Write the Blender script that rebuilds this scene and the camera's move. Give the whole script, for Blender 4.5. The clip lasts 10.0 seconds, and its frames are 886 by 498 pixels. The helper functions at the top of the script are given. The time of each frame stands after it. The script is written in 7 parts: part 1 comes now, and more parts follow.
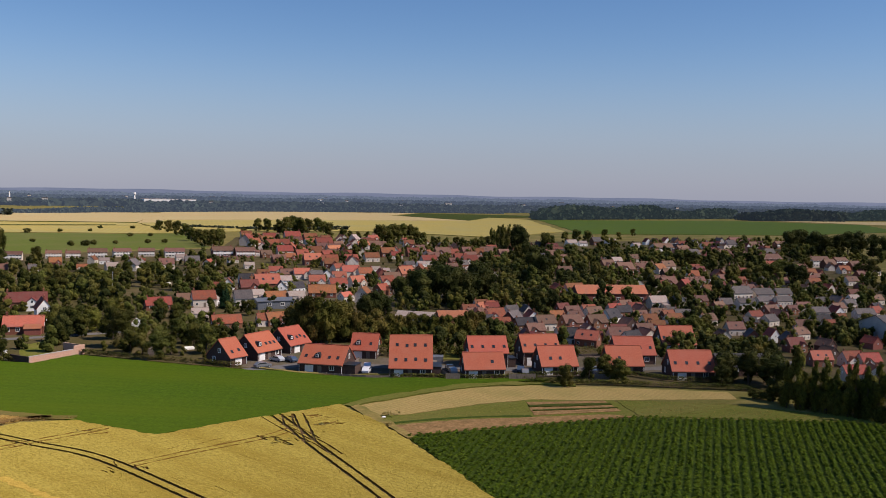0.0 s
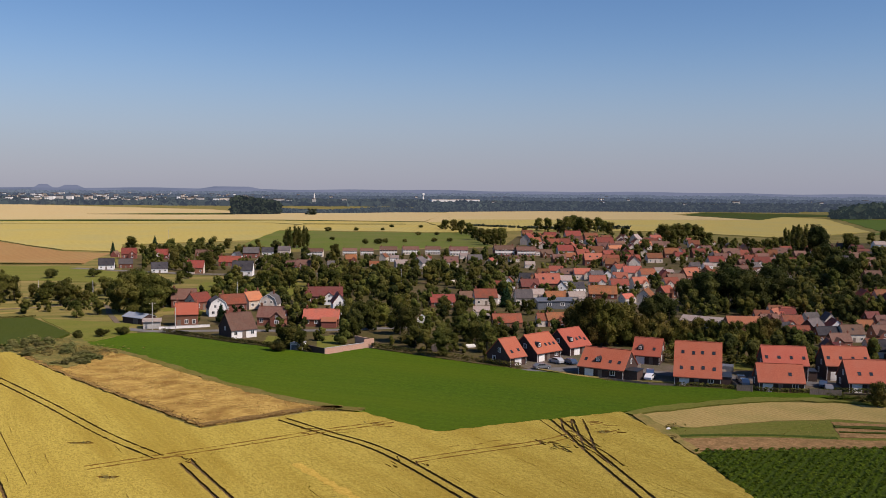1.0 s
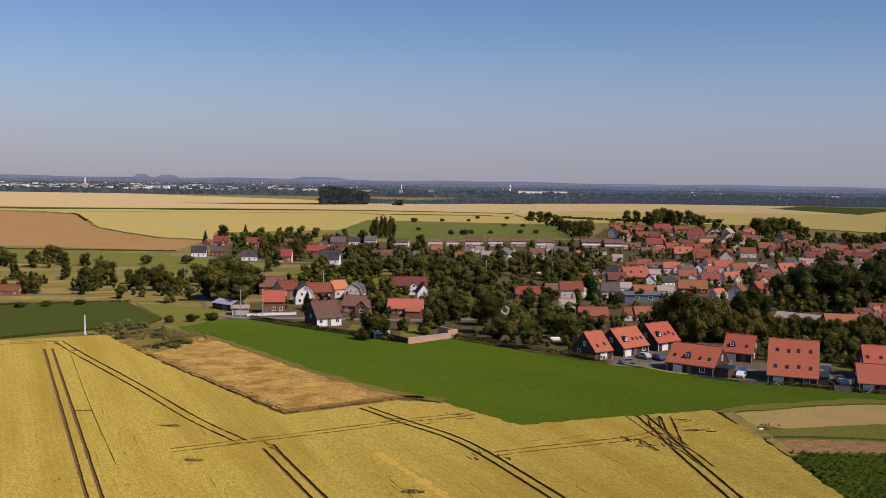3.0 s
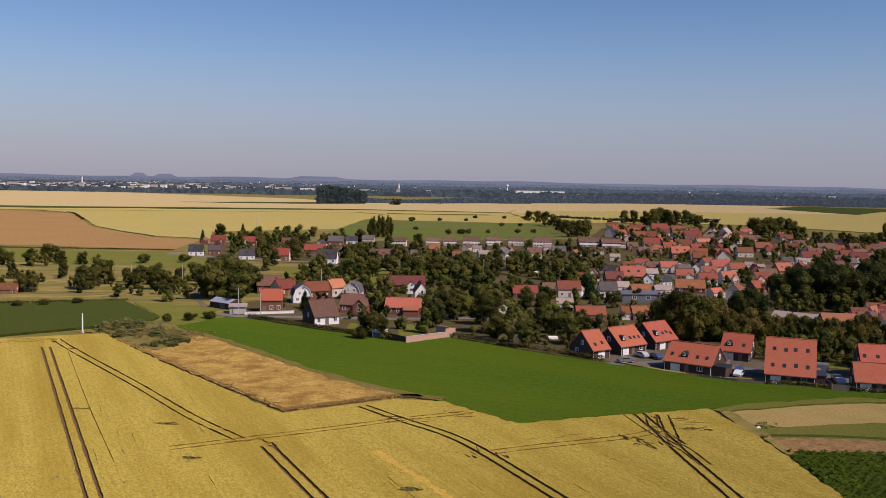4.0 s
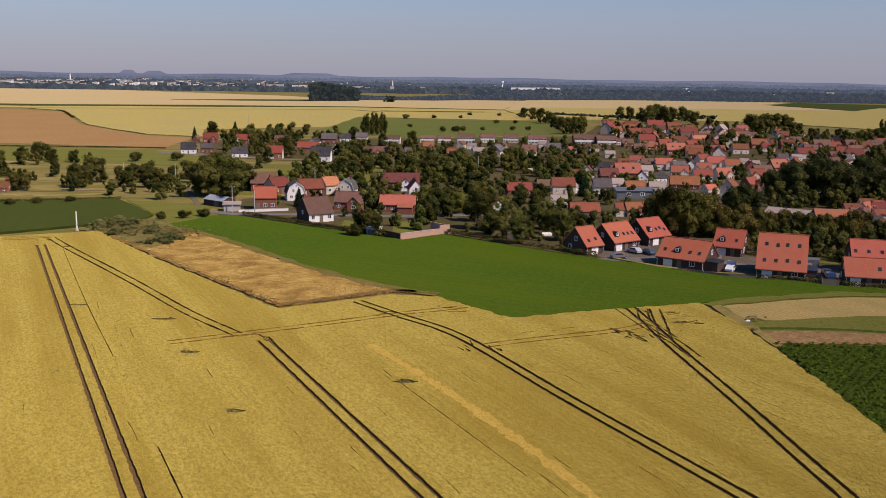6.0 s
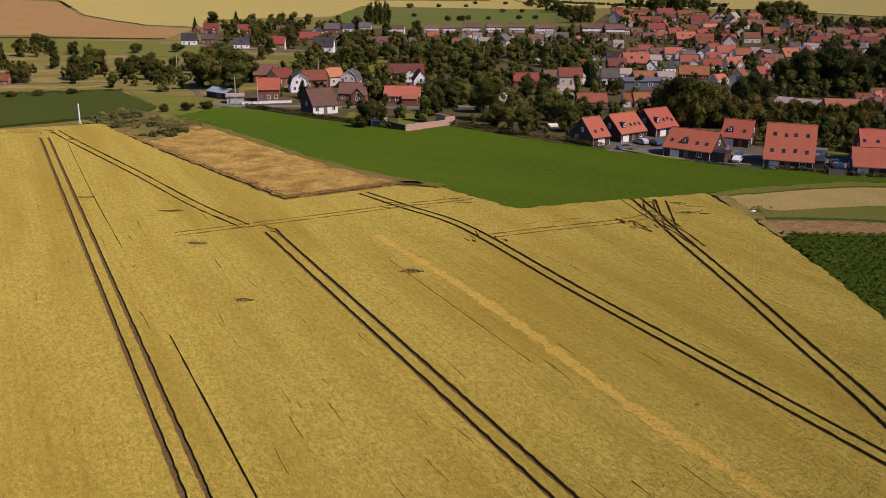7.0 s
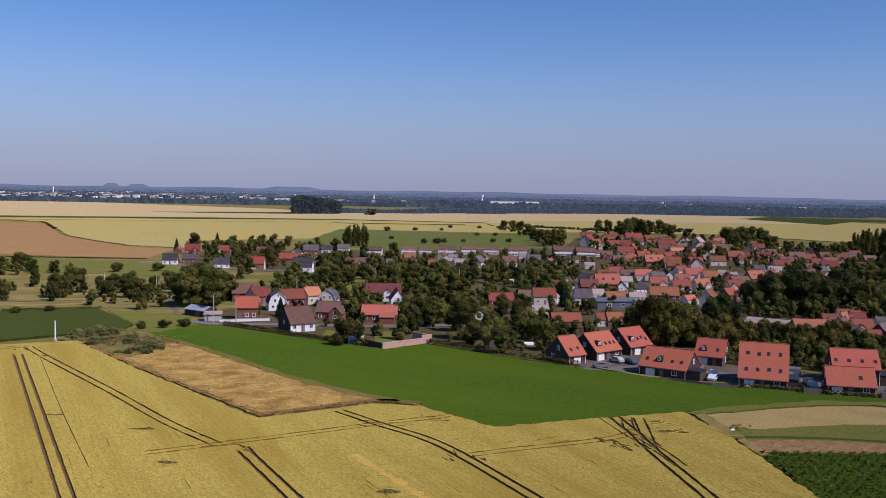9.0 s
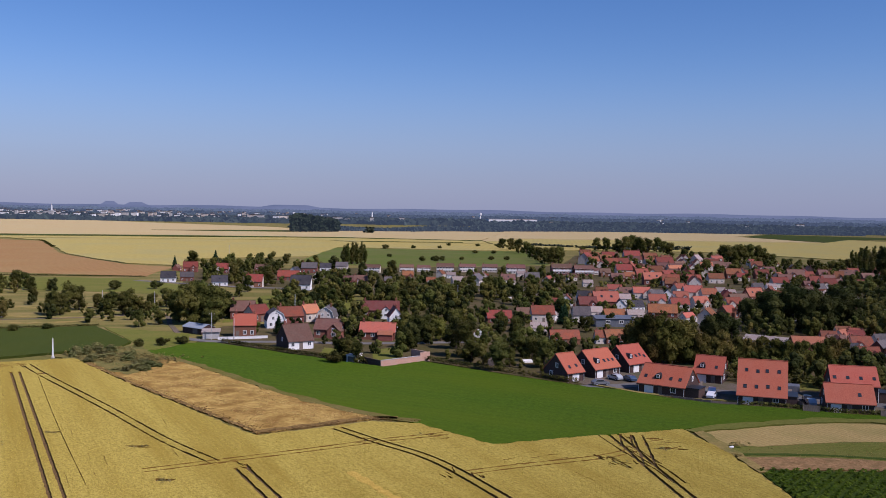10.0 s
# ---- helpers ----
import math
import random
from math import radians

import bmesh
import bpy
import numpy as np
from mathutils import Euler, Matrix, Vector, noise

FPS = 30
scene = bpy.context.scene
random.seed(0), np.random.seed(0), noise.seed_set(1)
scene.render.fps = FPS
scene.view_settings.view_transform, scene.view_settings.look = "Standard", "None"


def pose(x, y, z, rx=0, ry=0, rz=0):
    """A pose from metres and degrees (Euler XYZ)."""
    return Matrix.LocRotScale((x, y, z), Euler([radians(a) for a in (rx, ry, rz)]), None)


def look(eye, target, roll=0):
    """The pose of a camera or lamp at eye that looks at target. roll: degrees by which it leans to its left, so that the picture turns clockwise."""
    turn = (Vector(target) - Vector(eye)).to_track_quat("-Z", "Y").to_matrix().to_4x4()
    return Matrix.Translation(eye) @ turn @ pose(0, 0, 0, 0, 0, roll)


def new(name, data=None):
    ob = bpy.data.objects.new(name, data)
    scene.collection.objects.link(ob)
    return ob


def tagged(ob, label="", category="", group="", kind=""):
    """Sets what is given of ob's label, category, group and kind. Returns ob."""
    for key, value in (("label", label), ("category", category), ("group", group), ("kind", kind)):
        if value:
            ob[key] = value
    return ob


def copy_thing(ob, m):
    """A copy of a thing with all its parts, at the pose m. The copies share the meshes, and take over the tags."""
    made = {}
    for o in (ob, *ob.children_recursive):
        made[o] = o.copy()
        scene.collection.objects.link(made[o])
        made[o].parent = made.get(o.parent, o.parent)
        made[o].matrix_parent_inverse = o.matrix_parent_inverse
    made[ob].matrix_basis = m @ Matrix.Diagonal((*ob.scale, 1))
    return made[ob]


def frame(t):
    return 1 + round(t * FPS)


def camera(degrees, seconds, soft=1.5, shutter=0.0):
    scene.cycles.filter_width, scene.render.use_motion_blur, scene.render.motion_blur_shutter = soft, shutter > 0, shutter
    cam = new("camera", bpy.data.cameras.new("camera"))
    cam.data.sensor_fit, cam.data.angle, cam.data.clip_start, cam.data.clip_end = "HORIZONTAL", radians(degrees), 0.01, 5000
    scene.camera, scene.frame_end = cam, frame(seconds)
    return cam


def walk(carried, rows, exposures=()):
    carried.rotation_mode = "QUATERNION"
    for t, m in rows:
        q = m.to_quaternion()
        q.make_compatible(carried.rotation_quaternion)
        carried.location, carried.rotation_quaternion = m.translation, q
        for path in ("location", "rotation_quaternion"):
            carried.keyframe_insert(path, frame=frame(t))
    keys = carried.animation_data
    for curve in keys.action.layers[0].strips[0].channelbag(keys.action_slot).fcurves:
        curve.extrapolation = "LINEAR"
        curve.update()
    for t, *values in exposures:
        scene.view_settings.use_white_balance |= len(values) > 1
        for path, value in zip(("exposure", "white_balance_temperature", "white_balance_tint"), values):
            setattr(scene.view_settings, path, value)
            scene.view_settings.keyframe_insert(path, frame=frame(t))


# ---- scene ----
# ---- the camera's way: seconds, eye x y z, heading to the left, pitch, lean to the left ----
cam = camera(51.1, 10.0, soft=0.55)
ROWS = [
    (0, -1.70, -8.39, 44.58, -22.63, -3.50, 1.08),
    (0.5, -0.95, -5.19, 44.56, -12.72, -3.76, 0.65),
    (1, -0.47, -2.46, 44.36, -5.42, -3.77, 0.52),
    (1.5, -0.33, -0.56, 44.14, -1.43, -3.84, 0.47),
    (2, -0.12, 0.11, 44.14, 0.17, -4.09, 0.59),
    (2.5, 0.00, 0.00, 44.00, 0.00, -4.29, 0.75),
    (4, -0.20, -0.31, 43.69, -0.27, -4.37, 0.94),
    (4.5, -0.35, -0.17, 43.48, -0.70, -4.34, 1.05),
    (5, -0.24, -0.60, 43.52, -0.95, -4.39, 1.05),
    (5.5, -0.25, -0.27, 43.50, -0.93, -5.81, 1.00),
    (6, -0.06, -0.05, 43.24, -0.70, -10.64, 0.83),
    (6.2, -0.04, -0.01, 43.18, -0.55, -12.67, 0.75),
    (7.3, -0.12, -0.33, 42.62, -0.45, -17.65, 0.56),
    (7.5, -0.27, -0.15, 42.52, -0.53, -17.69, 0.60),
    (8, -0.21, -0.40, 42.61, -1.02, -12.59, 0.75),
    (8.5, -0.47, -0.79, 42.59, -1.55, -6.34, 0.97),
    (9, -0.56, -0.91, 42.55, -1.81, -3.68, 1.01),
    (9.5, -0.55, -1.11, 42.45, -1.88, -2.59, 1.02),
    (10, -0.59, -1.10, 42.34, -1.90, -2.56, 1.00),
]
walk(cam, [(t, pose(x, y, z) @ pose(0, 0, 0, 0, 0, yaw) @ pose(0, 0, 0, 90 + pitch, 0, 0) @ pose(0, 0, 0, 0, 0, lean))
           for t, x, y, z, yaw, pitch, lean in ROWS],
     [(0.0, 0.13, 6400, 24), (2.0, 0.0, 6550, 28), (6.0, -0.03, 6500, 30), (7.5, -0.10, 6450, 31), (8.5, -0.06, 5700, 32), (10.0, -0.05, 5600, 33)])

# ---- daylight ----
SUN_EL, SUN_AZ = 46.0, 127.0          # height over the horizon; clockwise from +y
world = bpy.data.worlds.new("sky")
scene.world = world
world.use_nodes = True
nt = world.node_tree
sky = nt.nodes.new("ShaderNodeTexSky")
sky.sky_type = "NISHITA"
sky.sun_disc = False
sky.sun_elevation, sky.sun_rotation = radians(SUN_EL), radians(SUN_AZ)
sky.altitude, sky.air_density, sky.dust_density, sky.ozone_density = 60, 1.0, 0.3, 3.0
# summer haze that whitens the sky towards the horizon, alike all round
tc = nt.nodes.new("ShaderNodeTexCoord")
sp = nt.nodes.new("ShaderNodeSeparateXYZ")
hz = nt.nodes.new("ShaderNodeMapRange")
hz.interpolation_type = "SMOOTHERSTEP"
hz.inputs["From Min"].default_value, hz.inputs["From Max"].default_value = -0.02, 0.18
hz.inputs["To Min"].default_value, hz.inputs["To Max"].default_value = 0.72, 0.0
hm = nt.nodes.new("ShaderNodeMix")
hm.data_type = "RGBA"
hm.inputs[7].default_value = (2.62, 3.3, 4.55, 1)
nt.links.new(tc.outputs["Generated"], sp.inputs[0])
nt.links.new(sp.outputs["Z"], hz.inputs["Value"])
nt.links.new(hz.outputs[0], hm.inputs[0])
deep = nt.nodes.new("ShaderNodeHueSaturation")
deep.inputs["Saturation"].default_value = 1.25
nt.links.new(sky.outputs[0], deep.inputs["Color"])
nt.links.new(deep.outputs[0], hm.inputs[6])
nt.links.new(hm.outputs[2], nt.nodes["Background"].inputs[0])
nt.nodes["Background"].inputs[1].default_value = 0.087
sun = new("sun", bpy.data.lights.new("sun", "SUN"))
sun.data.energy, sun.data.angle, sun.data.color = 4.3, radians(0.53), (1.0, 0.93, 0.77)
a, e = radians(SUN_AZ), radians(SUN_EL)
sun.matrix_world = look((0, 0, 300), (-300 * math.sin(a) * math.cos(e), -300 * math.cos(a) * math.cos(e), 300 - 300 * math.sin(e)))


# ---- materials ----
def ramp_node(nodes, stops):
    r = nodes.new("ShaderNodeValToRGB")
    while len(r.color_ramp.elements) < len(stops):
        r.color_ramp.elements.new(0.5)
    for el, (p, c) in zip(r.color_ramp.elements, stops):
        el.position, el.color = p, (*c, 1)
    return r


def surface(name, dark, light, size=1.0, stain=None, stain_size=12.0, stain_amount=0.5, rough=0.85, bump=0.3, depth=0.05,
            vary=0.0, island=0.0, metal=0.0, stripe=None, world_space=False, stretch=None, spec=0.3, stain_stretch=None):
    """A rough natural surface: fine grain from dark to light, larger stains, a relief, and a change of tone from object to object."""
    m = bpy.data.materials.new(name)
    m.use_nodes = True
    n, l = m.node_tree.nodes, m.node_tree.links
    b = n["Principled BSDF"]
    b.inputs["Roughness"].default_value, b.inputs["Metallic"].default_value = rough, metal
    b.inputs["Diffuse Roughness"].default_value = 1.0 if world_space else 0.3
    b.inputs["Specular IOR Level"].default_value = 0.04 if world_space else spec
    if world_space:
        co = n.new("ShaderNodeNewGeometry").outputs["Position"]
    else:
        co = n.new("ShaderNodeTexCoord").outputs["Object"]
    if stretch:
        m0, mp = n.new("ShaderNodeMapping"), n.new("ShaderNodeMapping")
        m0.inputs["Rotation"].default_value = (0, 0, radians(stretch[0]))
        mp.inputs["Scale"].default_value = stretch[1]
        l.new(co, m0.inputs["Vector"])
        l.new(m0.outputs[0], mp.inputs["Vector"])
        cs = mp.outputs[0]
    else:
        cs = co
    fine = n.new("ShaderNodeTexNoise")
    fine.inputs["Scale"].default_value, fine.inputs["Detail"].default_value, fine.inputs["Roughness"].default_value = 1.0 / size, 6, 0.65
    l.new(cs, fine.inputs["Vector"])
    r = ramp_node(n, [(0.3, dark), (0.7, light)])
    l.new(fine.outputs[0], r.inputs[0])
    colour = r.outputs[0]
    if stain:
        big = n.new("ShaderNodeTexNoise")
        big.inputs["Scale"].default_value, big.inputs["Detail"].default_value = 1.0 / stain_size, 4
        if stain_stretch:
            m1, ms = n.new("ShaderNodeMapping"), n.new("ShaderNodeMapping")
            m1.inputs["Rotation"].default_value = (0, 0, radians(stain_stretch[0]))
            ms.inputs["Scale"].default_value = stain_stretch[1]
            l.new(co, m1.inputs["Vector"])
            l.new(m1.outputs[0], ms.inputs["Vector"])
            l.new(ms.outputs[0], big.inputs["Vector"])
        else:
            l.new(co, big.inputs["Vector"])
        rr = ramp_node(n, [(0.42, (0, 0, 0)), (0.68, (stain_amount,) * 3)])
        l.new(big.outputs[0], rr.inputs[0])
        mix = n.new("ShaderNodeMix")
        mix.data_type = "RGBA"
        l.new(rr.outputs[0], mix.inputs[0])
        l.new(colour, mix.inputs[6])
        mix.inputs[7].default_value = (*stain, 1)
        colour = mix.outputs[2]
    if stripe:
        angle, width, amount = stripe
        mp = n.new("ShaderNodeMapping")
        mp.inputs["Rotation"].default_value = (0, 0, radians(angle))
        l.new(co, mp.inputs["Vector"])
        wv = n.new("ShaderNodeTexWave")
        wv.inputs["Scale"].default_value = 0.314 / width
        wv.inputs["Distortion"].default_value, wv.inputs["Detail"].default_value, wv.inputs["Detail Scale"].default_value = 1.5, 2, 0.4
        l.new(mp.outputs[0], wv.inputs["Vector"])
        mr = n.new("ShaderNodeMapRange")
        mr.inputs["To Min"].default_value, mr.inputs["To Max"].default_value = 1 - amount, 1 + amount
        l.new(wv.outputs["Fac"], mr.inputs["Value"])
        hs = n.new("ShaderNodeHueSaturation")
        l.new(mr.outputs[0], hs.inputs["Value"])
        l.new(colour, hs.inputs["Color"])
        colour = hs.outputs[0]
    for amount, socket in ((vary, "object"), (island, "island")):
        if amount:
            rnd = n.new("ShaderNodeObjectInfo").outputs["Random"] if socket == "object" else n.new("ShaderNodeNewGeometry").outputs["Random Per Island"]
            mr = n.new("ShaderNodeMapRange")
            mr.inputs["To Min"].default_value, mr.inputs["To Max"].default_value = 1 - amount, 1 + amount
            l.new(rnd, mr.inputs["Value"])
            mh = n.new("ShaderNodeMapRange")
            mh.inputs["To Min"].default_value, mh.inputs["To Max"].default_value = 0.5 - amount * 0.06, 0.5 + amount * 0.06
            mul = n.new("ShaderNodeMath")
            mul.operation = "FRACT"
            m7 = n.new("ShaderNodeMath")
            m7.operation, m7.inputs[1].default_value = "MULTIPLY", 7.31
            l.new(rnd, m7.inputs[0])
            l.new(m7.outputs[0], mul.inputs[0])
            l.new(mul.outputs[0], mh.inputs["Value"])
            hs = n.new("ShaderNodeHueSaturation")
            l.new(mr.outputs[0], hs.inputs["Value"])
            l.new(mh.outputs[0], hs.inputs["Hue"])
            l.new(colour, hs.inputs["Color"])
            colour = hs.outputs[0]
    l.new(colour, b.inputs["Base Color"])
    if bump:
        bp = n.new("ShaderNodeBump")
        bp.inputs["Strength"].default_value, bp.inputs["Distance"].default_value = bump, depth
        l.new(fine.outputs[0], bp.inputs["Height"])
        l.new(bp.outputs[0], b.inputs["Normal"])
    return m


def leaves(name, dark, light, vary=0.25, change=1.0, thin=0.22):
    """Foliage: leaf-sized light and dark, shaded gaps painted into the colour, tone by clump and by tree, light shining
    through a little.
    """
    m = surface(name, tuple(c * 0.45 for c in dark), light, 0.55, dark, 1.6, 0.7, rough=0.7, bump=0.9, depth=0.35, vary=vary, island=0.14, spec=0.04)
    n, l = m.node_tree.nodes, m.node_tree.links
    b = n["Principled BSDF"]
    spot = n.new("ShaderNodeTexNoise")
    spot.inputs["Scale"].default_value, spot.inputs["Detail"].default_value = 0.13, 1
    l.new(n.new("ShaderNodeNewGeometry").outputs["Position"], spot.inputs["Vector"])
    tone = n.new("ShaderNodeHueSaturation")
    for socket, lo, hi in (("Value", 1 - 0.55 * change, 1 + 0.6 * change), ("Hue", 0.5 + 0.03 * change, 0.5 - 0.03 * change)):
        mr = n.new("ShaderNodeMapRange")
        mr.inputs["From Min"].default_value, mr.inputs["From Max"].default_value = 0.28, 0.72
        mr.inputs["To Min"].default_value, mr.inputs["To Max"].default_value = lo, hi
        l.new(spot.outputs[0], mr.inputs["Value"])
        l.new(mr.outputs[0], tone.inputs[socket])
    l.new(b.inputs["Base Color"].links[0].from_socket, tone.inputs["Color"])
    l.new(tone.outputs[0], b.inputs["Base Color"])
    tr = n.new("ShaderNodeBsdfTranslucent")
    l.new(tone.outputs[0], tr.inputs[0])
    mx = n.new("ShaderNodeMixShader")
    mx.inputs[0].default_value = thin
    l.new(b.outputs[0], mx.inputs[1])
    l.new(tr.outputs[0], mx.inputs[2])
    l.new(mx.outputs[0], n["Material Output"].inputs[0])
    return m


M_GROUND = surface("dry_meadow", (0.084, 0.082, 0.017), (0.160, 0.140, 0.038), 0.9, (0.255, 0.187, 0.068), 13, 0.8, stain_stretch=(-12, (0.3, 1.5, 1.0)), world_space=True, bump=0.5, depth=0.2)
M_WHEAT = surface("ripe_wheat", (0.205, 0.153, 0.024), (0.455, 0.348, 0.070), 0.32, (0.235, 0.160, 0.021), 6, 0.7, world_space=True, bump=0.45, depth=0.15,
                  stripe=(-25.8, 1.1, 0.03), stretch=(-25.8, (1.0, 0.5, 1.0)), rough=0.9, stain_stretch=(-25.8, (1.0, 0.10, 1.0)))
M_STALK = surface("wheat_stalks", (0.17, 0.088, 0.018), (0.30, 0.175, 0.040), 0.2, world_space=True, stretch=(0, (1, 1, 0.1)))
M_SOIL = surface("trodden_straw", (0.065, 0.038, 0.016), (0.185, 0.115, 0.046), 0.3, world_space=True)
M_FURROW = surface("weedy_furrows", (0.028, 0.048, 0.006), (0.058, 0.086, 0.012), 0.3, world_space=True)
M_EAR = surface("wheat_ears", (0.290, 0.215, 0.032), (0.470, 0.360, 0.064), 2.0, world_space=True, bump=0, island=0.35)
M_LANE = surface("paler_wheat", (0.310, 0.195, 0.030), (0.540, 0.375, 0.078), 0.32, world_space=True, bump=0.8, depth=0.15)
M_CLOVER = surface("green_crop", (0.030, 0.061, 0.003), (0.068, 0.115, 0.005), 0.6, (0.070, 0.100, 0.004), 16, 0.6, world_space=True, bump=0.5, depth=0.12,
                   stripe=(-62, 3.0, 0.03), stain_stretch=(-62, (1.0, 0.25, 1.0)))
M_DARKCROP = surface("dark_green_crop", (0.034, 0.045, 0.006), (0.058, 0.072, 0.011), 0.6, (0.040, 0.055, 0.009), 15, 0.7, world_space=True, bump=0.6, depth=0.2,
                     stripe=(60, 1.8, 0.10))
M_FALLOW = surface("dry_grass", (0.235, 0.136, 0.030), (0.510, 0.350, 0.098), 0.7, (0.175, 0.092, 0.020), 5.0, 0.85, world_space=True, bump=0.8, depth=0.25)
M_DEADGRASS = surface("dead_brown_grass", (0.110, 0.062, 0.020), (0.235, 0.145, 0.048), 0.6, (0.22, 0.145, 0.045), 3.0, 0.5, world_space=True, bump=0.7, depth=0.2)
M_STRAW = surface("straw_tufts", (0.300, 0.190, 0.052), (0.540, 0.385, 0.140), 2.0, world_space=True, bump=0, island=0.45)
M_PLOT = surface("dug_soil", (0.170, 0.092, 0.036), (0.370, 0.225, 0.098), 0.5, (0.120, 0.085, 0.030), 1.8, 0.6, world_space=True, bump=0.7, depth=0.1)
M_MARGIN = surface("grass_margin", (0.170, 0.128, 0.036), (0.319, 0.230, 0.076), 0.6, (0.102, 0.111, 0.025), 5, 0.7, world_space=True, bump=0.6, depth=0.15)
M_BEIGE = surface("mown_stubble", (0.259, 0.184, 0.058), (0.381, 0.276, 0.104), 0.5, (0.204, 0.178, 0.052), 9, 0.5, world_space=True, bump=0.4, stripe=(-20, 1.2, 0.07))
M_GRASS = surface("meadow_grass", (0.081, 0.077, 0.012), (0.153, 0.127, 0.029), 0.6, (0.178, 0.134, 0.048), 14, 0.55, world_space=True, bump=0.5, depth=0.12)
M_HAY = surface("hay_grass", (0.080, 0.092, 0.012), (0.150, 0.150, 0.028), 0.8, (0.165, 0.140, 0.040), 10, 0.5, stain_stretch=(-8, (0.4, 1.4, 1.0)), world_space=True, bump=0.5, depth=0.12)
M_RANK = surface("rank_grass", (0.100, 0.086, 0.024), (0.215, 0.175, 0.052), 0.7, (0.082, 0.088, 0.024), 4.5, 0.8, world_space=True, bump=0.8, depth=0.25)
M_PASTURE = surface("far_pasture", (0.070, 0.094, 0.014), (0.118, 0.138, 0.026), 2.0, (0.131, 0.118, 0.042), 40, 0.6, world_space=True, bump=0.3)
M_FARWHEAT = surface("far_wheat", (0.295, 0.230, 0.057), (0.385, 0.305, 0.092), 3.0, (0.290, 0.254, 0.096), 60, 0.7, world_space=True, bump=0.3, stripe=(8, 6, 0.04))
M_FARGOLD = surface("far_barley", (0.355, 0.259, 0.112), (0.447, 0.338, 0.160), 3.0, (0.383, 0.309, 0.151), 70, 0.7, world_space=True, bump=0.3)
M_PLOUGH = surface("ploughed_clay", (0.222, 0.120, 0.043), (0.303, 0.178, 0.066), 2.0, (0.269, 0.174, 0.066), 45, 0.6, world_space=True, bump=0.4, stripe=(5, 5, 0.05))
M_FARGREEN = surface("far_green_crop", (0.051, 0.087, 0.010), (0.086, 0.123, 0.016), 2.5, (0.060, 0.094, 0.024), 50, 0.6, world_space=True, bump=0.3)
M_HEDGE = leaves("hedge_leaves", (0.052, 0.056, 0.012), (0.130, 0.124, 0.028))
M_LEAF = leaves("tree_leaves", (0.058, 0.064, 0.011), (0.150, 0.145, 0.032))
M_DARKLEAF = leaves("dark_tree_leaves", (0.030, 0.038, 0.010), (0.082, 0.088, 0.022))
M_YELLOWLEAF = leaves("yellowish_leaves", (0.120, 0.128, 0.022), (0.290, 0.265, 0.055), thin=0.45)
M_WILLOW = leaves("willow_leaves", (0.066, 0.064, 0.011), (0.175, 0.150, 0.033))
M_NEEDLE = leaves("conifer_needles", (0.013, 0.036, 0.016), (0.039, 0.072, 0.026))
M_BEET = leaves("potato_leaves", (0.050, 0.088, 0.006), (0.118, 0.170, 0.012), 0, 0.15)
M_WEED = leaves("weed_leaves", (0.190, 0.155, 0.042), (0.390, 0.310, 0.098), 0, 0.3)
M_SCRUB = leaves("scrub_leaves", (0.140, 0.142, 0.044), (0.300, 0.285, 0.095), 0.2, 0.5)
M_BARK = surface("bark", (0.05, 0.035, 0.022), (0.12, 0.09, 0.06), 0.15, stretch=(0, (1, 1, 0.2)))
# paler, greyer leaves: the haze of distance is mixed into the colour
M_FARWOOD = leaves("far_woodland", (0.050, 0.064, 0.042), (0.092, 0.106, 0.066), 0)
M_VILLAGE = surface("garden_ground", (0.041, 0.041, 0.013), (0.099, 0.078, 0.030), 0.8, (0.153, 0.102, 0.060), 9, 0.5, world_space=True, bump=0.5, depth=0.2)


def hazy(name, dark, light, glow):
    """Woodland kilometres away, its summer haze painted on: a backdrop that gives off a little blue light."""
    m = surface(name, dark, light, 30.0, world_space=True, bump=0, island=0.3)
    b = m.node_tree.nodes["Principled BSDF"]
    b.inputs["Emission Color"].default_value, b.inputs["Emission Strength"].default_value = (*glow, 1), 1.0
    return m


# blue emission rises from a to c, standing in for thicker haze
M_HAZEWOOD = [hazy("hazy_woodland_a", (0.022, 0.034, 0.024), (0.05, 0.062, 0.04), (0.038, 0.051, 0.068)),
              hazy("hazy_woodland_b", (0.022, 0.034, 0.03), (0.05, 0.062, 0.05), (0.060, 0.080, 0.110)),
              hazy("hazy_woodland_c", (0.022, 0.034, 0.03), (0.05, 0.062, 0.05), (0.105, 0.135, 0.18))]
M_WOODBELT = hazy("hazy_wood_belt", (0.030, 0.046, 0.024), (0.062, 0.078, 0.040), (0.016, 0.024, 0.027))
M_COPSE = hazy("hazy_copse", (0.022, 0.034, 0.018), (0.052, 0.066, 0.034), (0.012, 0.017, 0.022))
M_ROAD = surface("asphalt", (0.10, 0.095, 0.09), (0.16, 0.15, 0.14), 0.15, (0.2, 0.18, 0.16), 4, 0.4, world_space=True, bump=0.2)
M_YARD = surface("village_yards", (0.098, 0.072, 0.052), (0.180, 0.137, 0.105), 0.7, (0.075, 0.076, 0.035), 9, 0.8, world_space=True, bump=0.3)
M_GRAVEL = surface("pale_gravel", (0.28, 0.25, 0.21), (0.42, 0.38, 0.32), 0.12, (0.24, 0.21, 0.17), 3, 0.5, world_space=True, bump=0.3)

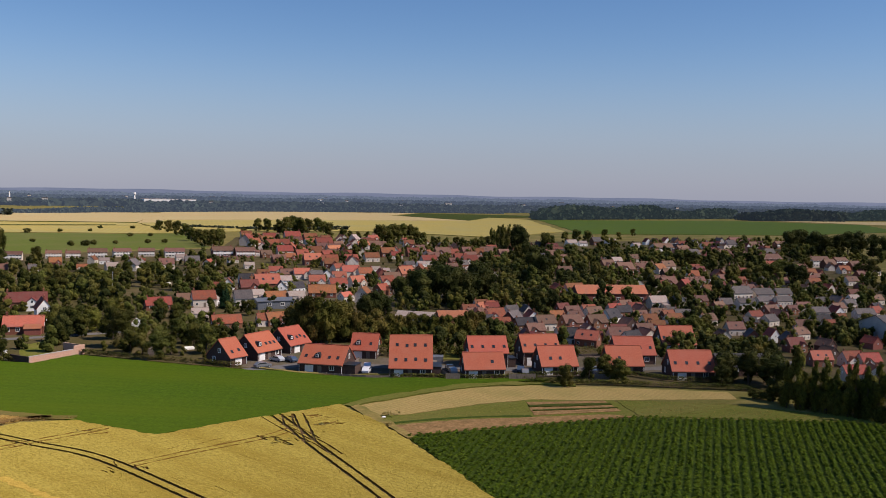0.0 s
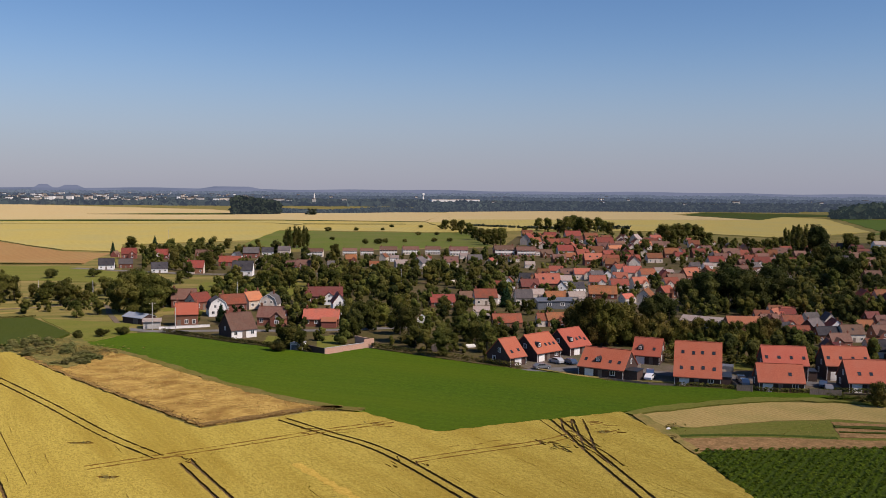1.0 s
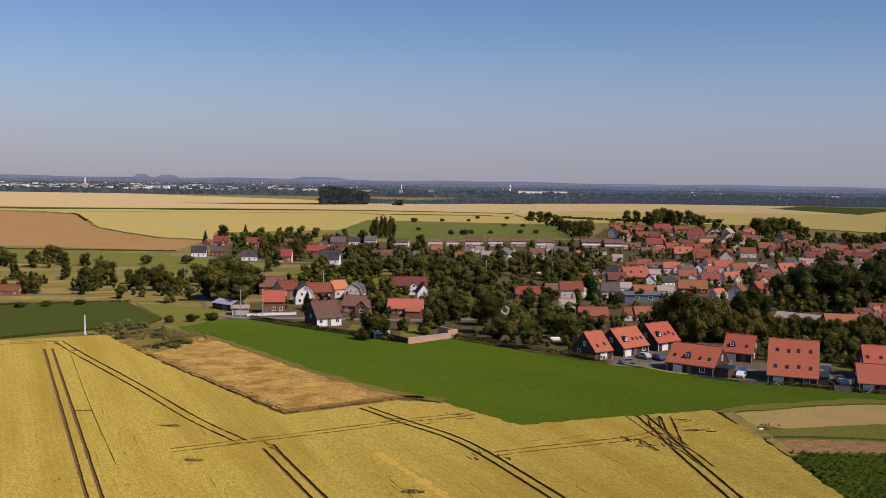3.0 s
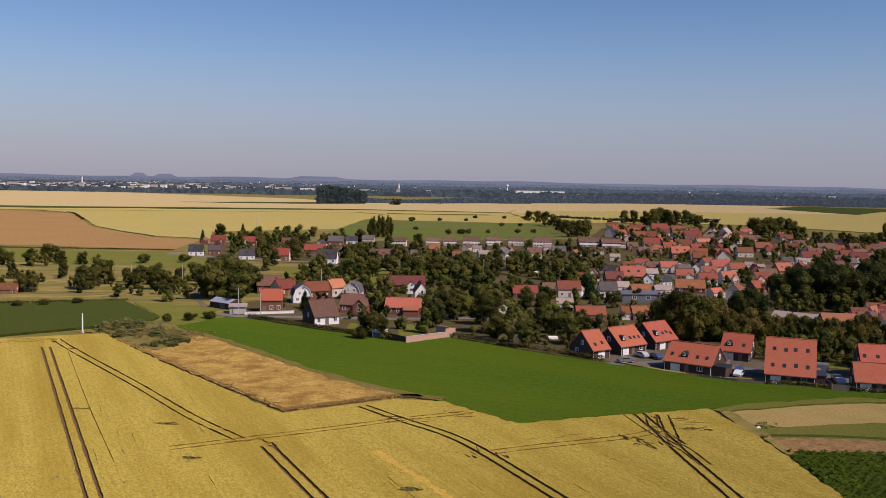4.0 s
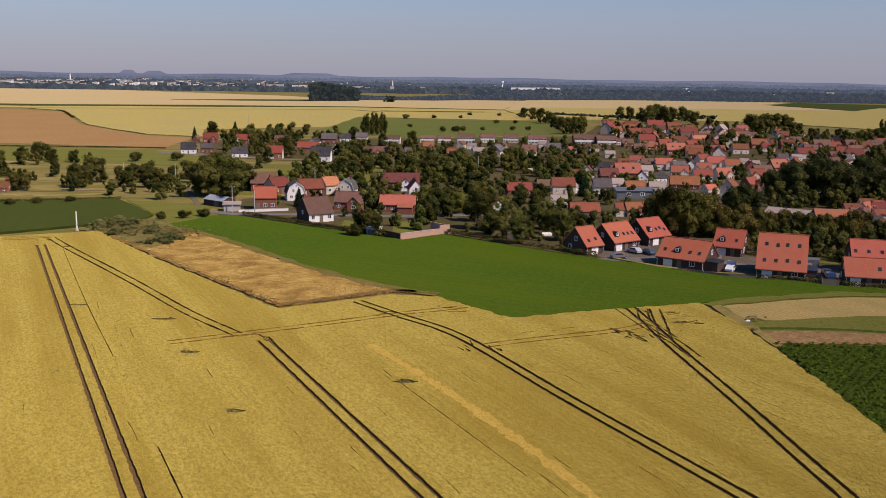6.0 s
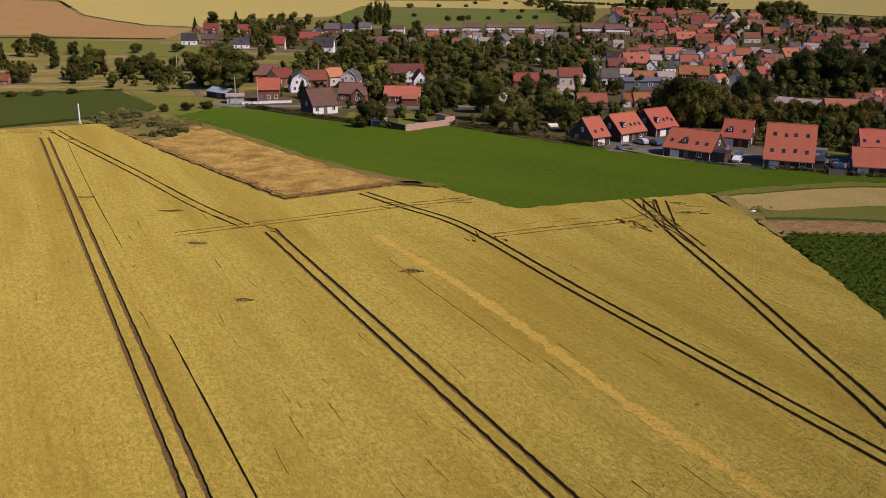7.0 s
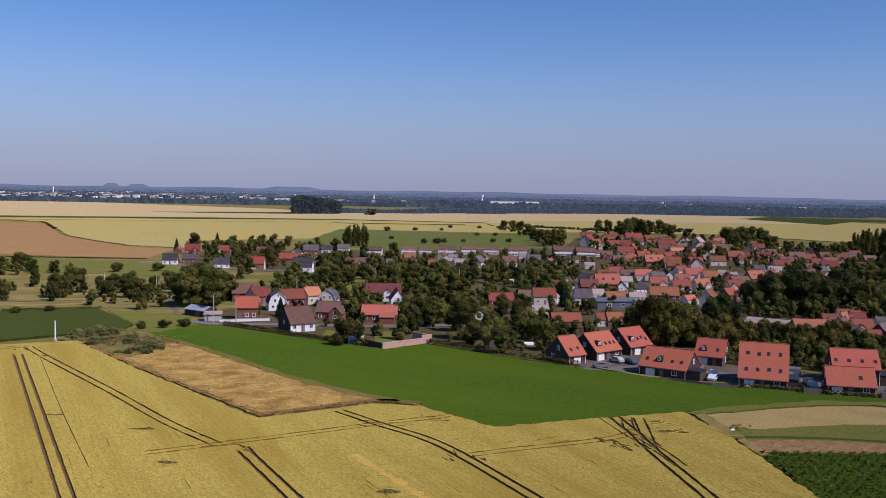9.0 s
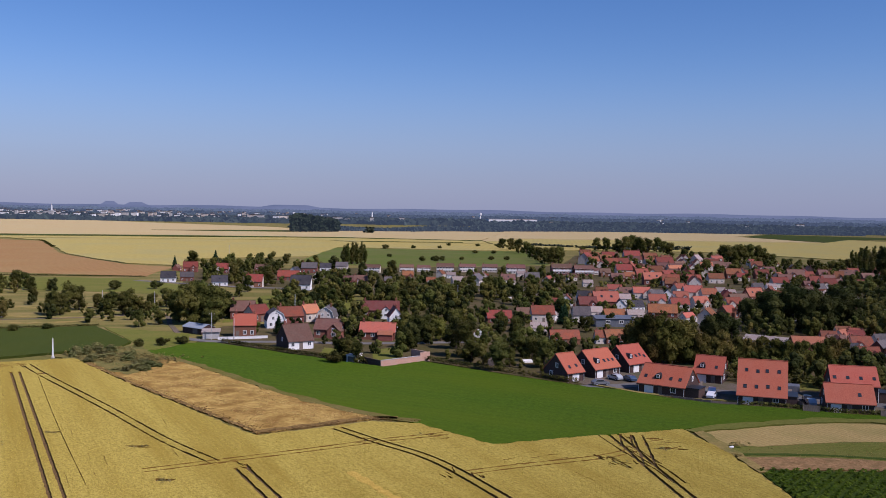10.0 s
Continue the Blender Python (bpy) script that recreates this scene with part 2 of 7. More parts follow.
ROOF = {
    "new": surface("new_red_tiles", (0.345, 0.079, 0.040), (0.470, 0.123, 0.062), 0.25, (0.400, 0.122, 0.070), 3, 0.6, bump=0.6, depth=0.05, vary=0.08, rough=0.75),
    "red": surface("red_tiles", (0.180, 0.046, 0.021), (0.345, 0.098, 0.044), 0.5, (0.175, 0.074, 0.042), 2.5, 0.75, bump=0.6, vary=0.32, rough=0.8),
    "ora": surface("orange_tiles", (0.370, 0.108, 0.056), (0.510, 0.165, 0.086), 0.5, (0.330, 0.138, 0.088), 2.5, 0.6, bump=0.6, vary=0.22, rough=0.8),
    "mar": surface("maroon_tiles", (0.110, 0.028, 0.022), (0.190, 0.050, 0.036), 0.5, (0.130, 0.060, 0.045), 2.5, 0.6, bump=0.6, vary=0.25, rough=0.8),
    "bro": surface("brown_tiles", (0.120, 0.056, 0.038), (0.210, 0.102, 0.068), 0.5, (0.175, 0.105, 0.075), 2.5, 0.6, bump=0.6, vary=0.25, rough=0.8),
    "sla": surface("slate", (0.070, 0.060, 0.058), (0.135, 0.118, 0.110), 0.5, (0.16, 0.13, 0.115), 2.0, 0.5, bump=0.4, vary=0.25, rough=0.85),
    "dar": surface("dark_slate", (0.030, 0.027, 0.030), (0.058, 0.052, 0.056), 0.5, (0.08, 0.074, 0.074), 2.0, 0.5, bump=0.4, vary=0.25, rough=0.85),
    "pal": surface("pale_roofing", (0.27, 0.215, 0.18), (0.40, 0.33, 0.28), 0.5, (0.30, 0.20, 0.16), 2.5, 0.6, bump=0.3, vary=0.20, rough=0.7),
}
M_BRICK = surface("red_brick", (0.17, 0.062, 0.036), (0.29, 0.115, 0.068), 0.3, (0.20, 0.10, 0.068), 1.5, 0.6, bump=0.5, depth=0.02, vary=0.25)
M_DARKBRICK = surface("dark_brick", (0.052, 0.030, 0.023), (0.095, 0.058, 0.044), 0.3, (0.085, 0.052, 0.042), 1.5, 0.5, bump=0.5, depth=0.02, vary=0.15)
M_RENDER = surface("cream_plaster", (0.54, 0.47, 0.385), (0.70, 0.62, 0.52), 0.6, (0.46, 0.38, 0.30), 1.8, 0.5, bump=0.15, vary=0.15)
M_WHITE = surface("white_paint", (0.74, 0.72, 0.67), (0.85, 0.83, 0.78), 0.8, (0.66, 0.63, 0.58), 2, 0.4, bump=0.1)
M_PINKWALL = surface("pale_block_wall", (0.50, 0.29, 0.20), (0.64, 0.41, 0.30), 0.3, (0.50, 0.37, 0.28), 2, 0.5, bump=0.4, world_space=True)
M_WOOD = surface("weathered_wood", (0.13, 0.10, 0.075), (0.24, 0.19, 0.15), 0.15, stretch=(0, (1, 1, 0.15)))
M_METAL = surface("blue_grey_sheet", (0.125, 0.135, 0.15), (0.20, 0.215, 0.235), 0.5, (0.22, 0.20, 0.18), 2, 0.4, rough=0.45, metal=0.3, bump=0.2)
M_PINKPLASTER = surface("pink_plaster", (0.42, 0.24, 0.18), (0.55, 0.34, 0.26), 0.5, (0.36, 0.22, 0.17), 1.8, 0.5, bump=0.15)
# sheet metal lightened so that its colour carries the bright reflections
M_BARNROOF = surface("sheet_with_sky_sheen", (0.25, 0.29, 0.34), (0.37, 0.41, 0.46), 0.5, (0.34, 0.32, 0.30), 2, 0.4, rough=0.45, metal=0.2, bump=0.2)
M_CONCRETE = surface("concrete", (0.40, 0.38, 0.35), (0.54, 0.52, 0.48), 0.3, (0.36, 0.33, 0.29), 1.5, 0.5, bump=0.2)
M_POT = surface("clay_pot", (0.28, 0.10, 0.06), (0.36, 0.15, 0.09), 0.2)
M_DARKMETAL = surface("dark_metal", (0.03, 0.03, 0.032), (0.05, 0.05, 0.052), 0.3, rough=0.45, metal=0.5, bump=0)
M_RUBBER = surface("tyre_rubber", (0.015, 0.015, 0.015), (0.025, 0.025, 0.025), 0.3, bump=0.1)
M_GLASS = surface("window_glass", (0.02, 0.025, 0.03), (0.05, 0.055, 0.06), 1.5, rough=0.08, bump=0, spec=0.6)
CAR = [surface("car_paint_" + k, c, tuple(v * 1.1 for v in c), 0.5, rough=0.25, bump=0, spec=0.6)
       for k, c in (("grey", (0.16, 0.17, 0.18)), ("blue", (0.05, 0.08, 0.13)), ("white", (0.7, 0.7, 0.7)), ("black", (0.02, 0.02, 0.022)), ("silver", (0.4, 0.42, 0.43)))]


# ---- small tools ----
def link_mesh(name, verts, faces, mats, parent=None, label="", index=None):
    me = bpy.data.meshes.new(name)
    me.from_pydata(verts, [], faces)
    for m in (mats if isinstance(mats, (list, tuple)) else [mats]):
        me.materials.append(m)
    if index is not None:
        me.polygons.foreach_set("material_index", index)
    me.update()
    ob = new(name, me)
    if parent:
        ob.parent = parent
    if label:
        ob["label"] = label
    return ob


def part(name, bm, material, parent, label=""):
    """One bmesh as one mesh object under a thing or a part."""
    me = bpy.data.meshes.new(name)
    bmesh.ops.recalc_face_normals(bm, faces=bm.faces)
    bm.to_mesh(me)
    bm.free()
    for m in (material if isinstance(material, (list, tuple)) else [material]):
        me.materials.append(m)
    ob = new(name, me)
    ob.parent = parent
    if label:
        ob["label"] = label
    return ob


def box(bm, x, y, z, sx, sy, sz, m=None, mat_index=0):
    """A box centred on x, y with its underside at z."""
    q = Matrix.Translation((x, y, z + sz / 2)) @ Matrix.Diagonal((sx, sy, sz, 1))
    r = bmesh.ops.create_cube(bm, size=1, matrix=(m @ q) if m else q)
    for f in {f for v in r["verts"] for f in v.link_faces}:
        f.material_index = mat_index
    return r["verts"]


def boxes(*items, m=None):
    bm = bmesh.new()
    for it in items:
        box(bm, *it, m=m)
    return bm


def prism(bm, outline, a, b, axis="x"):
    """The closed prism over an outline of (across, up), from a to b along an axis."""
    def at(p, s):
        return (s, p[0], p[1]) if axis == "x" else (p[0], s, p[1])
    v1 = [bm.verts.new(at(p, a)) for p in outline]
    v2 = [bm.verts.new(at(p, b)) for p in outline]
    n = len(outline)
    bm.faces.new(v1)
    bm.faces.new(v2[::-1])
    for i in range(n):
        bm.faces.new((v1[i], v1[(i + 1) % n], v2[(i + 1) % n], v2[i]))


def cone(bm, x, y, z, r1, r2, h, sides=8, m=None):
    q = Matrix.Translation((x, y, z + h / 2))
    bmesh.ops.create_cone(bm, cap_ends=True, segments=sides, radius1=r1, radius2=r2, depth=h, matrix=(m @ q) if m else q)


def place(x, y, rot=0, z=0.0, s=1.0, sy=None, sz=None):
    return pose(x, y, z, 0, 0, rot) @ Matrix.Diagonal((s, sy or s, sz or s, 1))


def thing(name, label, category, group="", kind=""):
    return tagged(new(name), label, category, group, kind)


def copy_at(model, m):
    """A copy at the very pose m, whatever size the model itself stands in."""
    s = model.scale
    return copy_thing(model, m @ Matrix.Diagonal((1 / s.x, 1 / s.y, 1 / s.z, 1)))


def resample(points, step, jitter=0.0, seed=0):
    rng = random.Random(seed)
    out = []
    for p, q in zip(points, points[1:]):
        p, q = Vector(p), Vector(q)
        n = max(1, int((q - p).length / step))
        side = Vector((-(q - p).y, (q - p).x)).normalized()
        for i in range(n):
            out.append(p.lerp(q, i / n) + side * rng.uniform(-jitter, jitter) * (1 if out else 0))
    out.append(Vector(points[-1]))
    return out


def smooth_line(points, step):
    """A rounded line through the points (Catmull-Rom)."""
    p = [Vector(q) for q in points]
    p = [2 * p[0] - p[1], *p, 2 * p[-1] - p[-2]]
    out = []
    for i in range(1, len(p) - 2):
        n = max(2, int((p[i + 1] - p[i]).length / step))
        for k in range(n):
            t = k / n
            out.append(0.5 * (2 * p[i] + (p[i + 1] - p[i - 1]) * t + (2 * p[i - 1] - 5 * p[i] + 4 * p[i + 1] - p[i + 2]) * t * t
                              + (3 * p[i] - p[i - 1] - 3 * p[i + 1] + p[i + 2]) * t ** 3))
    out.append(p[-2])
    return out


def ribbon(points, width, offset=0.0, seed=0, rough=0.0):
    """The outline of a band along a line, as one loop."""
    rng = random.Random(seed)
    left, right = [], []
    for i, p in enumerate(points):
        d = (points[min(i + 1, len(points) - 1)] - points[max(i - 1, 0)]).normalized()
        s = Vector((-d.y, d.x))
        c = p + s * offset
        w = width / 2 * (1 + rng.uniform(-rough, rough))
        left.append(c + s * w)
        right.append(c - s * w)
    return right + left[::-1]


def inside(poly, x, y):
    hit = False
    for (x1, y1), (x2, y2) in zip(poly, poly[1:] + poly[:1]):
        if (y1 > y) != (y2 > y) and x < (x2 - x1) * (y - y1) / (y2 - y1) + x1:
            hit = not hit
    return hit


def inside_many(poly, xs, ys):
    hit = np.zeros(len(xs), bool)
    for (x1, y1), (x2, y2) in zip(poly, poly[1:] + poly[:1]):
        if y1 != y2:
            hit ^= ((y1 > ys) != (y2 > ys)) & (xs < (x2 - x1) * (ys - y1) / (y2 - y1) + x1)
    return hit


def slab(name, outline, z0, z1, mat, label, category, side_mat=None, step=3.0, jitter=0.25, kind="structure"):
    """A crop or a surface of some height, its edge a little ragged."""
    pts = resample(list(outline) + [outline[0]], step, jitter, len(name))[:-1]
    n = len(pts)
    verts = [(p.x, p.y, z1) for p in pts] + [(p.x, p.y, z0) for p in pts]
    faces = [list(range(n))] + [(i, i + n, (i + 1) % n + n, (i + 1) % n) for i in range(n)]
    ob = link_mesh(name, verts, faces, [mat, side_mat or mat], index=[0] + [1] * n)
    bm = bmesh.new()
    bm.from_mesh(ob.data)
    bmesh.ops.recalc_face_normals(bm, faces=bm.faces)
    bmesh.ops.triangulate(bm, faces=[f for f in bm.faces if len(f.verts) > 4])
    bm.to_mesh(ob.data)
    bm.free()
    return tagged(ob, label, category, kind=kind)


def tufts(name, xs, ys, z, size, height, mat, label, category, seed=1, blades=2):
    """Upright little blades standing at many places, as one object."""
    rng = np.random.default_rng(seed)
    n = len(xs)
    verts, faces = np.empty((n * blades * 3, 3)), np.arange(n * blades * 3).reshape(-1, 3)
    for k in range(blades):
        a = rng.uniform(0, np.pi, n) + k * np.pi / blades
        s = size * rng.uniform(0.6, 1.4, n) / 2
        h = height * rng.uniform(0.5, 1.3, n)
        ox, oy = rng.uniform(-size, size, n) * 0.6, rng.uniform(-size, size, n) * 0.6
        base = np.stack([xs, ys, np.full(n, z)], 1)
        dx = np.stack([np.cos(a) * s, np.sin(a) * s, np.zeros(n)], 1)
        verts[k * 3::blades * 3] = base - dx
        verts[k * 3 + 1::blades * 3] = base + dx
        verts[k * 3 + 2::blades * 3] = base + np.stack([ox, oy, h], 1)
    me = bpy.data.meshes.new(name)
    me.from_pydata(verts.tolist(), [], faces.tolist())
    me.materials.append(mat)
    return tagged(new(name, me), label, category, kind="stuff")


# ---- the ground and the fields ----
bm = bmesh.new()
bmesh.ops.create_grid(bm, x_segments=40, y_segments=40, size=6000)
g = part("ground", bm, M_GROUND, None)
tagged(g, "dry grassy ground of the open plain reaching the horizon", "ground", kind="structure")

WHEAT_FIELD = [(-112.0, 235.8), (-255.4, 162.1), (-255.4, -117.9), (58.9, -117.9), (56.5, 58.9), (56.0, 125.7), (54.6, 157.2), (51.5, 173.3), (32.4, 167.0), (14.1, 160.4), (1.1, 175.8),
               (-7.8, 177.2), (-28.2, 165.0), (-63.8, 210.2), (-89.8, 246.2)]
ROW = Vector((0.435, -0.90)).normalized()


def along(p, *dist):
    return [Vector(p) + ROW * d for d in dist]


TRACKS = [
    (along((-96.3, 225.1), 0, 60, 120, 182, 260, 330), 0.60),
    ([(-98.1, 235.8), (-88.4, 222.0), (-61.9, 186.8), (-44.0, 162.1), (-32.0, 147.8)], 0.42),
    (along((-27.1, 144.6), 0, 35, 70, 120, 200, 260), 0.60),
    ([(-14.2, 171.4), (-5.9, 161.3), (1.7, 152.7), (7.5, 142.6), *along((17.7, 120.0), 0, 25, 60, 120, 220)], 0.60),
    ([(37.3, 169.0), (38.3, 157.2), (38.7, 149.2), (39.3, 141.0), (41.3, 118.2), (42.6, 99.6), (43.9, 81.2), (45.2, 39.3), (46.2, -98.2)], 0.60),
    ([(-41.8, 142.5), (-32.0, 147.8), (-17.0, 155.9), (-5.9, 162.2), (6.0, 167.7)], 0.42),
    ([(8.8, 142.9), (17.5, 146.9), (31.6, 152.6), (38.3, 157.2)], 0.40),
    ([(41.7, 168.0), (40.3, 157.2), (38.9, 147.3)], 0.40),
    ([(-98.2, 236.7), (-137.5, 218.1)], 0.45),
    ([(35.2, 168.6), (36.6, 160.0), (38.2, 152.6), (40.0, 146.0), (41.0, 138.0)], 0.30),
    ([(39.6, 168.4), (38.4, 161.5), (39.0, 154.5), (40.2, 148.4)], 0.30),
]
THIN = [([(-90.0, 222.6), (-65.0, 169.7), (-48.0, 135.0)], 0.11), (along((-31.3, 100.8), 0, 34, 60), 0.20), (along((-6.9, 129.7), 0, 20, 40), 0.10)]


def build_wheat():
    from mathutils import geometry
    loops = [[Vector(p) for p in resample(WHEAT_FIELD + [WHEAT_FIELD[0]], 1.2, 0.35, 5)[:-1]]]
    for i, (line, w) in enumerate(TRACKS):
        mid = smooth_line(line, 0.8)
        for side in (-0.92, 0.92):
            loops.append(ribbon(mid, w, side, i * 2 + (side > 0), 0.22 if w > 0.42 else 0.7))
    for i, (line, w) in enumerate(THIN):
        loops.append(ribbon(smooth_line(line, 3), w, 0, 50 + i, 0.5))
    # small spots of lodged wheat
    for k, (x, y, rx, ry) in enumerate(((-46.7, 156.9, 2.0, 0.55), (-37.4, 137.6, 1.5, 0.8), (-25.0, 112.6, 1.2, 0.6), (-3.6, 124.9, 1.6, 0.8), (44.3, 158.6, 1.7, 0.7), (44.0, 165.6, 1.5, 0.45), (-64.9, 166.1, 1.6, 0.6),
                                        (2.9, 167.0, 0.9, 0.5), (47.2, 158.0, 0.9, 0.5), (-89.0, 223.5, 1.4, 0.8))):
        loops.append([Vector((x + rx * math.cos(a) * (1 + 0.3 * math.sin(3 * a + k)), y + ry * math.sin(a) * (1 + 0.3 * math.cos(2 * a + k)))) for a in (math.tau * q / 14 for q in range(14))])
    # short ragged streaks of wheat pressed down where the tracks cross and turn
    rng = random.Random(8)
    for cx, cy, spread, count, lean in ((-5.9, 161.7, 4, 9, 0), (7.6, 142.4, 3.5, 7, -1.1), (38.6, 149.3, 2, 4, -1.45), (39.0, 159.1, 2, 4, -1.45), (38.0, 165, 2, 5, -1.3), (43.2, 163.1, 4, 5, 0.2),
                                        (-31.4, 147.3, 2.6, 6, 0.4), (-27.5, 145.4, 2, 4, -1.0), (32.4, 152.2, 1.6, 9, -1.0), (33.8, 149.2, 1.2, 8, -1.1), (34.6, 147.2, 0.8, 4, -1.1), (44.3, 158.6, 2.5, 4, 0.3), (-46.7, 156.9, 1.5, 3, 0.1),
                                        (2.9, 165.5, 3, 6, 0.3), (20, 151, 6, 6, 0.4), (-97, 233, 3, 6, -0.9), (-104, 233, 5, 6, 0.3)):
        for k in range(count):
            x, y, a = cx + rng.uniform(-spread, spread), cy + rng.uniform(-spread, spread) * 0.6, lean + rng.uniform(-0.35, 0.35)
            half = rng.uniform(0.5, 1.7)
            line = [(x - half * math.cos(a), y - half * math.sin(a)), (x + rng.uniform(-0.2, 0.2), y + rng.uniform(-0.2, 0.2)), (x + half * math.cos(a), y + half * math.sin(a))]
            loops.append(ribbon(smooth_line(line, 0.4), rng.uniform(0.18, 0.42), 0, 90 + k, 0.7))
    # thin drill-row gaps, all along the rows
    base = math.atan2(ROW.y, ROW.x)
    for k in range(80):
        y = 62 + 150 * rng.random() ** 1.3
        x, a, half = rng.uniform(-0.55, 0.40) * y, base + rng.uniform(-0.06, 0.06), rng.uniform(0.6, 3.2)
        line = [(x - half * math.cos(a), y - half * math.sin(a)), (x + rng.uniform(-0.1, 0.1), y), (x + half * math.cos(a), y + half * math.sin(a))]
        if all(inside(WHEAT_FIELD, *p) for p in line):
            loops.append(ribbon(smooth_line(line, 0.8), rng.uniform(0.05, 0.09), 0, 300 + k, 0.7))
    pts, faces = [], []
    for lp in loops:
        faces.append(list(range(len(pts), len(pts) + len(lp))))
        pts += lp
    vs, _, fs, _, _, of = geometry.delaunay_2d_cdt(pts, [], faces, 0, 1e-5, True)
    top, kind = 0.78, {}
    verts, index, out, mats = [], {}, [], []

    def vert(i, z):
        if (i, z) not in index:
            index[i, z] = len(verts)
            verts.append((vs[i].x, vs[i].y, z))
        return index[i, z]
    edges = {}
    for f, o in zip(fs, of):
        if 0 not in o:
            continue
        low = any(k > 0 for k in o)
        z = 0.50 if low else top
        out.append([vert(i, z) for i in f])
        mats.append(2 if low else 0)
        for k in range(len(f)):
            edges.setdefault(frozenset((f[k], f[(k + 1) % len(f)])), []).append((low, f[k], f[(k + 1) % len(f)]))
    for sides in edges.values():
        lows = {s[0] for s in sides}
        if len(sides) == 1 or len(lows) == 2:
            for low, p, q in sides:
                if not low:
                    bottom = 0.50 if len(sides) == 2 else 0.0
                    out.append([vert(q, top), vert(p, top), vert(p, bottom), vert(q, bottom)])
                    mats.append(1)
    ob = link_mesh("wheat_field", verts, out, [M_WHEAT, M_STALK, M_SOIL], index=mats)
    tagged(ob, "field of ripe golden wheat with dark double wheel tracks", "wheat field", kind="structure")
    return loops[1:]


HOLLOWS = build_wheat()
rng = np.random.default_rng(3)
n = 260000
ys = 58 + 190 * rng.uniform(0, 1, n) ** 1.7
xs = rng.uniform(-1, 1, n) * (ys * 0.52 + 6) - 4
keep = inside_many(WHEAT_FIELD, xs, ys)
for lp in HOLLOWS:
    x0, x1 = min(p.x for p in lp) - 0.3, max(p.x for p in lp) + 0.3
    y0, y1 = min(p.y for p in lp) - 0.3, max(p.y for p in lp) + 0.3
    near = np.where(keep & (xs > x0) & (xs < x1) & (ys > y0) & (ys < y1))[0]
    if len(near):
        keep[near[inside_many([(p.x, p.y) for p in lp], xs[near], ys[near])]] = False
xs, ys = xs[keep], ys[keep]
tufts("wheat_ears", xs, ys, 0.75, 0.15, 0.12, M_EAR, "ripe golden wheat ears standing over the field", "wheat", 4, 1)

# a paler strip through the wheat
strip = ribbon(smooth_line([(-9.8, 142.7), (2.2, 120.8), (11.8, 100.7), (18.7, 84.6), (25.8, 70.4), (33.4, 55.0), (58.9, 4.9)], 0.8), 1.5, 0, 21, 0.5)
slab("pale_strip", [(p.x, p.y) for p in strip], 0.60, 0.80, M_LANE, "paler yellow strip of ripe wheat", "wheat strip", step=5, jitter=0.05)

FALLOW = [(-90, 249), (-84, 259), (-73, 256), (-60, 244), (-46.2, 226.5), (-30, 206), (-16.6, 191.2), (-6.8, 182.6), (-8.5, 181), (-28.7, 168.6), (-44, 188), (-62.8, 211.5), (-78, 232)]
slab("fallow_patch", FALLOW, 0, 0.30, M_FALLOW, "fallow corner of dry straw-coloured grass", "dry grass", step=2, jitter=0.4)
slab("rank_corner", [(-97, 251), (-93, 262), (-86, 270), (-79, 271), (-74, 262), (-69, 252), (-66, 240), (-69, 226), (-74, 229), (-84, 242)], 0, 0.34, M_RANK, "rank olive-green grass in the overgrown corner", "rough grass", step=1.5, jitter=0.7)
CLOVER = [(-84, 260), (-73.6, 264.8), (-67, 279), (-60.6, 281), (-35.6, 261.5), (-8, 241.5), (2.8, 251), (17.3, 237.5), (42.3, 216.5), (49.8, 213.6), (56, 206.6), (66, 199.6), (76.5, 196.4), (86, 192.8), (93, 189.8), (104, 188),
          (107, 184), (100, 184.5), (86, 186), (71, 182.6), (59, 178.4), (54.6, 175.8), (33, 168.8), (14.2, 162.2), (1.2, 177.6), (-6, 182), (-16.3, 191.6), (-46, 227), (-60, 244.5), (-72.5, 256.5)]
slab("green_field", CLOVER, 0, 0.32, M_CLOVER, "smooth bright green crop field", "crop field", step=1.5, jitter=0.35)


def margin(line, width, offset, seed, top, mat, label, jitter=0.3):
    """A strip of grass along a field's edge, its width changing on the way."""
    loop = ribbon(smooth_line(line, 3), width, offset, seed, 0.35)
    slab("grass_margin", [(p.x, p.y) for p in loop], 0.0, top, mat, label, "grass margin", step=2, jitter=jitter)


margin([(-72.9, 256.8), (-60, 244.4), (-46, 226.9), (-30, 206.4), (-16.4, 191.4), (-6.2, 182.6), (1.0, 179.3)], 2.6, 0.6, 31, 0.33, M_GRASS, "olive grass margin between fallow and crop", 0.5)
margin([(-90, 249), (-78, 232.4), (-62.6, 211.9), (-44, 188.6), (-29.2, 169.9)], 0.9, 0.2, 34, 0.32, M_DEADGRASS, "dead brown grass along the fallow's edge")
margin([(-28.6, 169.6), (-18, 176), (-8.8, 181.6), (-3, 182)], 1.8, 0.3, 35, 0.33, M_DEADGRASS, "dead brown grass along the fallow's edge")
margin([(53.4, 173.6), (59, 176.6), (71, 180.6), (86, 184.2), (100, 182.4), (110, 178.0)], 3.2, 0, 32, 0.33, M_HAY, "olive-brown grass margin beside the green crop")
margin([(54.4, 174), (55.2, 164), (56.2, 154), (56.8, 146)], 2.0, 0.4, 36, 0.30, M_MARGIN, "dry grass margin along the wheat's edge")
slab("dark_crop_field", [(-118, 240), (-96, 258), (-86, 262), (-84, 277.5), (-106.4, 312), (-143.7, 298.7), (-240, 258), (-240, 180)], 0, 0.7, M_DARKCROP,
     "dark green crop field beyond the wheat", "crop field")
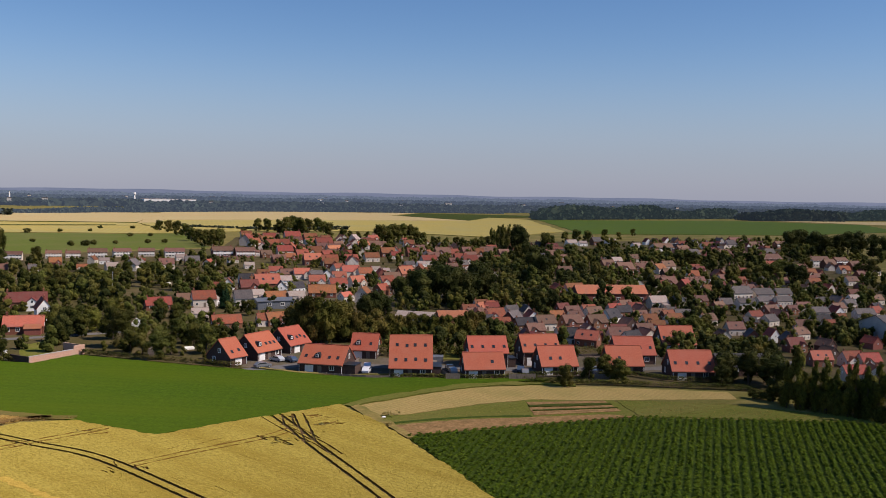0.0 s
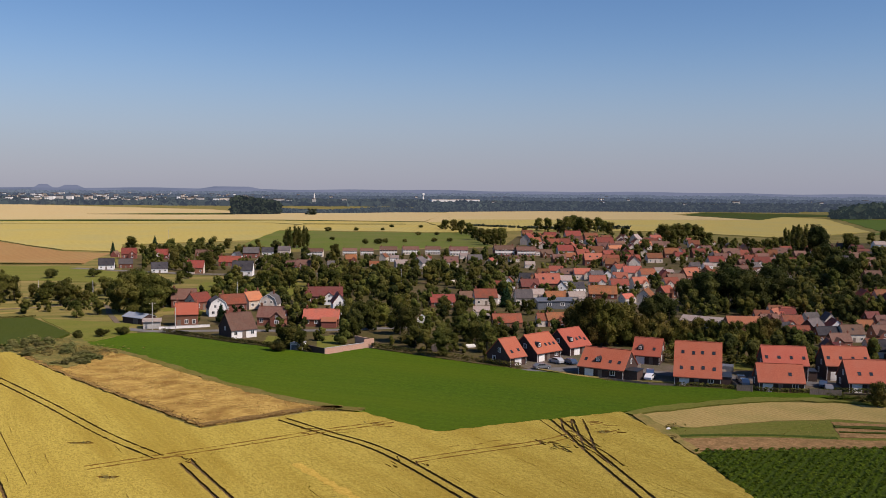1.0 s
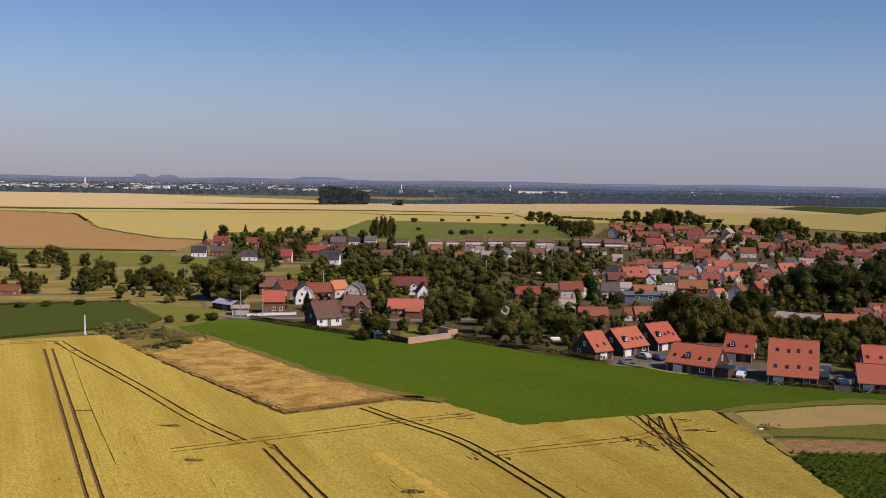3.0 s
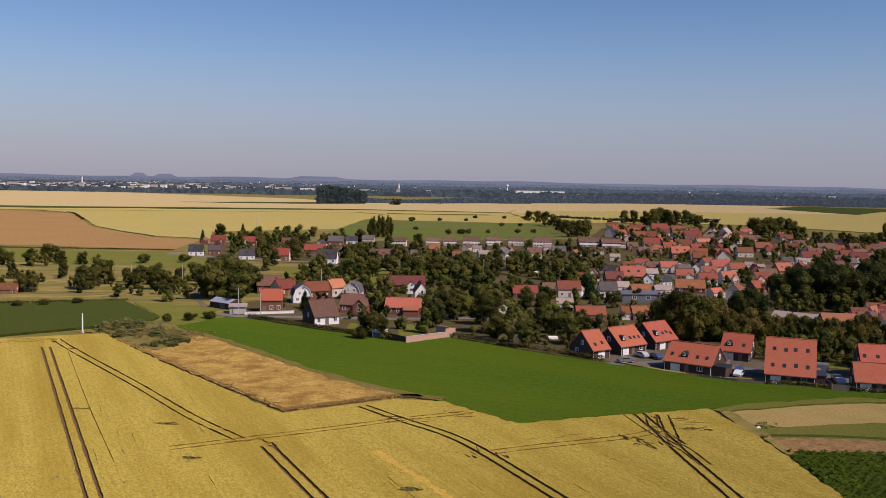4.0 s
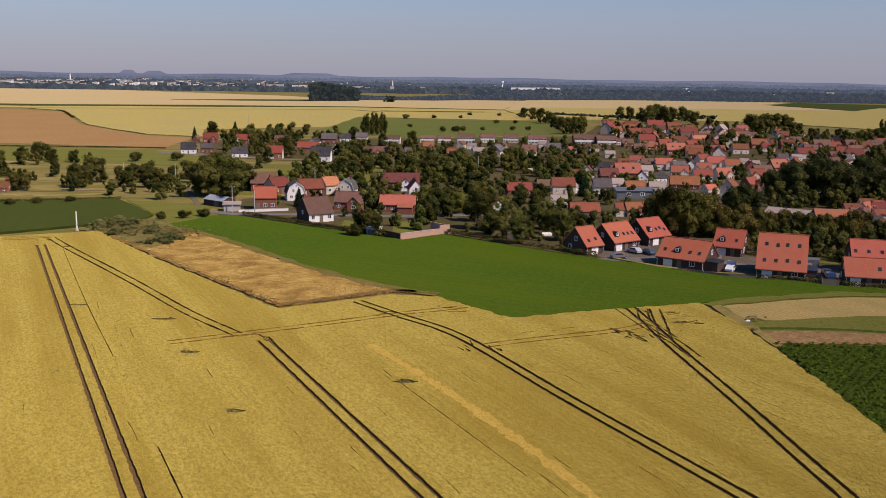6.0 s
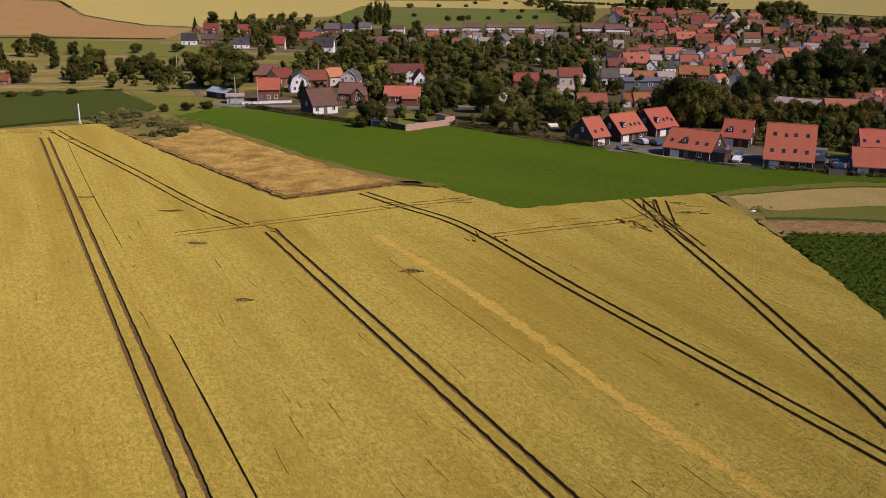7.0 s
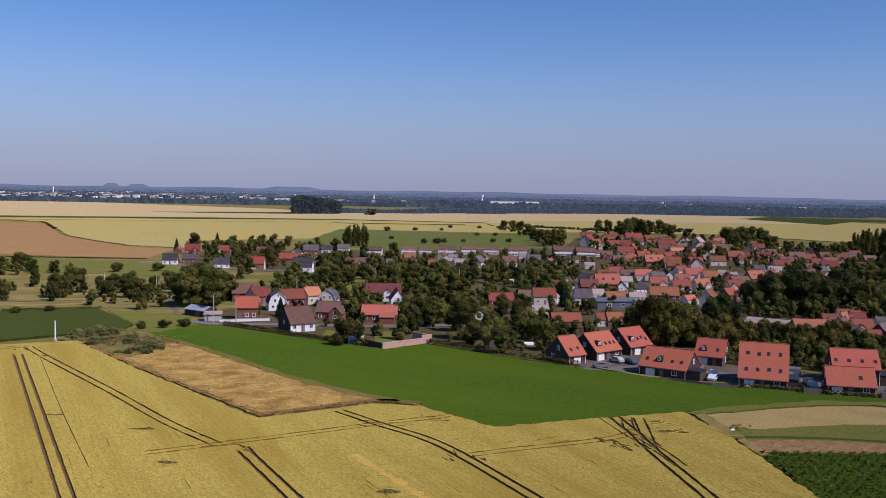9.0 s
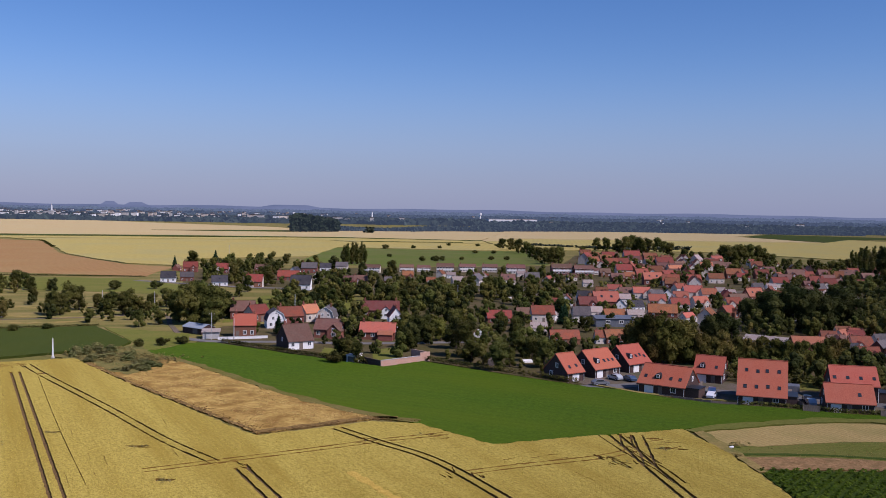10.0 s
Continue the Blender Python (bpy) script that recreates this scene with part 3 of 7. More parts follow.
slab("hay_meadow", [(-84, 260.5), (-75, 266), (-68, 281), (-72, 300), (-104, 313), (-83, 278)], 0, 0.12, M_HAY, "mown olive-green hay meadow", "meadow")
MOWN = [(53.8, 172), (59, 175), (71, 179), (86, 182.5), (100, 180.5), (117.6, 172.5), (140, 160.5), (137, 153.5), (122.4, 157.8), (102, 163.8), (93, 167.6), (80, 167), (63, 163.3), (55.8, 164.3)]
WEEDY = [(55.8, 163.9), (63, 162.9), (80, 166.6), (93, 167.2), (102, 163.4), (110, 161.2), (106.5, 147.2), (88, 149), (56.6, 150)]
SOIL = [(56.6, 155.2), (62.6, 155.8), (73, 155.4), (85.5, 153), (100.8, 150.4), (106, 146.8), (82.8, 147.9), (57.2, 147.9)]
PLOT = [(90.6, 165.2), (107.6, 161.2), (105.8, 151.8), (86.8, 154.4)]
STRIP = [(110.4, 161), (131, 151), (147.6, 134), (170, 115), (166, 111), (143.9, 129.8), (107, 146.8)]
slab("mown_strip", MOWN, 0, 0.08, M_BEIGE, "pale mown stubble strip beside the green field", "stubble", step=2, jitter=0.3)
slab("weedy_strip", WEEDY, 0, 0.10, M_HAY, "olive-green weedy strip between plots", "weeds", step=2, jitter=0.3)
slab("dug_plot", SOIL, 0.0, 0.18, M_PLOT, "narrow plot of dug brown soil", "soil plot", step=1.5, jitter=0.3)
slab("dug_plot", PLOT, 0.0, 0.18, M_PLOT, "square plot of dug brown soil", "soil plot", step=1.5, jitter=0.2)
for line, width in (([(89.3, 161.5), (107, 157.8)], 1.8), ([(88.2, 157.8), (106.4, 154.4)], 0.7)):
    slab("green_row", [(p.x, p.y) for p in ribbon(smooth_line(line, 2), width, 0, 37, 0.3)], 0.0, 0.32, M_DARKCROP, "row of green plants across the dug plot", "vegetable row", step=1.5, jitter=0.1)
slab("furrow_track", [(p.x, p.y) for p in ribbon(smooth_line([(57, 157.4), (66, 157.6), (75, 156.8), (86, 154.2)], 2), 1.3, 0, 38, 0.3)], 0.0, 0.13, M_FURROW, "dark weedy furrow beside the dug plot", "furrow", step=1.5, jitter=0.1)
slab("grass_strip", STRIP, 0, 0.10, M_HAY, "mown olive-green grass strip", "grass")
POTATO = [(56.9, 147.6), (82.8, 147.5), (106, 146.3), (143.9, 129.4), (166, 110.5), (190, 86), (190, 20), (57.2, 20), (56.6, 128)]
slab("potato_field", POTATO, 0, 0.12, M_FURROW, "ridged soil of a potato field", "soil", step=4)
# rows of leafy plants on the ridges
rd = Vector((0.63, 0.777)).normalized()
rs = Vector((-rd.y, rd.x))
px, py = [], []
rng = np.random.default_rng(12)
for i in range(-90, 45):
    o = Vector((100, 110)) + rs * (i * 1.45)
    d = np.arange(-70, 70, 0.34)
    px.append(o.x + rd.x * d + rng.uniform(-0.12, 0.12, len(d)))
    py.append(o.y + rd.y * d + rng.uniform(-0.12, 0.12, len(d)))
px, py = np.concatenate(px), np.concatenate(py)
ok = inside_many(POTATO, px, py) & (py > 84) & (px < 168)
px, py = px[ok], py[ok]


def leafy(name, xs, ys, z, radius, height, mat, label, category, seed=1, per=5):
    """Low leafy plants: a few tilted leaf blades round each place, as one object."""
    rng = np.random.default_rng(seed)
    n = len(xs)
    verts = np.empty((n * per, 4, 3))
    for k in range(per):
        a = rng.uniform(0, 2 * np.pi, n)
        r = radius * rng.uniform(0.2, 1.0, n)
        c = np.stack([xs + np.cos(a) * r, ys + np.sin(a) * r, z + height * rng.uniform(0.3, 1.0, n)], 1)
        u = np.stack([np.cos(a), np.sin(a), rng.uniform(-0.7, 0.3, n)], 1) * radius * 0.55
        v = np.stack([-np.sin(a), np.cos(a), rng.uniform(-0.4, 0.4, n)], 1) * radius * 0.45
        for j, (su, sv) in enumerate(((-1, 0), (0, -1), (1, 0), (0, 1))):
            verts[k::per, j] = c + u * su + v * sv
    me = bpy.data.meshes.new(name)
    me.from_pydata(verts.reshape(-1, 3).tolist(), [], np.arange(n * per * 4).reshape(-1, 4).tolist())
    me.materials.append(mat)
    return tagged(new(name, me), label, category, kind="stuff")


leafy("potato_plants", px, py, 0.12, 0.50, 0.46, M_BEET, "dark green potato plants in straight rows", "potato plants", 6, 5)
rng = np.random.default_rng(17)
xs, ys = rng.uniform(-92, -4, 60000), rng.uniform(166, 262, 60000)
ok = inside_many(FALLOW, xs, ys)
# thick in patches, thin between them
thick = np.sin(xs * 0.55 + 1.3 * np.sin(ys * 0.31)) + np.sin(ys * 0.62 + 1.7 * np.sin(xs * 0.23)) + rng.normal(0, 0.8, len(xs))
ok &= thick > -0.2
tufts("dry_grass_tufts", xs[ok], ys[ok], 0.22, 0.34, 0.17, M_STRAW, "tufts of dry straw-coloured grass", "dry grass", 5, 2)
ex, ey = [], []
for p, q, k in (((-90, 249), (-78, 232), 80), ((-78, 232), (-62.8, 211.5), 120), ((-62.8, 211.5), (-44, 188), 150), ((-44, 188), (-28.7, 168.8), 220), ((-28.7, 168.8), (-8.5, 181.2), 300), ((-8.5, 181.2), (1, 178.6), 90)):
    f = rng.uniform(0, 1, k)
    ex.append(p[0] + (q[0] - p[0]) * f + rng.normal(0.5, 0.7, k))
    ey.append(p[1] + (q[1] - p[1]) * f + rng.normal(0.7, 0.6, k))
tufts("dead_grass_tufts", np.concatenate(ex), np.concatenate(ey), 0.22, 0.50, 0.22, M_DEADGRASS, "tufts of dead brown grass along the fallow's edge", "dry grass", 9, 2)
# rough cover on the strips between the fields: clods, straw and grass
rng = np.random.default_rng(29)
for name, poly, n, size, height, mat, label, cat in (
        ("clods", SOIL, 7000, 0.32, 0.16, M_PLOT, "loose brown clods on the dug plot", "clods"),
        ("clods", PLOT, 3000, 0.30, 0.12, M_PLOT, "loose brown clods on the dug plot", "clods"),
        ("straw", MOWN, 6000, 0.22, 0.05, M_STRAW, "short straw stubble on the mown strip", "stubble"),
        ("grass_tufts", WEEDY, 5000, 0.30, 0.12, M_WEED, "olive grass tufts on the weedy strip", "grass"),
        ("grass_tufts", STRIP, 6000, 0.30, 0.16, M_WEED, "olive grass tufts on the strip", "grass")):
    xs, ys = rng.uniform(50, 172, n * 3), rng.uniform(108, 180, n * 3)
    ok = inside_many(poly, xs, ys)
    tufts(name, xs[ok][:n], ys[ok][:n], 0.06, size, height, mat, label, cat, 7, 2)
# weeds: the rank corner, the field's edges and single patches in the wheat
wx, wy = [], []
rng = np.random.default_rng(19)
for cx, cy, r, k in ((-84.0, 252.0, 8, 130), (-79.0, 246.0, 6, 80), (-74.0, 252.0, 6, 80), (-88.0, 264.0, 6, 90), (-66.0, 247.0, 6, 60), (-3.6, 124.9, 1.3, 27), (-37.4, 137.6, 1.2, 22),
                     (-25.0, 112.6, 1.0, 18), (-46.7, 156.9, 1.2, 13), (-64.9, 166.1, 1.2, 15), (32.8, 149.0, 1.6, 18), (18.7, 68.1, 0.5, 6), (44.3, 158.6, 1.3, 15),
                     (-43.4, 125.9, 0.6, 5), (26.6, 83.4, 0.4, 5), (-53.5, 128.1, 0.8, 7), (2.9, 167.0, 1.6, 13), (-70.7, 157.2, 0.7, 6), (58.9, 163.1, 1.5, 18), (55.5, 155.2, 1.2, 13)):
    k = k if r > 3 else int(k * 0.6)
    wx.append(cx + rng.normal(0, r * 0.5, k) * 1.4)
    wy.append(cy + rng.normal(0, r * 0.5, k))
leafy("weeds", np.concatenate(wx), np.concatenate(wy), 0.30, 0.40, 0.55, M_WEED, "rank brownish-green weeds at the field edges", "weeds", 8, 9)

# pale dry bands across the rough meadow
for line, width in (([(-190, 346), (-159, 343), (-131, 340), (-108, 346), (-96, 356)], 5.5), ([(-150, 322), (-127, 324), (-109, 334)], 4.0), ([(-200, 372), (-150, 370), (-112, 380)], 5.0)):
    band = ribbon(smooth_line(line, 3), width, 0, 33, 0.5)
    slab("dry_band", [(p.x, p.y) for p in band], 0.0, 0.05, M_MARGIN, "pale dry grass band across the meadow", "dry grass", step=4, jitter=0.5)
# far fields
slab("ploughed_field", [(-700, 1040), (-492, 1039), (-388, 984), (-278, 744), (-248, 704), (-197, 636), (-159, 616), (-152, 534), (-261, 551), (-700, 570)], 0, 0.10, M_PLOUGH,
     "bare reddish-brown ploughed field", "ploughed field", step=20, jitter=1.5)
slab("far_wheat_field", [(-455, 1050), (-102, 1120), (-70, 1080), (-86, 760), (-173, 700), (-150, 622), (-197, 640), (-248, 708), (-278, 750), (-388, 990)], 0, 0.6, M_FARWHEAT,
     "pale ripe wheat field behind the village", "wheat field", step=20, jitter=1.5)
slab("far_wheat_field", [(-900, 1180), (-317, 1175), (-102, 1238), (89, 1200), (162, 1640), (60, 1640), (-160, 1530), (-260, 1750), (-700, 2080), (-1300, 2080)], 0, 0.6, M_FARGOLD,
     "pale golden barley field on the plain", "wheat field", step=30, jitter=2)
slab("far_wheat_field", [(-900, 1070), (-460, 1062), (-100, 1132), (-66, 1092), (92, 1090), (89, 1180), (-102, 1212), (-317, 1150), (-900, 1150)], 0, 0.5, M_FARWHEAT,
     "pale ripe wheat field behind the village", "wheat field", step=30, jitter=2)
slab("far_wheat_field", [(-80, 945), (-62, 1085), (95, 1085), (92, 1180), (111, 1196), (121, 930), (112, 925), (60, 915)], 0, 0.55, M_FARWHEAT, "pale ripe wheat field behind the village", "wheat field", step=20, jitter=1.5)
slab("far_pasture", [(-84, 756), (-80, 940), (60, 910), (112, 918), (104, 700), (-20, 650), (-84, 690)], 0, 0.08, M_PASTURE, "green pasture dotted with bushes", "pasture", step=20, jitter=1.5)
slab("far_wheat_field", [(112, 1196), (122, 930), (210, 974), (321, 951), (401, 828), (560, 960), (740, 1400), (717, 1500), (600, 1330), (130, 1280)], 0, 0.6, M_FARWHEAT,
     "pale ripe wheat field behind the village", "wheat field", step=25, jitter=1.5)
slab("far_wheat_field", [(131, 1300), (600, 1345), (560, 1600), (680, 1785), (180, 1800)], 0, 0.6, M_FARGOLD, "pale golden barley field on the plain", "wheat field", step=30, jitter=2)
slab("far_wheat_field", [(89, 1186), (111, 1198), (130, 1281), (600, 1332), (600, 1343), (132, 1302), (182, 1798), (160, 1640)], 0, 0.45, M_FARGOLD, "pale golden barley field on the plain", "wheat field", step=30, jitter=1)
slab("far_green_field", [(526, 905), (830, 870), (1108, 960), (1330, 1230), (1187, 1400), (760, 1395), (570, 950)], 0, 0.4, M_FARGREEN, "broad green crop field on the plain", "crop field", step=25, jitter=1.5)
slab("far_green_field", [(610, 1350), (720, 1510), (1000, 1600), (690, 1780), (575, 1590)], 0, 0.4, M_DARKCROP, "broad green crop field on the plain", "crop field", step=25, jitter=1.5)
slab("far_wheat_field", [(1345, 1235), (1500, 1200), (1650, 1400), (1300, 1420)], 0, 0.5, M_FARGOLD, "pale golden barley field on the plain", "wheat field", step=30, jitter=2)
slab("hamlet_meadow", [(-68, 330), (-70, 430), (-30, 440), (-20, 390), (-40, 345)], 0, 0.06, M_HAY, "green paddock behind the old houses", "meadow", step=6, jitter=0.5)
slab("long_meadow", [(-105, 430), (-260, 460), (-260, 525), (-155, 515), (-110, 470)], 0, 0.06, M_HAY, "green paddock below the ploughed field", "meadow", step=6, jitter=0.5)
slab("village_ground", [(-66, 282), (-36, 263.5), (-8, 244), (3, 253), (18, 239), (43, 218), (50, 214.5), (56.5, 207.4), (66.5, 200.4), (86, 194), (104, 189), (110, 181), (145, 160), (175, 120), (300, 150), (420, 380), (620, 680), (520, 760),
                        (300, 760), (150, 850), (110, 690), (-20, 640), (-140, 600), (-120, 480), (-20, 445), (-15, 385), (-40, 335), (-66, 320)], 0, 0.04, M_VILLAGE,
     "green garden ground of the village", "ground", step=8, jitter=0.6)
for line in ([(-11.0, 270.7), (-2.8, 279.1), (-3.3, 254.6), (-11.6, 248.4)], [(-26.4, 274.5), (-17.6, 270.1), (-18.1, 253.2), (-26.8, 262.0)]):
    slab("garden_lawn", line, 0, 0.09, M_HAY, "small mown lawn behind the old houses", "lawn", step=2, jitter=0.4)
slab("village_yards", [(60, 345), (95, 328), (120, 345), (150, 400), (215, 420), (225, 480), (150, 500), (60, 470)], 0.0, 0.055, M_YARD, "brownish yards and paving between the old houses", "yards", step=8, jitter=0.6)
slab("estate_yards", [(42, 221), (50, 216), (57, 209), (66, 202), (86, 195), (104, 190), (128, 185), (150, 182), (168, 200), (160, 214), (120, 214), (84, 216), (74, 234), (60, 250), (45, 242), (36, 232)], 0.0, 0.06, M_YARD,
     "gravelled yards and drives of the new estate", "yards", step=5, jitter=0.3)
slab("garden_lawn", [(98.7, 234.6), (103.2, 230.4), (97.0, 215.9), (92.3, 218.2)], 0, 0.09, M_HAY, "small lawn beside a new house", "lawn", step=2, jitter=0.3)
margin([(43.7, 220.0), (51.9, 211.4), (61.8, 204.7), (71.3, 202.4), (83.7, 198.6), (91.9, 197.5)], 1.3, 0, 39, 0.36, M_MARGIN, "dry grass edge between estate gardens and crop")
# ---- trees ----
def limb(bm, p, q, r1, r2, sides=6):
    p, q = Vector(p), Vector(q)
    m = Matrix.Translation((p + q) / 2) @ (q - p).to_track_quat("Z", "Y").to_matrix().to_4x4()
    bmesh.ops.create_cone(bm, cap_ends=True, segments=sides, radius1=r1, radius2=r2, depth=(q - p).length, matrix=m)


def leaf_crown(lumps, count, leaf, seed):
    """Leaf blades scattered over the skins of overlapping lumps (x, y, z, radius, height ratio)."""
    rng = np.random.default_rng(seed)
    c = np.array([l[:3] for l in lumps])
    r = np.array([l[3] for l in lumps])
    ratio = np.array([l[4] for l in lumps])
    pick = rng.choice(len(lumps), count, p=r ** 2 / (r ** 2).sum())
    d = rng.normal(size=(count, 3))
    d[:, 2] += 0.25
    d /= np.linalg.norm(d, axis=1)[:, None]
    pos = c[pick] + d * r[pick][:, None] * np.stack([np.ones(count), np.ones(count), ratio[pick]], 1) * rng.uniform(0.80, 1.16, (count, 1)) 
    nrm = d + rng.normal(scale=0.35, size=(count, 3))
    nrm /= np.linalg.norm(nrm, axis=1)[:, None]
    t = np.cross(nrm, rng.normal(size=(count, 3)))
    t /= np.linalg.norm(t, axis=1)[:, None]
    b = np.cross(nrm, t)
    s = leaf * rng.uniform(0.6, 1.35, (count, 1))
    tri = np.stack([pos - t * s - b * s * 0.6, pos + t * s - b * s * 0.6 + nrm * s * 0.25, pos + b * s * 1.1], 1)
    return tri.reshape(-1, 3), np.arange(count * 3).reshape(-1, 3)


def make_tree(name, label, shape, seed, mat, group=""):
    """A tree ten metres high: tapered trunk, limbs, and a crown of many leaf clumps."""
    rng = random.Random(seed)
    top = thing(name, label, "bush" if shape == "bush" else "tree", group)
    lumps = []
    if shape == "broad":
        for i in range(17):
            a, h = rng.uniform(0, math.tau), rng.uniform(0, 1)
            w = 3.1 * math.sqrt(max(0.05, 1 - (2 * h - 0.85) ** 2 * 0.75)) * rng.uniform(0.35, 0.95)
            lumps.append((w * math.cos(a), w * math.sin(a), 1.2 + 7.3 * h, rng.uniform(1.05, 1.75), rng.uniform(0.75, 1.0)))
        lumps.append((0, 0, 5.5, 2.4, 1.1))
        count, leaf = 2500, 0.165
    elif shape == "willow":
        for i in range(22):
            a, h = rng.uniform(0, math.tau), rng.uniform(0, 1)
            w = 3.4 * (1 - 0.55 * h ** 2) * rng.uniform(0.4, 1.0)
            lumps.append((w * math.cos(a), w * math.sin(a), 1.4 + 7.2 * h, rng.uniform(0.9, 1.4), rng.uniform(1.1, 1.7)))
        lumps.append((0, 0, 5, 2.3, 1.4))
        count, leaf = 2500, 0.165
    elif shape == "tall":
        for i in range(18):
            a, h = rng.uniform(0, math.tau), i / 17
            w = 1.5 * math.sin(math.pi * min(0.97, 0.18 + 0.8 * h)) * rng.uniform(0.3, 1.0)
            lumps.append((w * math.cos(a), w * math.sin(a), 0.9 + 8.2 * h, rng.uniform(0.65, 1.05) * (1.15 - 0.55 * h), rng.uniform(1.0, 1.6)))
        count, leaf = 2100, 0.16
    elif shape == "poplar":
        for i in range(13):
            a, h = rng.uniform(0, math.tau), i / 12
            w = 0.5 * rng.uniform(0, 1)
            lumps.append((w * math.cos(a), w * math.sin(a), 1.2 + 7.9 * h, (0.75 + 0.5 * math.sin(math.pi * h)) * rng.uniform(0.85, 1.1) * (1 - 0.45 * h * h), 1.5))
        count, leaf = 1000, 0.18
    elif shape == "conifer":
        for i in range(12):
            h = i / 11
            a, w = rng.uniform(0, math.tau), 0.35 * (1 - h)
            lumps.append((w * math.cos(a), w * math.sin(a), 0.9 + 8.4 * h, 2.0 * (1 - h) ** 0.85 + 0.25, 0.7))
        count, leaf = 1400, 0.22
    else:
        for i in range(11):
            a, w = rng.uniform(0, math.tau), rng.uniform(0.5, 3.6)
            lumps.append((w * math.cos(a) * 1.25, w * math.sin(a), rng.uniform(2.2, 6.6), rng.uniform(1.9, 3.0), 0.9))
        count, leaf = 1500, 0.26
    trunk = bmesh.new()
    if shape == "bush":
        for i in range(5):
            a = i * math.tau / 5
            limb(trunk, (0.2 * math.cos(a), 0.2 * math.sin(a), 0), (1.8 * math.cos(a), 1.8 * math.sin(a), 4.5), 0.16, 0.06)
    else:
        h = 8.6 if shape in ("poplar", "conifer", "tall") else 5.6
        limb(trunk, (0, 0, -0.1), (0.1, 0.05, h * 0.45), 0.34, 0.22)
        limb(trunk, (0.1, 0.05, h * 0.45), (0, 0.1, h), 0.22, 0.06)
        for i in range(6):
            x, y, z, r, _ = lumps[i * 2]
            limb(trunk, (0.05, 0.05, max(1.2, z * 0.55)), (x * 0.8, y * 0.8, z), 0.11, 0.03, 5)
    part("trunk", trunk, M_BARK, top)
    v, f = leaf_crown(lumps, count, leaf, seed)
    core = bmesh.new()
    for x, y, z, r, k in lumps:
        bmesh.ops.create_icosphere(core, subdivisions=1, radius=r * 0.80, matrix=Matrix.Translation((x, y, z)) @ Matrix.Diagonal((1, 1, k, 1)))
    core.verts.index_update()
    cv = [tuple(p.co + Vector(noise.random_unit_vector()) * 0.28) for p in core.verts]
    cf = [[p.index for p in q.verts] for q in core.faces]
    core.free()
    n0 = len(v)
    link_mesh("crown", v.tolist() + cv, f.tolist() + [[i + n0 for i in q] for q in cf], [mat, mat], top)
    return top


TREES = {
    "b": [make_tree("tree", "leafy green broadleaf tree with a rounded crown", "broad", s, M_LEAF) for s in (1, 2, 3, 4)],
    "d": [make_tree("tree", "dark green broadleaf tree with a dense crown", "broad", s, M_DARKLEAF) for s in (5, 6)],
    "y": [make_tree("tree", "yellowish-green broadleaf garden tree", "broad", s, M_YELLOWLEAF) for s in (7,)],
    "w": [make_tree("tree", "olive-green tree with drooping full crown", "willow", s, M_WILLOW) for s in (8, 9)],
    "t": [make_tree("tree", "tall slender olive-green tree in a row", "tall", s, M_YELLOWLEAF) for s in (10, 11)],
    "p": [make_tree("poplar", "tall columnar dark green poplar", "poplar", s, M_LEAF) for s in (12, 13)],
    "c": [make_tree("conifer", "dark green pointed conifer", "conifer", s, M_NEEDLE) for s in (14,)],
    "u": [make_tree("bush", "low rounded dark green bush", "bush", s, M_HEDGE) for s in (15, 16)],
}
USED = set()
TREE_RNG = random.Random(77)


def plant(kind, x, y, h, z=0.0):
    """A tree of a kind and height: the first of each model is used itself, the rest are copies."""
    model = TREE_RNG.choice(TREES[kind])
    wide = TREE_RNG.uniform(0.9, 1.2) * h / 10 * {"t": 0.72, "u": 1.3}.get(kind, 1.0)
    m = place(x, y, TREE_RNG.uniform(0, 360), z, wide, wide, h / 10)
    if model not in USED:
        USED.add(model)
        model.matrix_basis = m
        return model
    return copy_at(model, m)


# ---- houses ----
WINDOW_MESH = {}


def window_part(parent, m, w, h, name="window"):
    """A window in one piece: white frame with a middle bar, dark panes sunk behind it. m: at its lower middle, facing -y."""
    if (w, h) not in WINDOW_MESH:
        bm = bmesh.new()
        t = 0.13
        xs, zs = (-w / 2, -w / 2 + t, -0.035, 0.035, w / 2 - t, w / 2), (0, t, h - t, h)
        v = [[bm.verts.new((x, -0.07, z)) for x in xs] for z in zs]
        cells = {(i, k): bm.faces.new((v[k][i], v[k][i + 1], v[k + 1][i + 1], v[k + 1][i])) for k in range(3) for i in range(5)}
        rim = bmesh.ops.extrude_edge_only(bm, edges=[e for e in bm.edges if len(e.link_faces) == 1])
        bmesh.ops.translate(bm, verts=[q for q in rim["geom"] if isinstance(q, bmesh.types.BMVert)], vec=(0, 0.08, 0))
        panes = [cells[1, 1], cells[3, 1]]
        bmesh.ops.inset_individual(bm, faces=panes, thickness=0.004, depth=-0.045)
        for p in panes:
            p.material_index = 1
        me = bpy.data.meshes.new("window")
        bm.to_mesh(me)
        bm.free()
        me.materials.append(M_WHITE)
        me.materials.append(M_GLASS)
        WINDOW_MESH[w, h] = me
    ob = new(name, WINDOW_MESH[w, h])
    ob.parent = parent
    ob.matrix_basis = m
    return ob


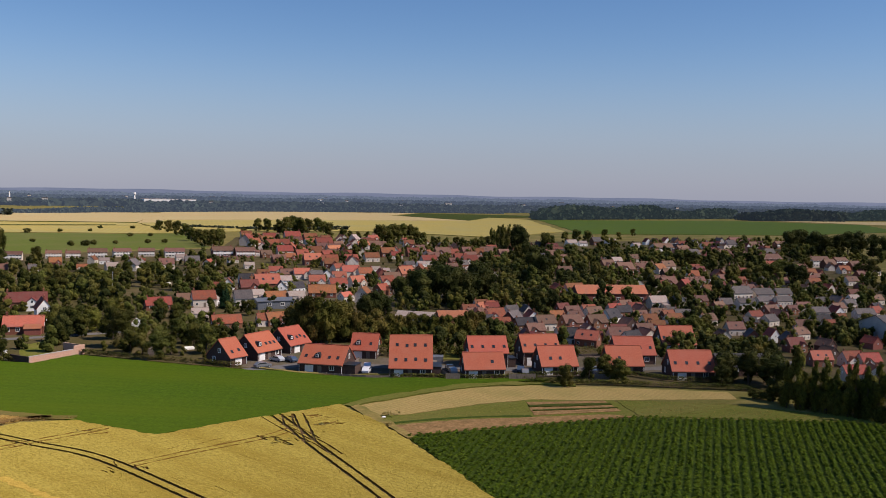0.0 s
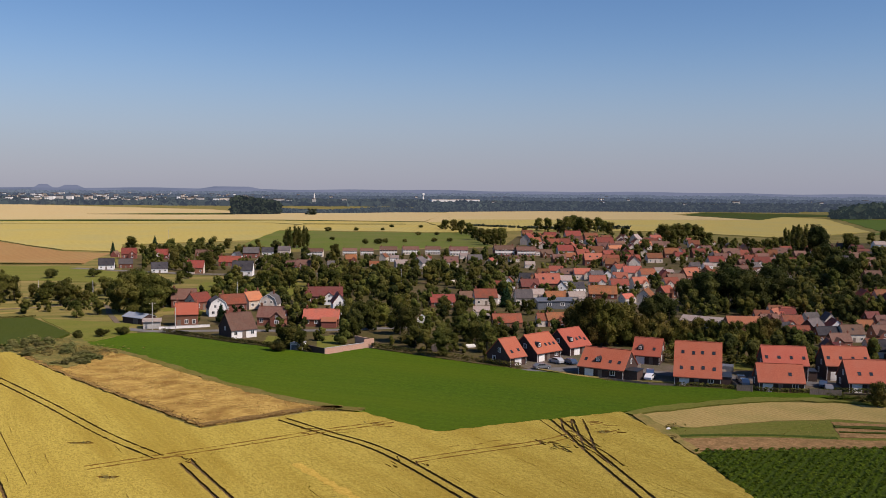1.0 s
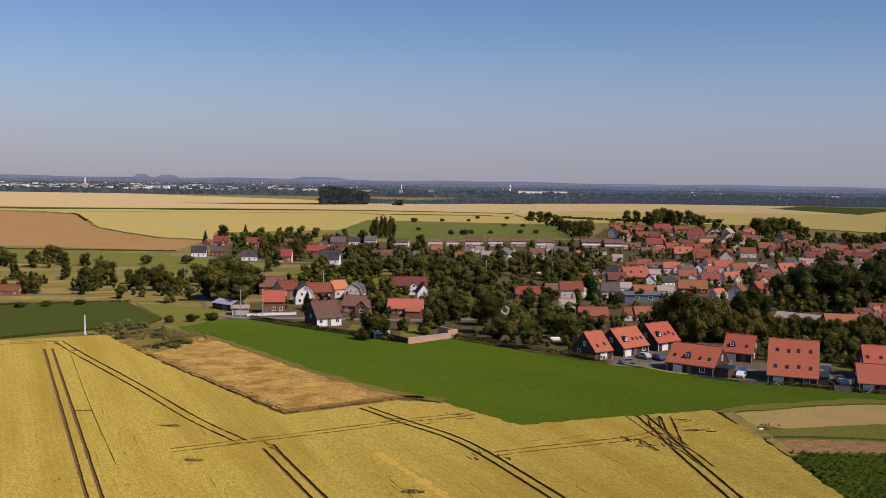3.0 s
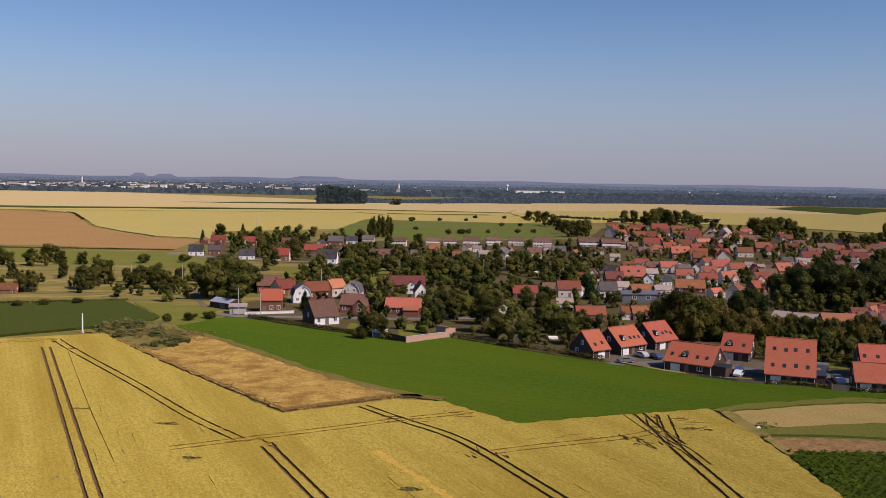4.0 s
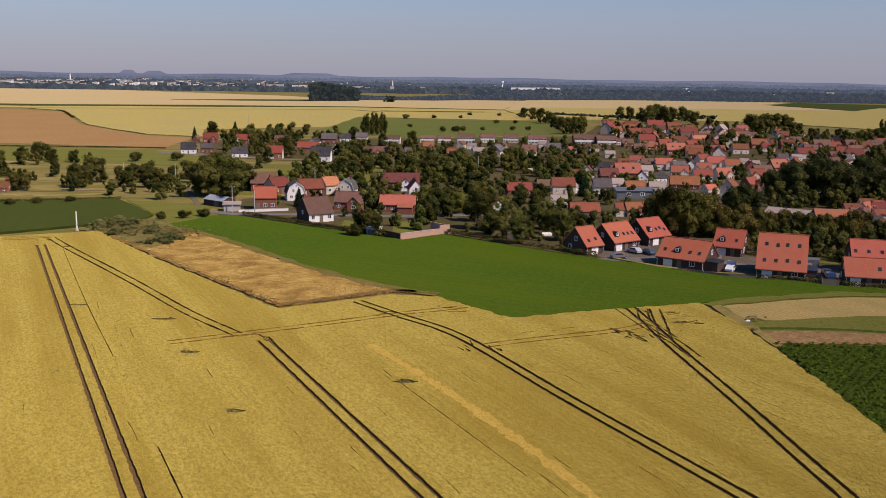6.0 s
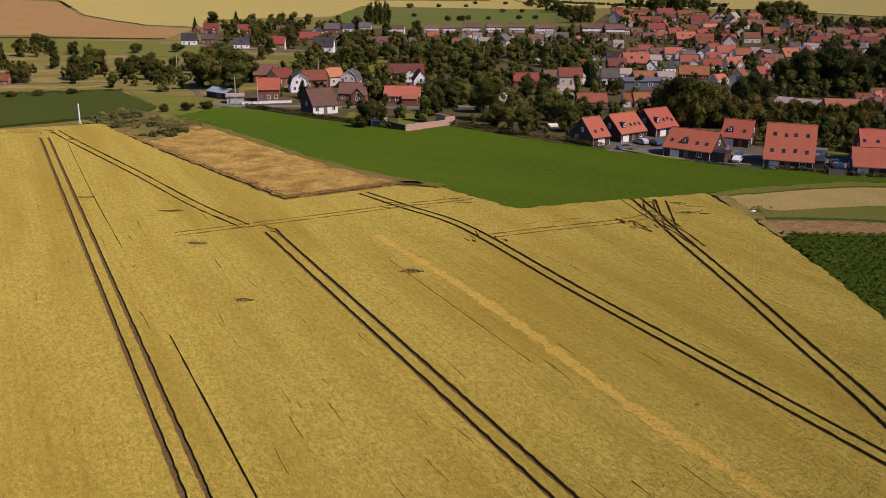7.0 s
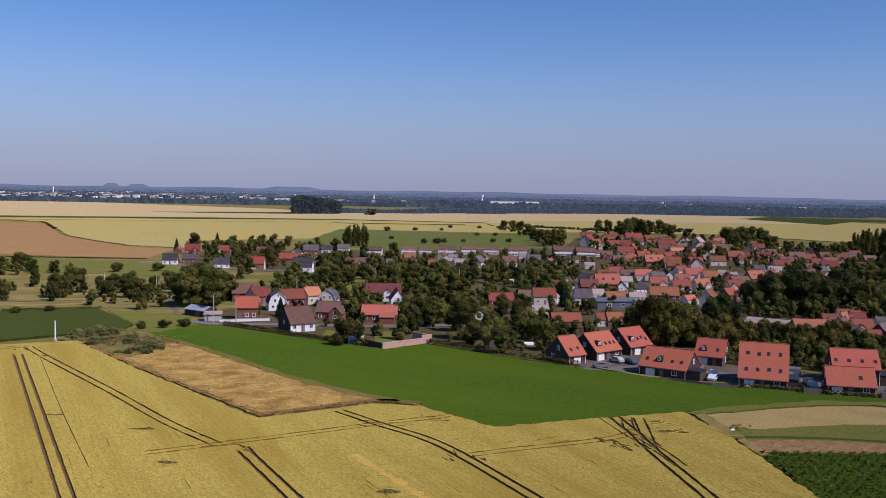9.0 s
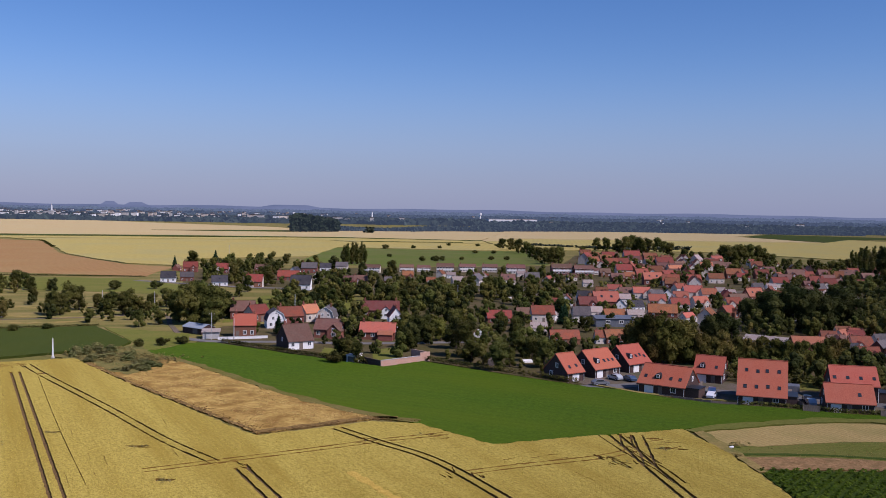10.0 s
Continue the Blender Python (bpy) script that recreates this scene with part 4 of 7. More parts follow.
def gable_roof(w, d, eave, ridge, over=0.35, thick=0.2, y0=0.0):
    """Two tiled slopes over a ridge along x."""
    bm = bmesh.new()
    s = (ridge - eave) / (d / 2)
    e, ez = d / 2 + over, eave - over * s
    prism(bm, [(y0 - e, ez), (y0, ridge), (y0 + e, ez), (y0 + e, ez + thick), (y0, ridge + thick * 1.25), (y0 - e, ez + thick)], -w / 2 - over * 0.7, w / 2 + over * 0.7)
    return bm


def roof_light(parent, x, frac, d, eave, ridge, w=0.85, h=1.1, side=-1, y0=0.0):
    """A roof window lying on a slope; frac: how far up the slope."""
    y, z = side * d / 2 * (1 - frac) + y0, eave + (ridge - eave) * frac + 0.2
    tilt = math.degrees(math.atan2(ridge - eave, d / 2))
    m = Matrix.Translation((x, y, z)) @ pose(0, 0, 0, tilt if side < 0 else -tilt, 0, 0)
    bm = boxes((-w / 2, 0, 0, 0.09, h, 0.1), (w / 2, 0, 0, 0.09, h, 0.1), (0, -h / 2, 0, w, 0.09, 0.1), (0, h / 2, 0, w, 0.09, 0.1), m=m)
    ob = part("roof_window", bm, M_DARKMETAL, parent)
    part("pane", boxes((0, 0, 0.0, w - 0.1, h - 0.1, 0.05), m=m), M_GLASS, ob)


def chimney_part(parent, x, y, z, h=1.6, w=0.6, mat=None, far=False):
    bm = boxes((x, y, z, w, w * 0.8, h), (x, y, z + h - 0.18, w + 0.14, w * 0.8 + 0.14, 0.14))
    if far:
        cone(bm, x, y, z + h, 0.13, 0.10, 0.4)
    ob = part("chimney", bm, mat or M_BRICK, parent)
    if far:
        return
    bm = bmesh.new()
    cone(bm, x, y, z + h, 0.13, 0.10, 0.4)
    part("chimney_pot", bm, M_POT, ob)


def make_house(label, w=10.0, d=8.0, eave=4.6, ridge=7.6, wall=None, roof="red", gable=None, per_floor=3, floors=2, chimneys=1, lights=0, annex=None, wing=None, name="house",
               group="", door_at=0.0, pane=(1.15, 1.3), far=False):
    """A plain village house, ridge along x, front to -y, standing on its origin."""
    top = thing(name, label, "house", group)
    bm = bmesh.new()
    prism(bm, [(-d / 2, -0.05), (d / 2, -0.05), (d / 2, eave), (0, ridge), (-d / 2, eave)], -w / 2, w / 2)
    part("wall", bm, wall or M_BRICK, top)
    if gable:
        for sx in (-1, 1):
            g = bmesh.new()
            prism(g, [(-d / 2 + 0.02, 0), (d / 2 - 0.02, 0), (d / 2 - 0.02, eave), (0, ridge - 0.02), (-d / 2 + 0.02, eave)], sx * w / 2, sx * (w / 2 + 0.06))
            part("gable_facing", g, gable, top)
    bm = gable_roof(w, d, eave, ridge)
    box(bm, 0, 0, ridge + 0.2, w + 0.4, 0.28, 0.12)
    part("roof", bm, ROOF[roof], top)
    step = w / per_floor
    for fl in range(floors):
        z = 0.9 + fl * 2.7
        if z + 1.3 > eave + 0.5:
            continue
        for i in range(per_floor):
            x = (i - (per_floor - 1) / 2) * step
            if wing and abs(x - wing[0]) < wing[1] / 2 + 0.6:
                continue
            if fl == 0 and abs(x - door_at * step) < 0.1:
                bm = boxes((x, -d / 2 - 0.02, 0, 1.1, 0.1, 2.1), (x, -d / 2 - 0.3, -0.05, 1.6, 0.6, 0.15))
                part("door", bm, M_WOOD, top)
            else:
                window_part(top, Matrix.Translation((x, -d / 2, z)), *pane)
    for s in (() if far and floors > 1 and per_floor < 6 and not gable else (-1,) if far else (-1, 1)):
        turn = pose(0, 0, 0, 0, 0, 90 * s)
        window_part(top, turn @ Matrix.Translation((0, -w / 2 - (0.06 if gable else 0), eave - 0.6)), 1.0, 1.2)
    if per_floor == 6:
        part("white_band", boxes((0, -d / 2 - 0.03, 2.35, w * 0.95, 0.08, 1.15)), M_WHITE, top, "white cladding band")
    spots = [(-w * 0.42, 0), (w * 0.42, 0), (0, 0)][:chimneys]
    for x, y in spots:
        chimney_part(top, x, y, ridge - 0.5, 1.7, far=far)
    for i in range(lights):
        roof_light(top, (i - (lights - 1) / 2) * w / max(lights, 1) * 0.8, 0.45, d, eave, ridge)
    if wing:
        wx, ww, wl = wing
        rise = ww / 2 * (ridge - eave) / (d / 2)
        g = bmesh.new()
        prism(g, [(wx - ww / 2, -0.05), (wx + ww / 2, -0.05), (wx + ww / 2, eave - 0.3), (wx, eave - 0.3 + rise), (wx - ww / 2, eave - 0.3)], -d / 2 - wl, 0, "y")
        ob = part("wing", g, gable or wall or M_BRICK, top)
        g = bmesh.new()
        k, e = rise / (ww / 2), eave - 0.3
        o = [(wx - ww / 2 - 0.3, e - 0.3 * k), (wx, e + rise), (wx + ww / 2 + 0.3, e - 0.3 * k)]
        prism(g, o + [(x, z + 0.22) for x, z in o[::-1]], -d / 2 - wl - 0.3, -d / 2 + (ww / 2) / (d / 2) * d / 2, "y")
        part("wing_roof", g, ROOF[roof], ob)
        window_part(ob, Matrix.Translation((wx, -d / 2 - wl, 0.9)), 1.4, 1.2)
        window_part(ob, Matrix.Translation((wx, -d / 2 - wl, eave - 0.5)), 0.9, 1.1)
    if annex:
        aw, ad, ah, side = annex
        y = -(d / 2 + ad / 2)
        g = bmesh.new()
        prism(g, [(y - ad / 2, -0.05), (y + ad / 2, -0.05), (y + ad / 2, ah + 0.9), (y - ad / 2, ah)], side * w / 4 - aw / 2, side * w / 4 + aw / 2)
        part("annex", g, wall or M_BRICK, top)
        g = bmesh.new()
        prism(g, [(y - ad / 2 - 0.25, ah - 0.1), (y + ad / 2, ah + 0.9), (y + ad / 2, ah + 1.06), (y - ad / 2 - 0.25, ah + 0.06)], side * w / 4 - aw / 2 - 0.2, side * w / 4 + aw / 2 + 0.2)
        part("annex_roof", g, ROOF[roof], top)
    return top


def village_kinds(far):
    return {
        "red": [make_house("brick village house with a weathered red tiled roof", 10, 7.8, 3.7, 7.5, M_BRICK, "red", wing=(2.2, 4.6, 2.2), name="brick_house", far=far),
                make_house("cream plastered house with a red tiled roof", 10.5, 7.6, 3.8, 7.3, M_RENDER, "red", chimneys=2, name="plastered_house", far=far),
                make_house("brick house with white gables and red tiled roof", 9.8, 7.8, 3.6, 7.5, M_BRICK, "red", gable=M_RENDER, wing=(-2.4, 4.4, 1.6), name="brick_house", far=far)],
        "ora": [make_house("brick house with a bright orange tiled roof", 10, 7.8, 3.6, 7.4, M_BRICK, "ora", lights=2, name="brick_house", far=far),
                make_house("cream house with an orange tiled roof and chimney", 10.4, 7.6, 3.8, 7.3, M_RENDER, "ora", wing=(2.4, 4.2, 1.8), name="plastered_house", far=far)],
        "bro": [make_house("brick house with a brown tiled roof", 10.2, 7.8, 3.6, 7.3, M_BRICK, "bro", chimneys=2, wing=(-2.2, 4.6, 2.0), name="brick_house", far=far),
                make_house("pale plastered house with a brown tiled roof", 10, 7.8, 3.7, 7.2, M_RENDER, "bro", lights=1, name="plastered_house", far=far)],
        "sla": [make_house("brick house with a grey slate roof", 10, 7.8, 3.8, 7.5, M_BRICK, "sla", name="brick_house", far=far),
                make_house("cream plastered house with a grey slate roof", 10, 7.8, 3.7, 7.3, M_RENDER, "sla", chimneys=2, name="plastered_house", far=far)],
        "dar": [make_house("white plastered house with a dark slate roof", 10.2, 7.8, 3.2, 7.3, M_WHITE, "dar", lights=1, chimneys=0, name="plastered_house", far=far)],
        "ter": [make_house("terraced pair of brick houses with white window bands and brown roof", 13, 7.6, 4.7, 7.2, M_BRICK, "bro", per_floor=6, chimneys=2, pane=(1.6, 1.3), name="terraced_house", far=far),
                make_house("terraced pair of pale houses with a brown roof", 13, 7.6, 4.7, 7.2, M_RENDER, "bro", per_floor=6, chimneys=1, pane=(1.6, 1.3), name="terraced_house", far=far)],
        "gab": [make_house("white plastered house with a steep gable and red roof", 9, 7.6, 3.8, 8.0, M_WHITE, "red", name="plastered_house", far=far),
                make_house("pale plastered house with a steep gable and slate roof", 9, 7.6, 3.9, 8.0, M_RENDER, "sla", name="plastered_house", far=far)],
        "old": [make_house("soot-darkened brick house with a dark brown roof", 10, 7.8, 3.7, 7.4, M_DARKBRICK, "bro", chimneys=2, name="brick_house", far=far),
                make_house("old brick house with a maroon tiled roof", 10, 7.6, 3.6, 7.3, M_BRICK, "mar", wing=(2.0, 4.4, 2.0), name="brick_house", far=far),
                make_house("old brick house with a dark slate roof", 10.2, 7.8, 3.7, 7.4, M_BRICK, "dar", name="brick_house", far=far)],
        "low": [make_house("low brick house with a dusty red tiled roof", 12, 8.0, 2.6, 6.0, M_BRICK, "red", floors=1, name="brick_house", far=far)],
        "pale": [make_house("white house with a pale grey roof", 10, 7.5, 3.8, 6.6, M_WHITE, "pal", name="plastered_house", far=far),
                 make_house("cream house with a pale brownish roof", 10.4, 7.8, 3.7, 6.8, M_RENDER, "pal", annex=(4, 3, 2.3, 1), name="plastered_house", far=far)],
        "row": [make_house("tall pale town house with a grey slate roof", 12, 8.5, 6.2, 9.4, M_RENDER, "sla", per_floor=5, chimneys=2, name="town_house", far=far),
                make_house("tall cream town house with a grey slate roof", 12, 8.5, 6.0, 9.0, M_RENDER, "sla", per_floor=5, chimneys=2, name="town_house", far=far)],
    }


HOUSES = village_kinds(False)
FAR_HOUSES = village_kinds(True)
HOUSE_RNG = random.Random(5)


def put_house(kind, x, y, rot, size):
    model = HOUSE_RNG.choice((FAR_HOUSES if math.hypot(x, y) > 400 else HOUSES)[kind])
    m = place(x, y, rot + HOUSE_RNG.uniform(-5, 5), 0.04, size * 0.96, size * HOUSE_RNG.uniform(0.82, 0.96), size * HOUSE_RNG.uniform(0.84, 0.98))
    if model not in USED:
        USED.add(model)
        model.matrix_basis = m
        return model
    return copy_at(model, m)


# x, y, turn, kind: the village street by street
HAMLET = [
    (-131, 499, 8, "dar", 0.79), (-123, 507, 8, "sla", 0.74), (-137, 574, 5, "red", 0.91), (-148, 585, 80, "bro", 0.56), (-116, 568, 5, "red", 0.83), (-100, 481, 15, "dar", 0.82),
    (-81, 476, 0, "red", 0.87), (-96, 584, 0, "bro", 0.64), (-88, 577, 0, "bro", 0.70), (-73, 575, 70, "dar", 0.63), (-70, 523, 0, "low", 1.01), (-56, 464, 0, "dar", 1.02),
    (-65, 583, 0, "sla", 0.99), (-57, 605, 0, "dar", 0.74), (-55, 531, 85, "gab", 0.56), (-35, 502, 10, "bro", 0.67), (-47, 614, 0, "sla", 0.82), (-28, 497, 0, "bro", 0.73),
    (-13, 504, 5, "sla", 0.56), (-152, 338, 20, "red", 0.66), (-155, 331, 10, "low", 0.62),
]
TERRACES = [
    (-26, 591, 0, "ter", 0.83), (-4, 604, 0, "ter", 0.74), (7, 605, 0, "ter", 0.68), (21, 599, 0, "ter", 0.90), (36, 611, 0, "ter", 0.86), (51, 613, 0, "ter", 0.81),
    (67, 601, 0, "ter", 0.96), (97, 601, 0, "ter", 1.07), (111, 598, 0, "ter", 1.01), (123, 605, 0, "ter", 0.63), (-3, 543, 5, "red", 0.66), (10, 505, 0, "red", 0.56),
    (17, 559, 70, "red", 0.61), (23, 554, 0, "pale", 0.56), (25, 511, 10, "pale", 0.69), (35, 508, 70, "sla", 0.95), (43, 558, 80, "red", 0.56), (53, 514, 0, "bro", 0.82),
    (68, 575, 0, "pale", 0.63), (69, 533, 0, "sla", 0.85), (77, 523, 60, "ora", 0.66), (95, 550, 10, "bro", 0.61), (97, 509, 0, "pale", 0.56),
]
LANE_HOUSES = [
    (32, 342, 0, "low", 0.80), (43, 354, 0, "bro", 0.61), (49, 347, 0, "red", 0.85), (22, 298, 80, "gab", 0.56), (43, 313, 0, "pale", 0.56), (48, 290, 0, "low", 0.80), (61, 291, 0, "red", 0.60), (64, 291, 8, "red", 0.64),
]
MARKET = [
    (68, 405, 80, "gab", 0.70), (63, 400, 0, "red", 0.56), (80, 428, 0, "dar", 0.68), (83, 395, 0, "ora", 1.11), (74, 389, 0, "old", 0.81), (88, 389, 75, "dar", 0.73),
    (95, 389, 20, "dar", 0.62), (104, 448, 0, "bro", 0.71), (111, 445, 0, "ora", 0.82), (116, 437, 0, "row", 0.58), (140, 480, 20, "red", 0.70), (138, 451, 0, "ora", 0.94),
    (125, 449, 80, "dar", 0.63), (143, 442, 0, "red", 0.76), (158, 470, 0, "pale", 0.56), (126, 401, 20, "ora", 0.74), (115, 394, 0, "red", 0.77), (100, 366, -12, "low", 0.97),
    (79, 359, 0, "low", 0.73), (87, 357, 0, "pale", 0.65), (72, 363, 10, "pale", 0.62), (64, 348, 0, "gab", 0.77), (53, 350, 75, "pale", 0.66), (106, 352, 30, "ora", 0.56),
    (114, 353, 60, "red", 0.78), (127, 368, 40, "red", 0.68), (148, 415, 0, "old", 0.86), (159, 458, 0, "pale", 0.56),
]
UPPER = [
    (154, 823, 0, "red", 1.01), (136, 723, 60, "red", 1.25), (138, 705, 20, "red", 0.95), (162, 763, 0, "red", 1.12), (160, 735, 80, "red", 0.81), (156, 685, 0, "red", 1.01),
    (186, 782, 0, "red", 1.34), (196, 760, 10, "red", 1.21), (153, 646, 70, "red", 1.01), (138, 601, 0, "red", 1.03), (122, 547, 0, "bro", 0.80), (133, 564, 0, "red", 0.69),
    (169, 683, 80, "bro", 0.64), (156, 591, 0, "red", 1.01), (138, 528, 0, "ora", 1.10), (186, 679, 0, "red", 1.25), (213, 729, 80, "red", 1.14), (179, 626, 0, "bro", 1.07),
    (200, 657, 70, "bro", 0.93), (229, 741, 60, "pale", 1.16), (214, 668, 0, "ora", 0.90), (236, 729, 0, "bro", 0.89), (160, 575, 10, "red", 0.77), (153, 618, 0, "ora", 0.68),
    (135, 658, 75, "red", 0.93), (123, 588, 0, "bro", 0.72),
]
RIDGE_EDGE = [
    (277, 827, 0, "bro", 0.71), (272, 735, 30, "red", 0.72), (231, 641, 85, "red", 0.60), (248, 651, 85, "red", 0.61), (288, 727, 85, "red", 0.57), (238, 594, 40, "red", 0.66),
    (289, 694, 85, "sla", 0.56), (241, 575, 0, "bro", 1.06), (266, 619, 60, "red", 0.68), (284, 598, 0, "bro", 0.88), (306, 633, 85, "red", 0.60), (162, 434, 20, "ora", 0.90),
    (172, 439, 60, "red", 0.97), (179, 439, 80, "gab", 0.62), (194, 458, 0, "ora", 0.56), (219, 490, 20, "sla", 0.66), (208, 455, 30, "pale", 0.72), (211, 442, 0, "red", 0.70),
    (198, 504, 0, "pale", 0.56), (189, 500, 0, "sla", 0.61), (226, 520, 0, "bro", 0.64), (138, 301, 0, "red", 0.56), (144, 304, 40, "ora", 0.56), (149, 305, 0, "red", 0.56),
]
EAST_LANE = [
    (138, 279, 0, "red", 0.70), (131, 279, 70, "ora", 0.70), (142, 273, 30, "sla", 0.70), (148, 271, 80, "gab", 0.70), (146, 258, 0, "bro", 0.70), (200, 345, 80, "red", 0.85),
    (206, 341, 0, "red", 0.85), (156, 258, 0, "bro", 0.70), (165, 257, 0, "bro", 0.70), (178, 268, 20, "dar", 0.70), (141, 232, -25, "dar", 0.70), (143, 226, -50, "ora", 0.70),
    (157, 231, -20, "bro", 0.70), (154, 220, 20, "dar", 0.70), (254, 432, 0, "bro", 0.85), (303, 466, 0, "bro", 0.85), (327, 494, 0, "pale", 0.85),
]
FAR_EAST = [
    (445, 644, 5, "pale", 0.85), (456, 631, 0, "ter", 0.85), (481, 641, 80, "gab", 0.85), (526, 675, 85, "gab", 0.85), (539, 674, 80, "gab", 0.85), (540, 656, 80, "gab", 0.85),
    (578, 678, 0, "ter", 0.85), (604, 687, 0, "ter", 0.85), (355, 515, 0, "bro", 0.85), (433, 562, 0, "bro", 0.85), (437, 548, 0, "bro", 0.85), (446, 529, 0, "bro", 0.85),
    (465, 530, 0, "ter", 0.85), (506, 555, 0, "sla", 0.85), (438, 473, 0, "red", 0.85), (460, 449, 0, "bro", 0.85), (466, 434, 0, "bro", 0.85), (446, 401, 0, "bro", 0.85),
    (310, 443, -15, "bro", 0.85), (320, 438, 20, "red", 0.85), (270, 361, 0, "bro", 0.85), (273, 352, 30, "red", 0.85), (329, 397, 70, "red", 0.85),
]
TOWN_ROW = [
    (245, 289, -10, "sla", 0.60), (250, 283, -10, "row", 0.60), (263, 287, -10, "row", 0.60), (269, 283, -12, "row", 0.60), (270, 273, -12, "bro", 0.60), (257, 252, -12, "row", 0.60),
    (271, 257, 80, "gab", 0.60), (318, 293, -10, "pale", 0.60), (269, 242, -14, "row", 0.60), (201, 272, -20, "bro", 0.60), (180, 244, -12, "red", 0.60), (207, 252, 0, "bro", 0.60),
    (197, 218, 60, "old", 0.60), (204, 217, 75, "gab", 0.52), (203, 209, 60, "old", 0.60), (202, 232, -10, "bro", 0.60), (230, 231, -12, "bro", 0.60), (240, 229, -12, "red", 0.60),
    (207, 266, -15, "sla", 0.60), (243, 302, -12, "bro", 0.60), (187, 180, -14, "ora", 0.60), (195, 177, -14, "red", 0.60), (180, 162, -14, "red", 0.60), (183, 159, 60, "red", 0.60),
    (176, 149, 60, "red", 0.60), (198, 174, -14, "red", 0.60),
]
EAST_ROWS = [
    (497, 703, 80, "gab", 0.78), (500, 695, 80, "sla", 0.90), (517, 702, 85, "gab", 0.92), (527, 701, 80, "sla", 0.92), (535, 692, 80, "gab", 0.92), (549, 699, 80, "sla", 0.80),
    (542, 675, 85, "gab", 0.90), (562, 682, 80, "sla", 1.05), (595, 701, 0, "ter", 1.06), (620, 709, 0, "ter", 0.83), (408, 687, 0, "pale", 0.96), (421, 690, 0, "pale", 0.77),
    (442, 701, 0, "sla", 0.99), (451, 692, 0, "pale", 0.98), (441, 643, 45, "bro", 1.11), (315, 486, 0, "sla", 0.83), (295, 436, 0, "bro", 1.06), (431, 589, 0, "ter", 1.32),
    (441, 567, 80, "gab", 1.18), (446, 534, 0, "pale", 1.20), (426, 466, 0, "ter", 1.21), (461, 459, 0, "ter", 1.11), (490, 469, 0, "ter", 0.80), (336, 452, 0, "bro", 0.92),
    (320, 450, 0, "old", 0.85), (262, 301, -3, "row", 0.84), (274, 301, -3, "row", 0.77), (286, 302, 0, "row", 0.66), (219, 298, 0, "pale", 0.74), (232, 302, 75, "gab", 0.68),
    (147, 310, 0, "red", 0.56), (151, 309, 0, "red", 0.56), (151, 292, 10, "sla", 0.56), (155, 288, 80, "gab", 0.56), (152, 273, 0, "red", 0.68), (171, 283, 0, "bro", 0.60),
    (177, 278, 0, "bro", 0.67), (193, 289, 0, "red", 0.56), (202, 289, 0, "red", 0.56), (149, 240, 60, "old", 0.56), (143, 239, 70, "sla", 0.56), (247, 294, 0, "bro", 0.66),
    (240, 298, 0, "sla", 0.58), (293, 287, 0, "gab", 0.56), (283, 268, 0, "bro", 0.64), (250, 254, 0, "bro", 0.80), (232, 257, 0, "red", 0.59),
]
EAST_ROWS = [h for h in EAST_ROWS if all(abs(h[0] - o[0]) > 8 or abs(h[1] - o[1]) > 8 for o in EAST_LANE + FAR_EAST + TOWN_ROW)]
STREETS = [HAMLET, TERRACES, LANE_HOUSES, MARKET, UPPER, RIDGE_EDGE, EAST_LANE, FAR_EAST, TOWN_ROW, EAST_ROWS]

# further houses behind the streets
BACK = []
rng = random.Random(23)
for poly, count, kinds in (([(130, 500), (235, 520), (270, 740), (150, 820)], 44, ("red", "red", "ora", "red", "bro")),
                           ([(70, 350), (200, 350), (215, 470), (90, 470)], 26, ("red", "ora", "red", "pale", "bro", "red")),
                           ([(215, 480), (310, 470), (360, 640), (270, 640)], 26, ("old", "red", "old", "bro")),
                           ([(380, 540), (440, 500), (620, 640), (520, 690)], 30, ("old", "old", "bro", "red", "ter", "gab")),
                           ([(225, 330), (330, 300), (480, 440), (340, 470)], 56, ("old", "bro", "old", "red", "bro")),
                           ([(180, 180), (330, 190), (340, 300), (200, 290)], 56, ("old", "old", "red", "bro", "bro", "sla")),
                           ([(125, 222), (185, 222), (210, 300), (130, 290)], 24, ("old", "red", "old", "bro"))):
    made = tries = 0
    while made < count and tries < 900:
        tries += 1
        x, y = rng.uniform(min(p[0] for p in poly), max(p[0] for p in poly)), rng.uniform(min(p[1] for p in poly), max(p[1] for p in poly))
        if inside(poly, x, y) and all(abs(x - hx) > (6.5 if y < 320 else 8.5) or abs(y - hy) > (7.5 if y < 320 else 10) for s in STREETS + [BACK] for hx, hy, *_ in s):
            BACK.append((round(x), round(y), rng.choice((0, 0, 10, -10, 75, 90)), rng.choice(kinds), round(rng.uniform(0.50, 0.66) if y < 320 else rng.uniform(0.6, 0.78) if y < 480 else rng.uniform(0.75, 1.0), 2)))
            made += 1
STREETS.append(BACK)
for street in STREETS:
    for x, y, rot, kind, size in street:
        put_house(kind, x, y, rot, size)
for models in list(HOUSES.values()) + list(FAR_HOUSES.values()):
    for model in models:
        if model not in USED:
            for ob in (*model.children_recursive, model):
                bpy.data.objects.remove(ob)

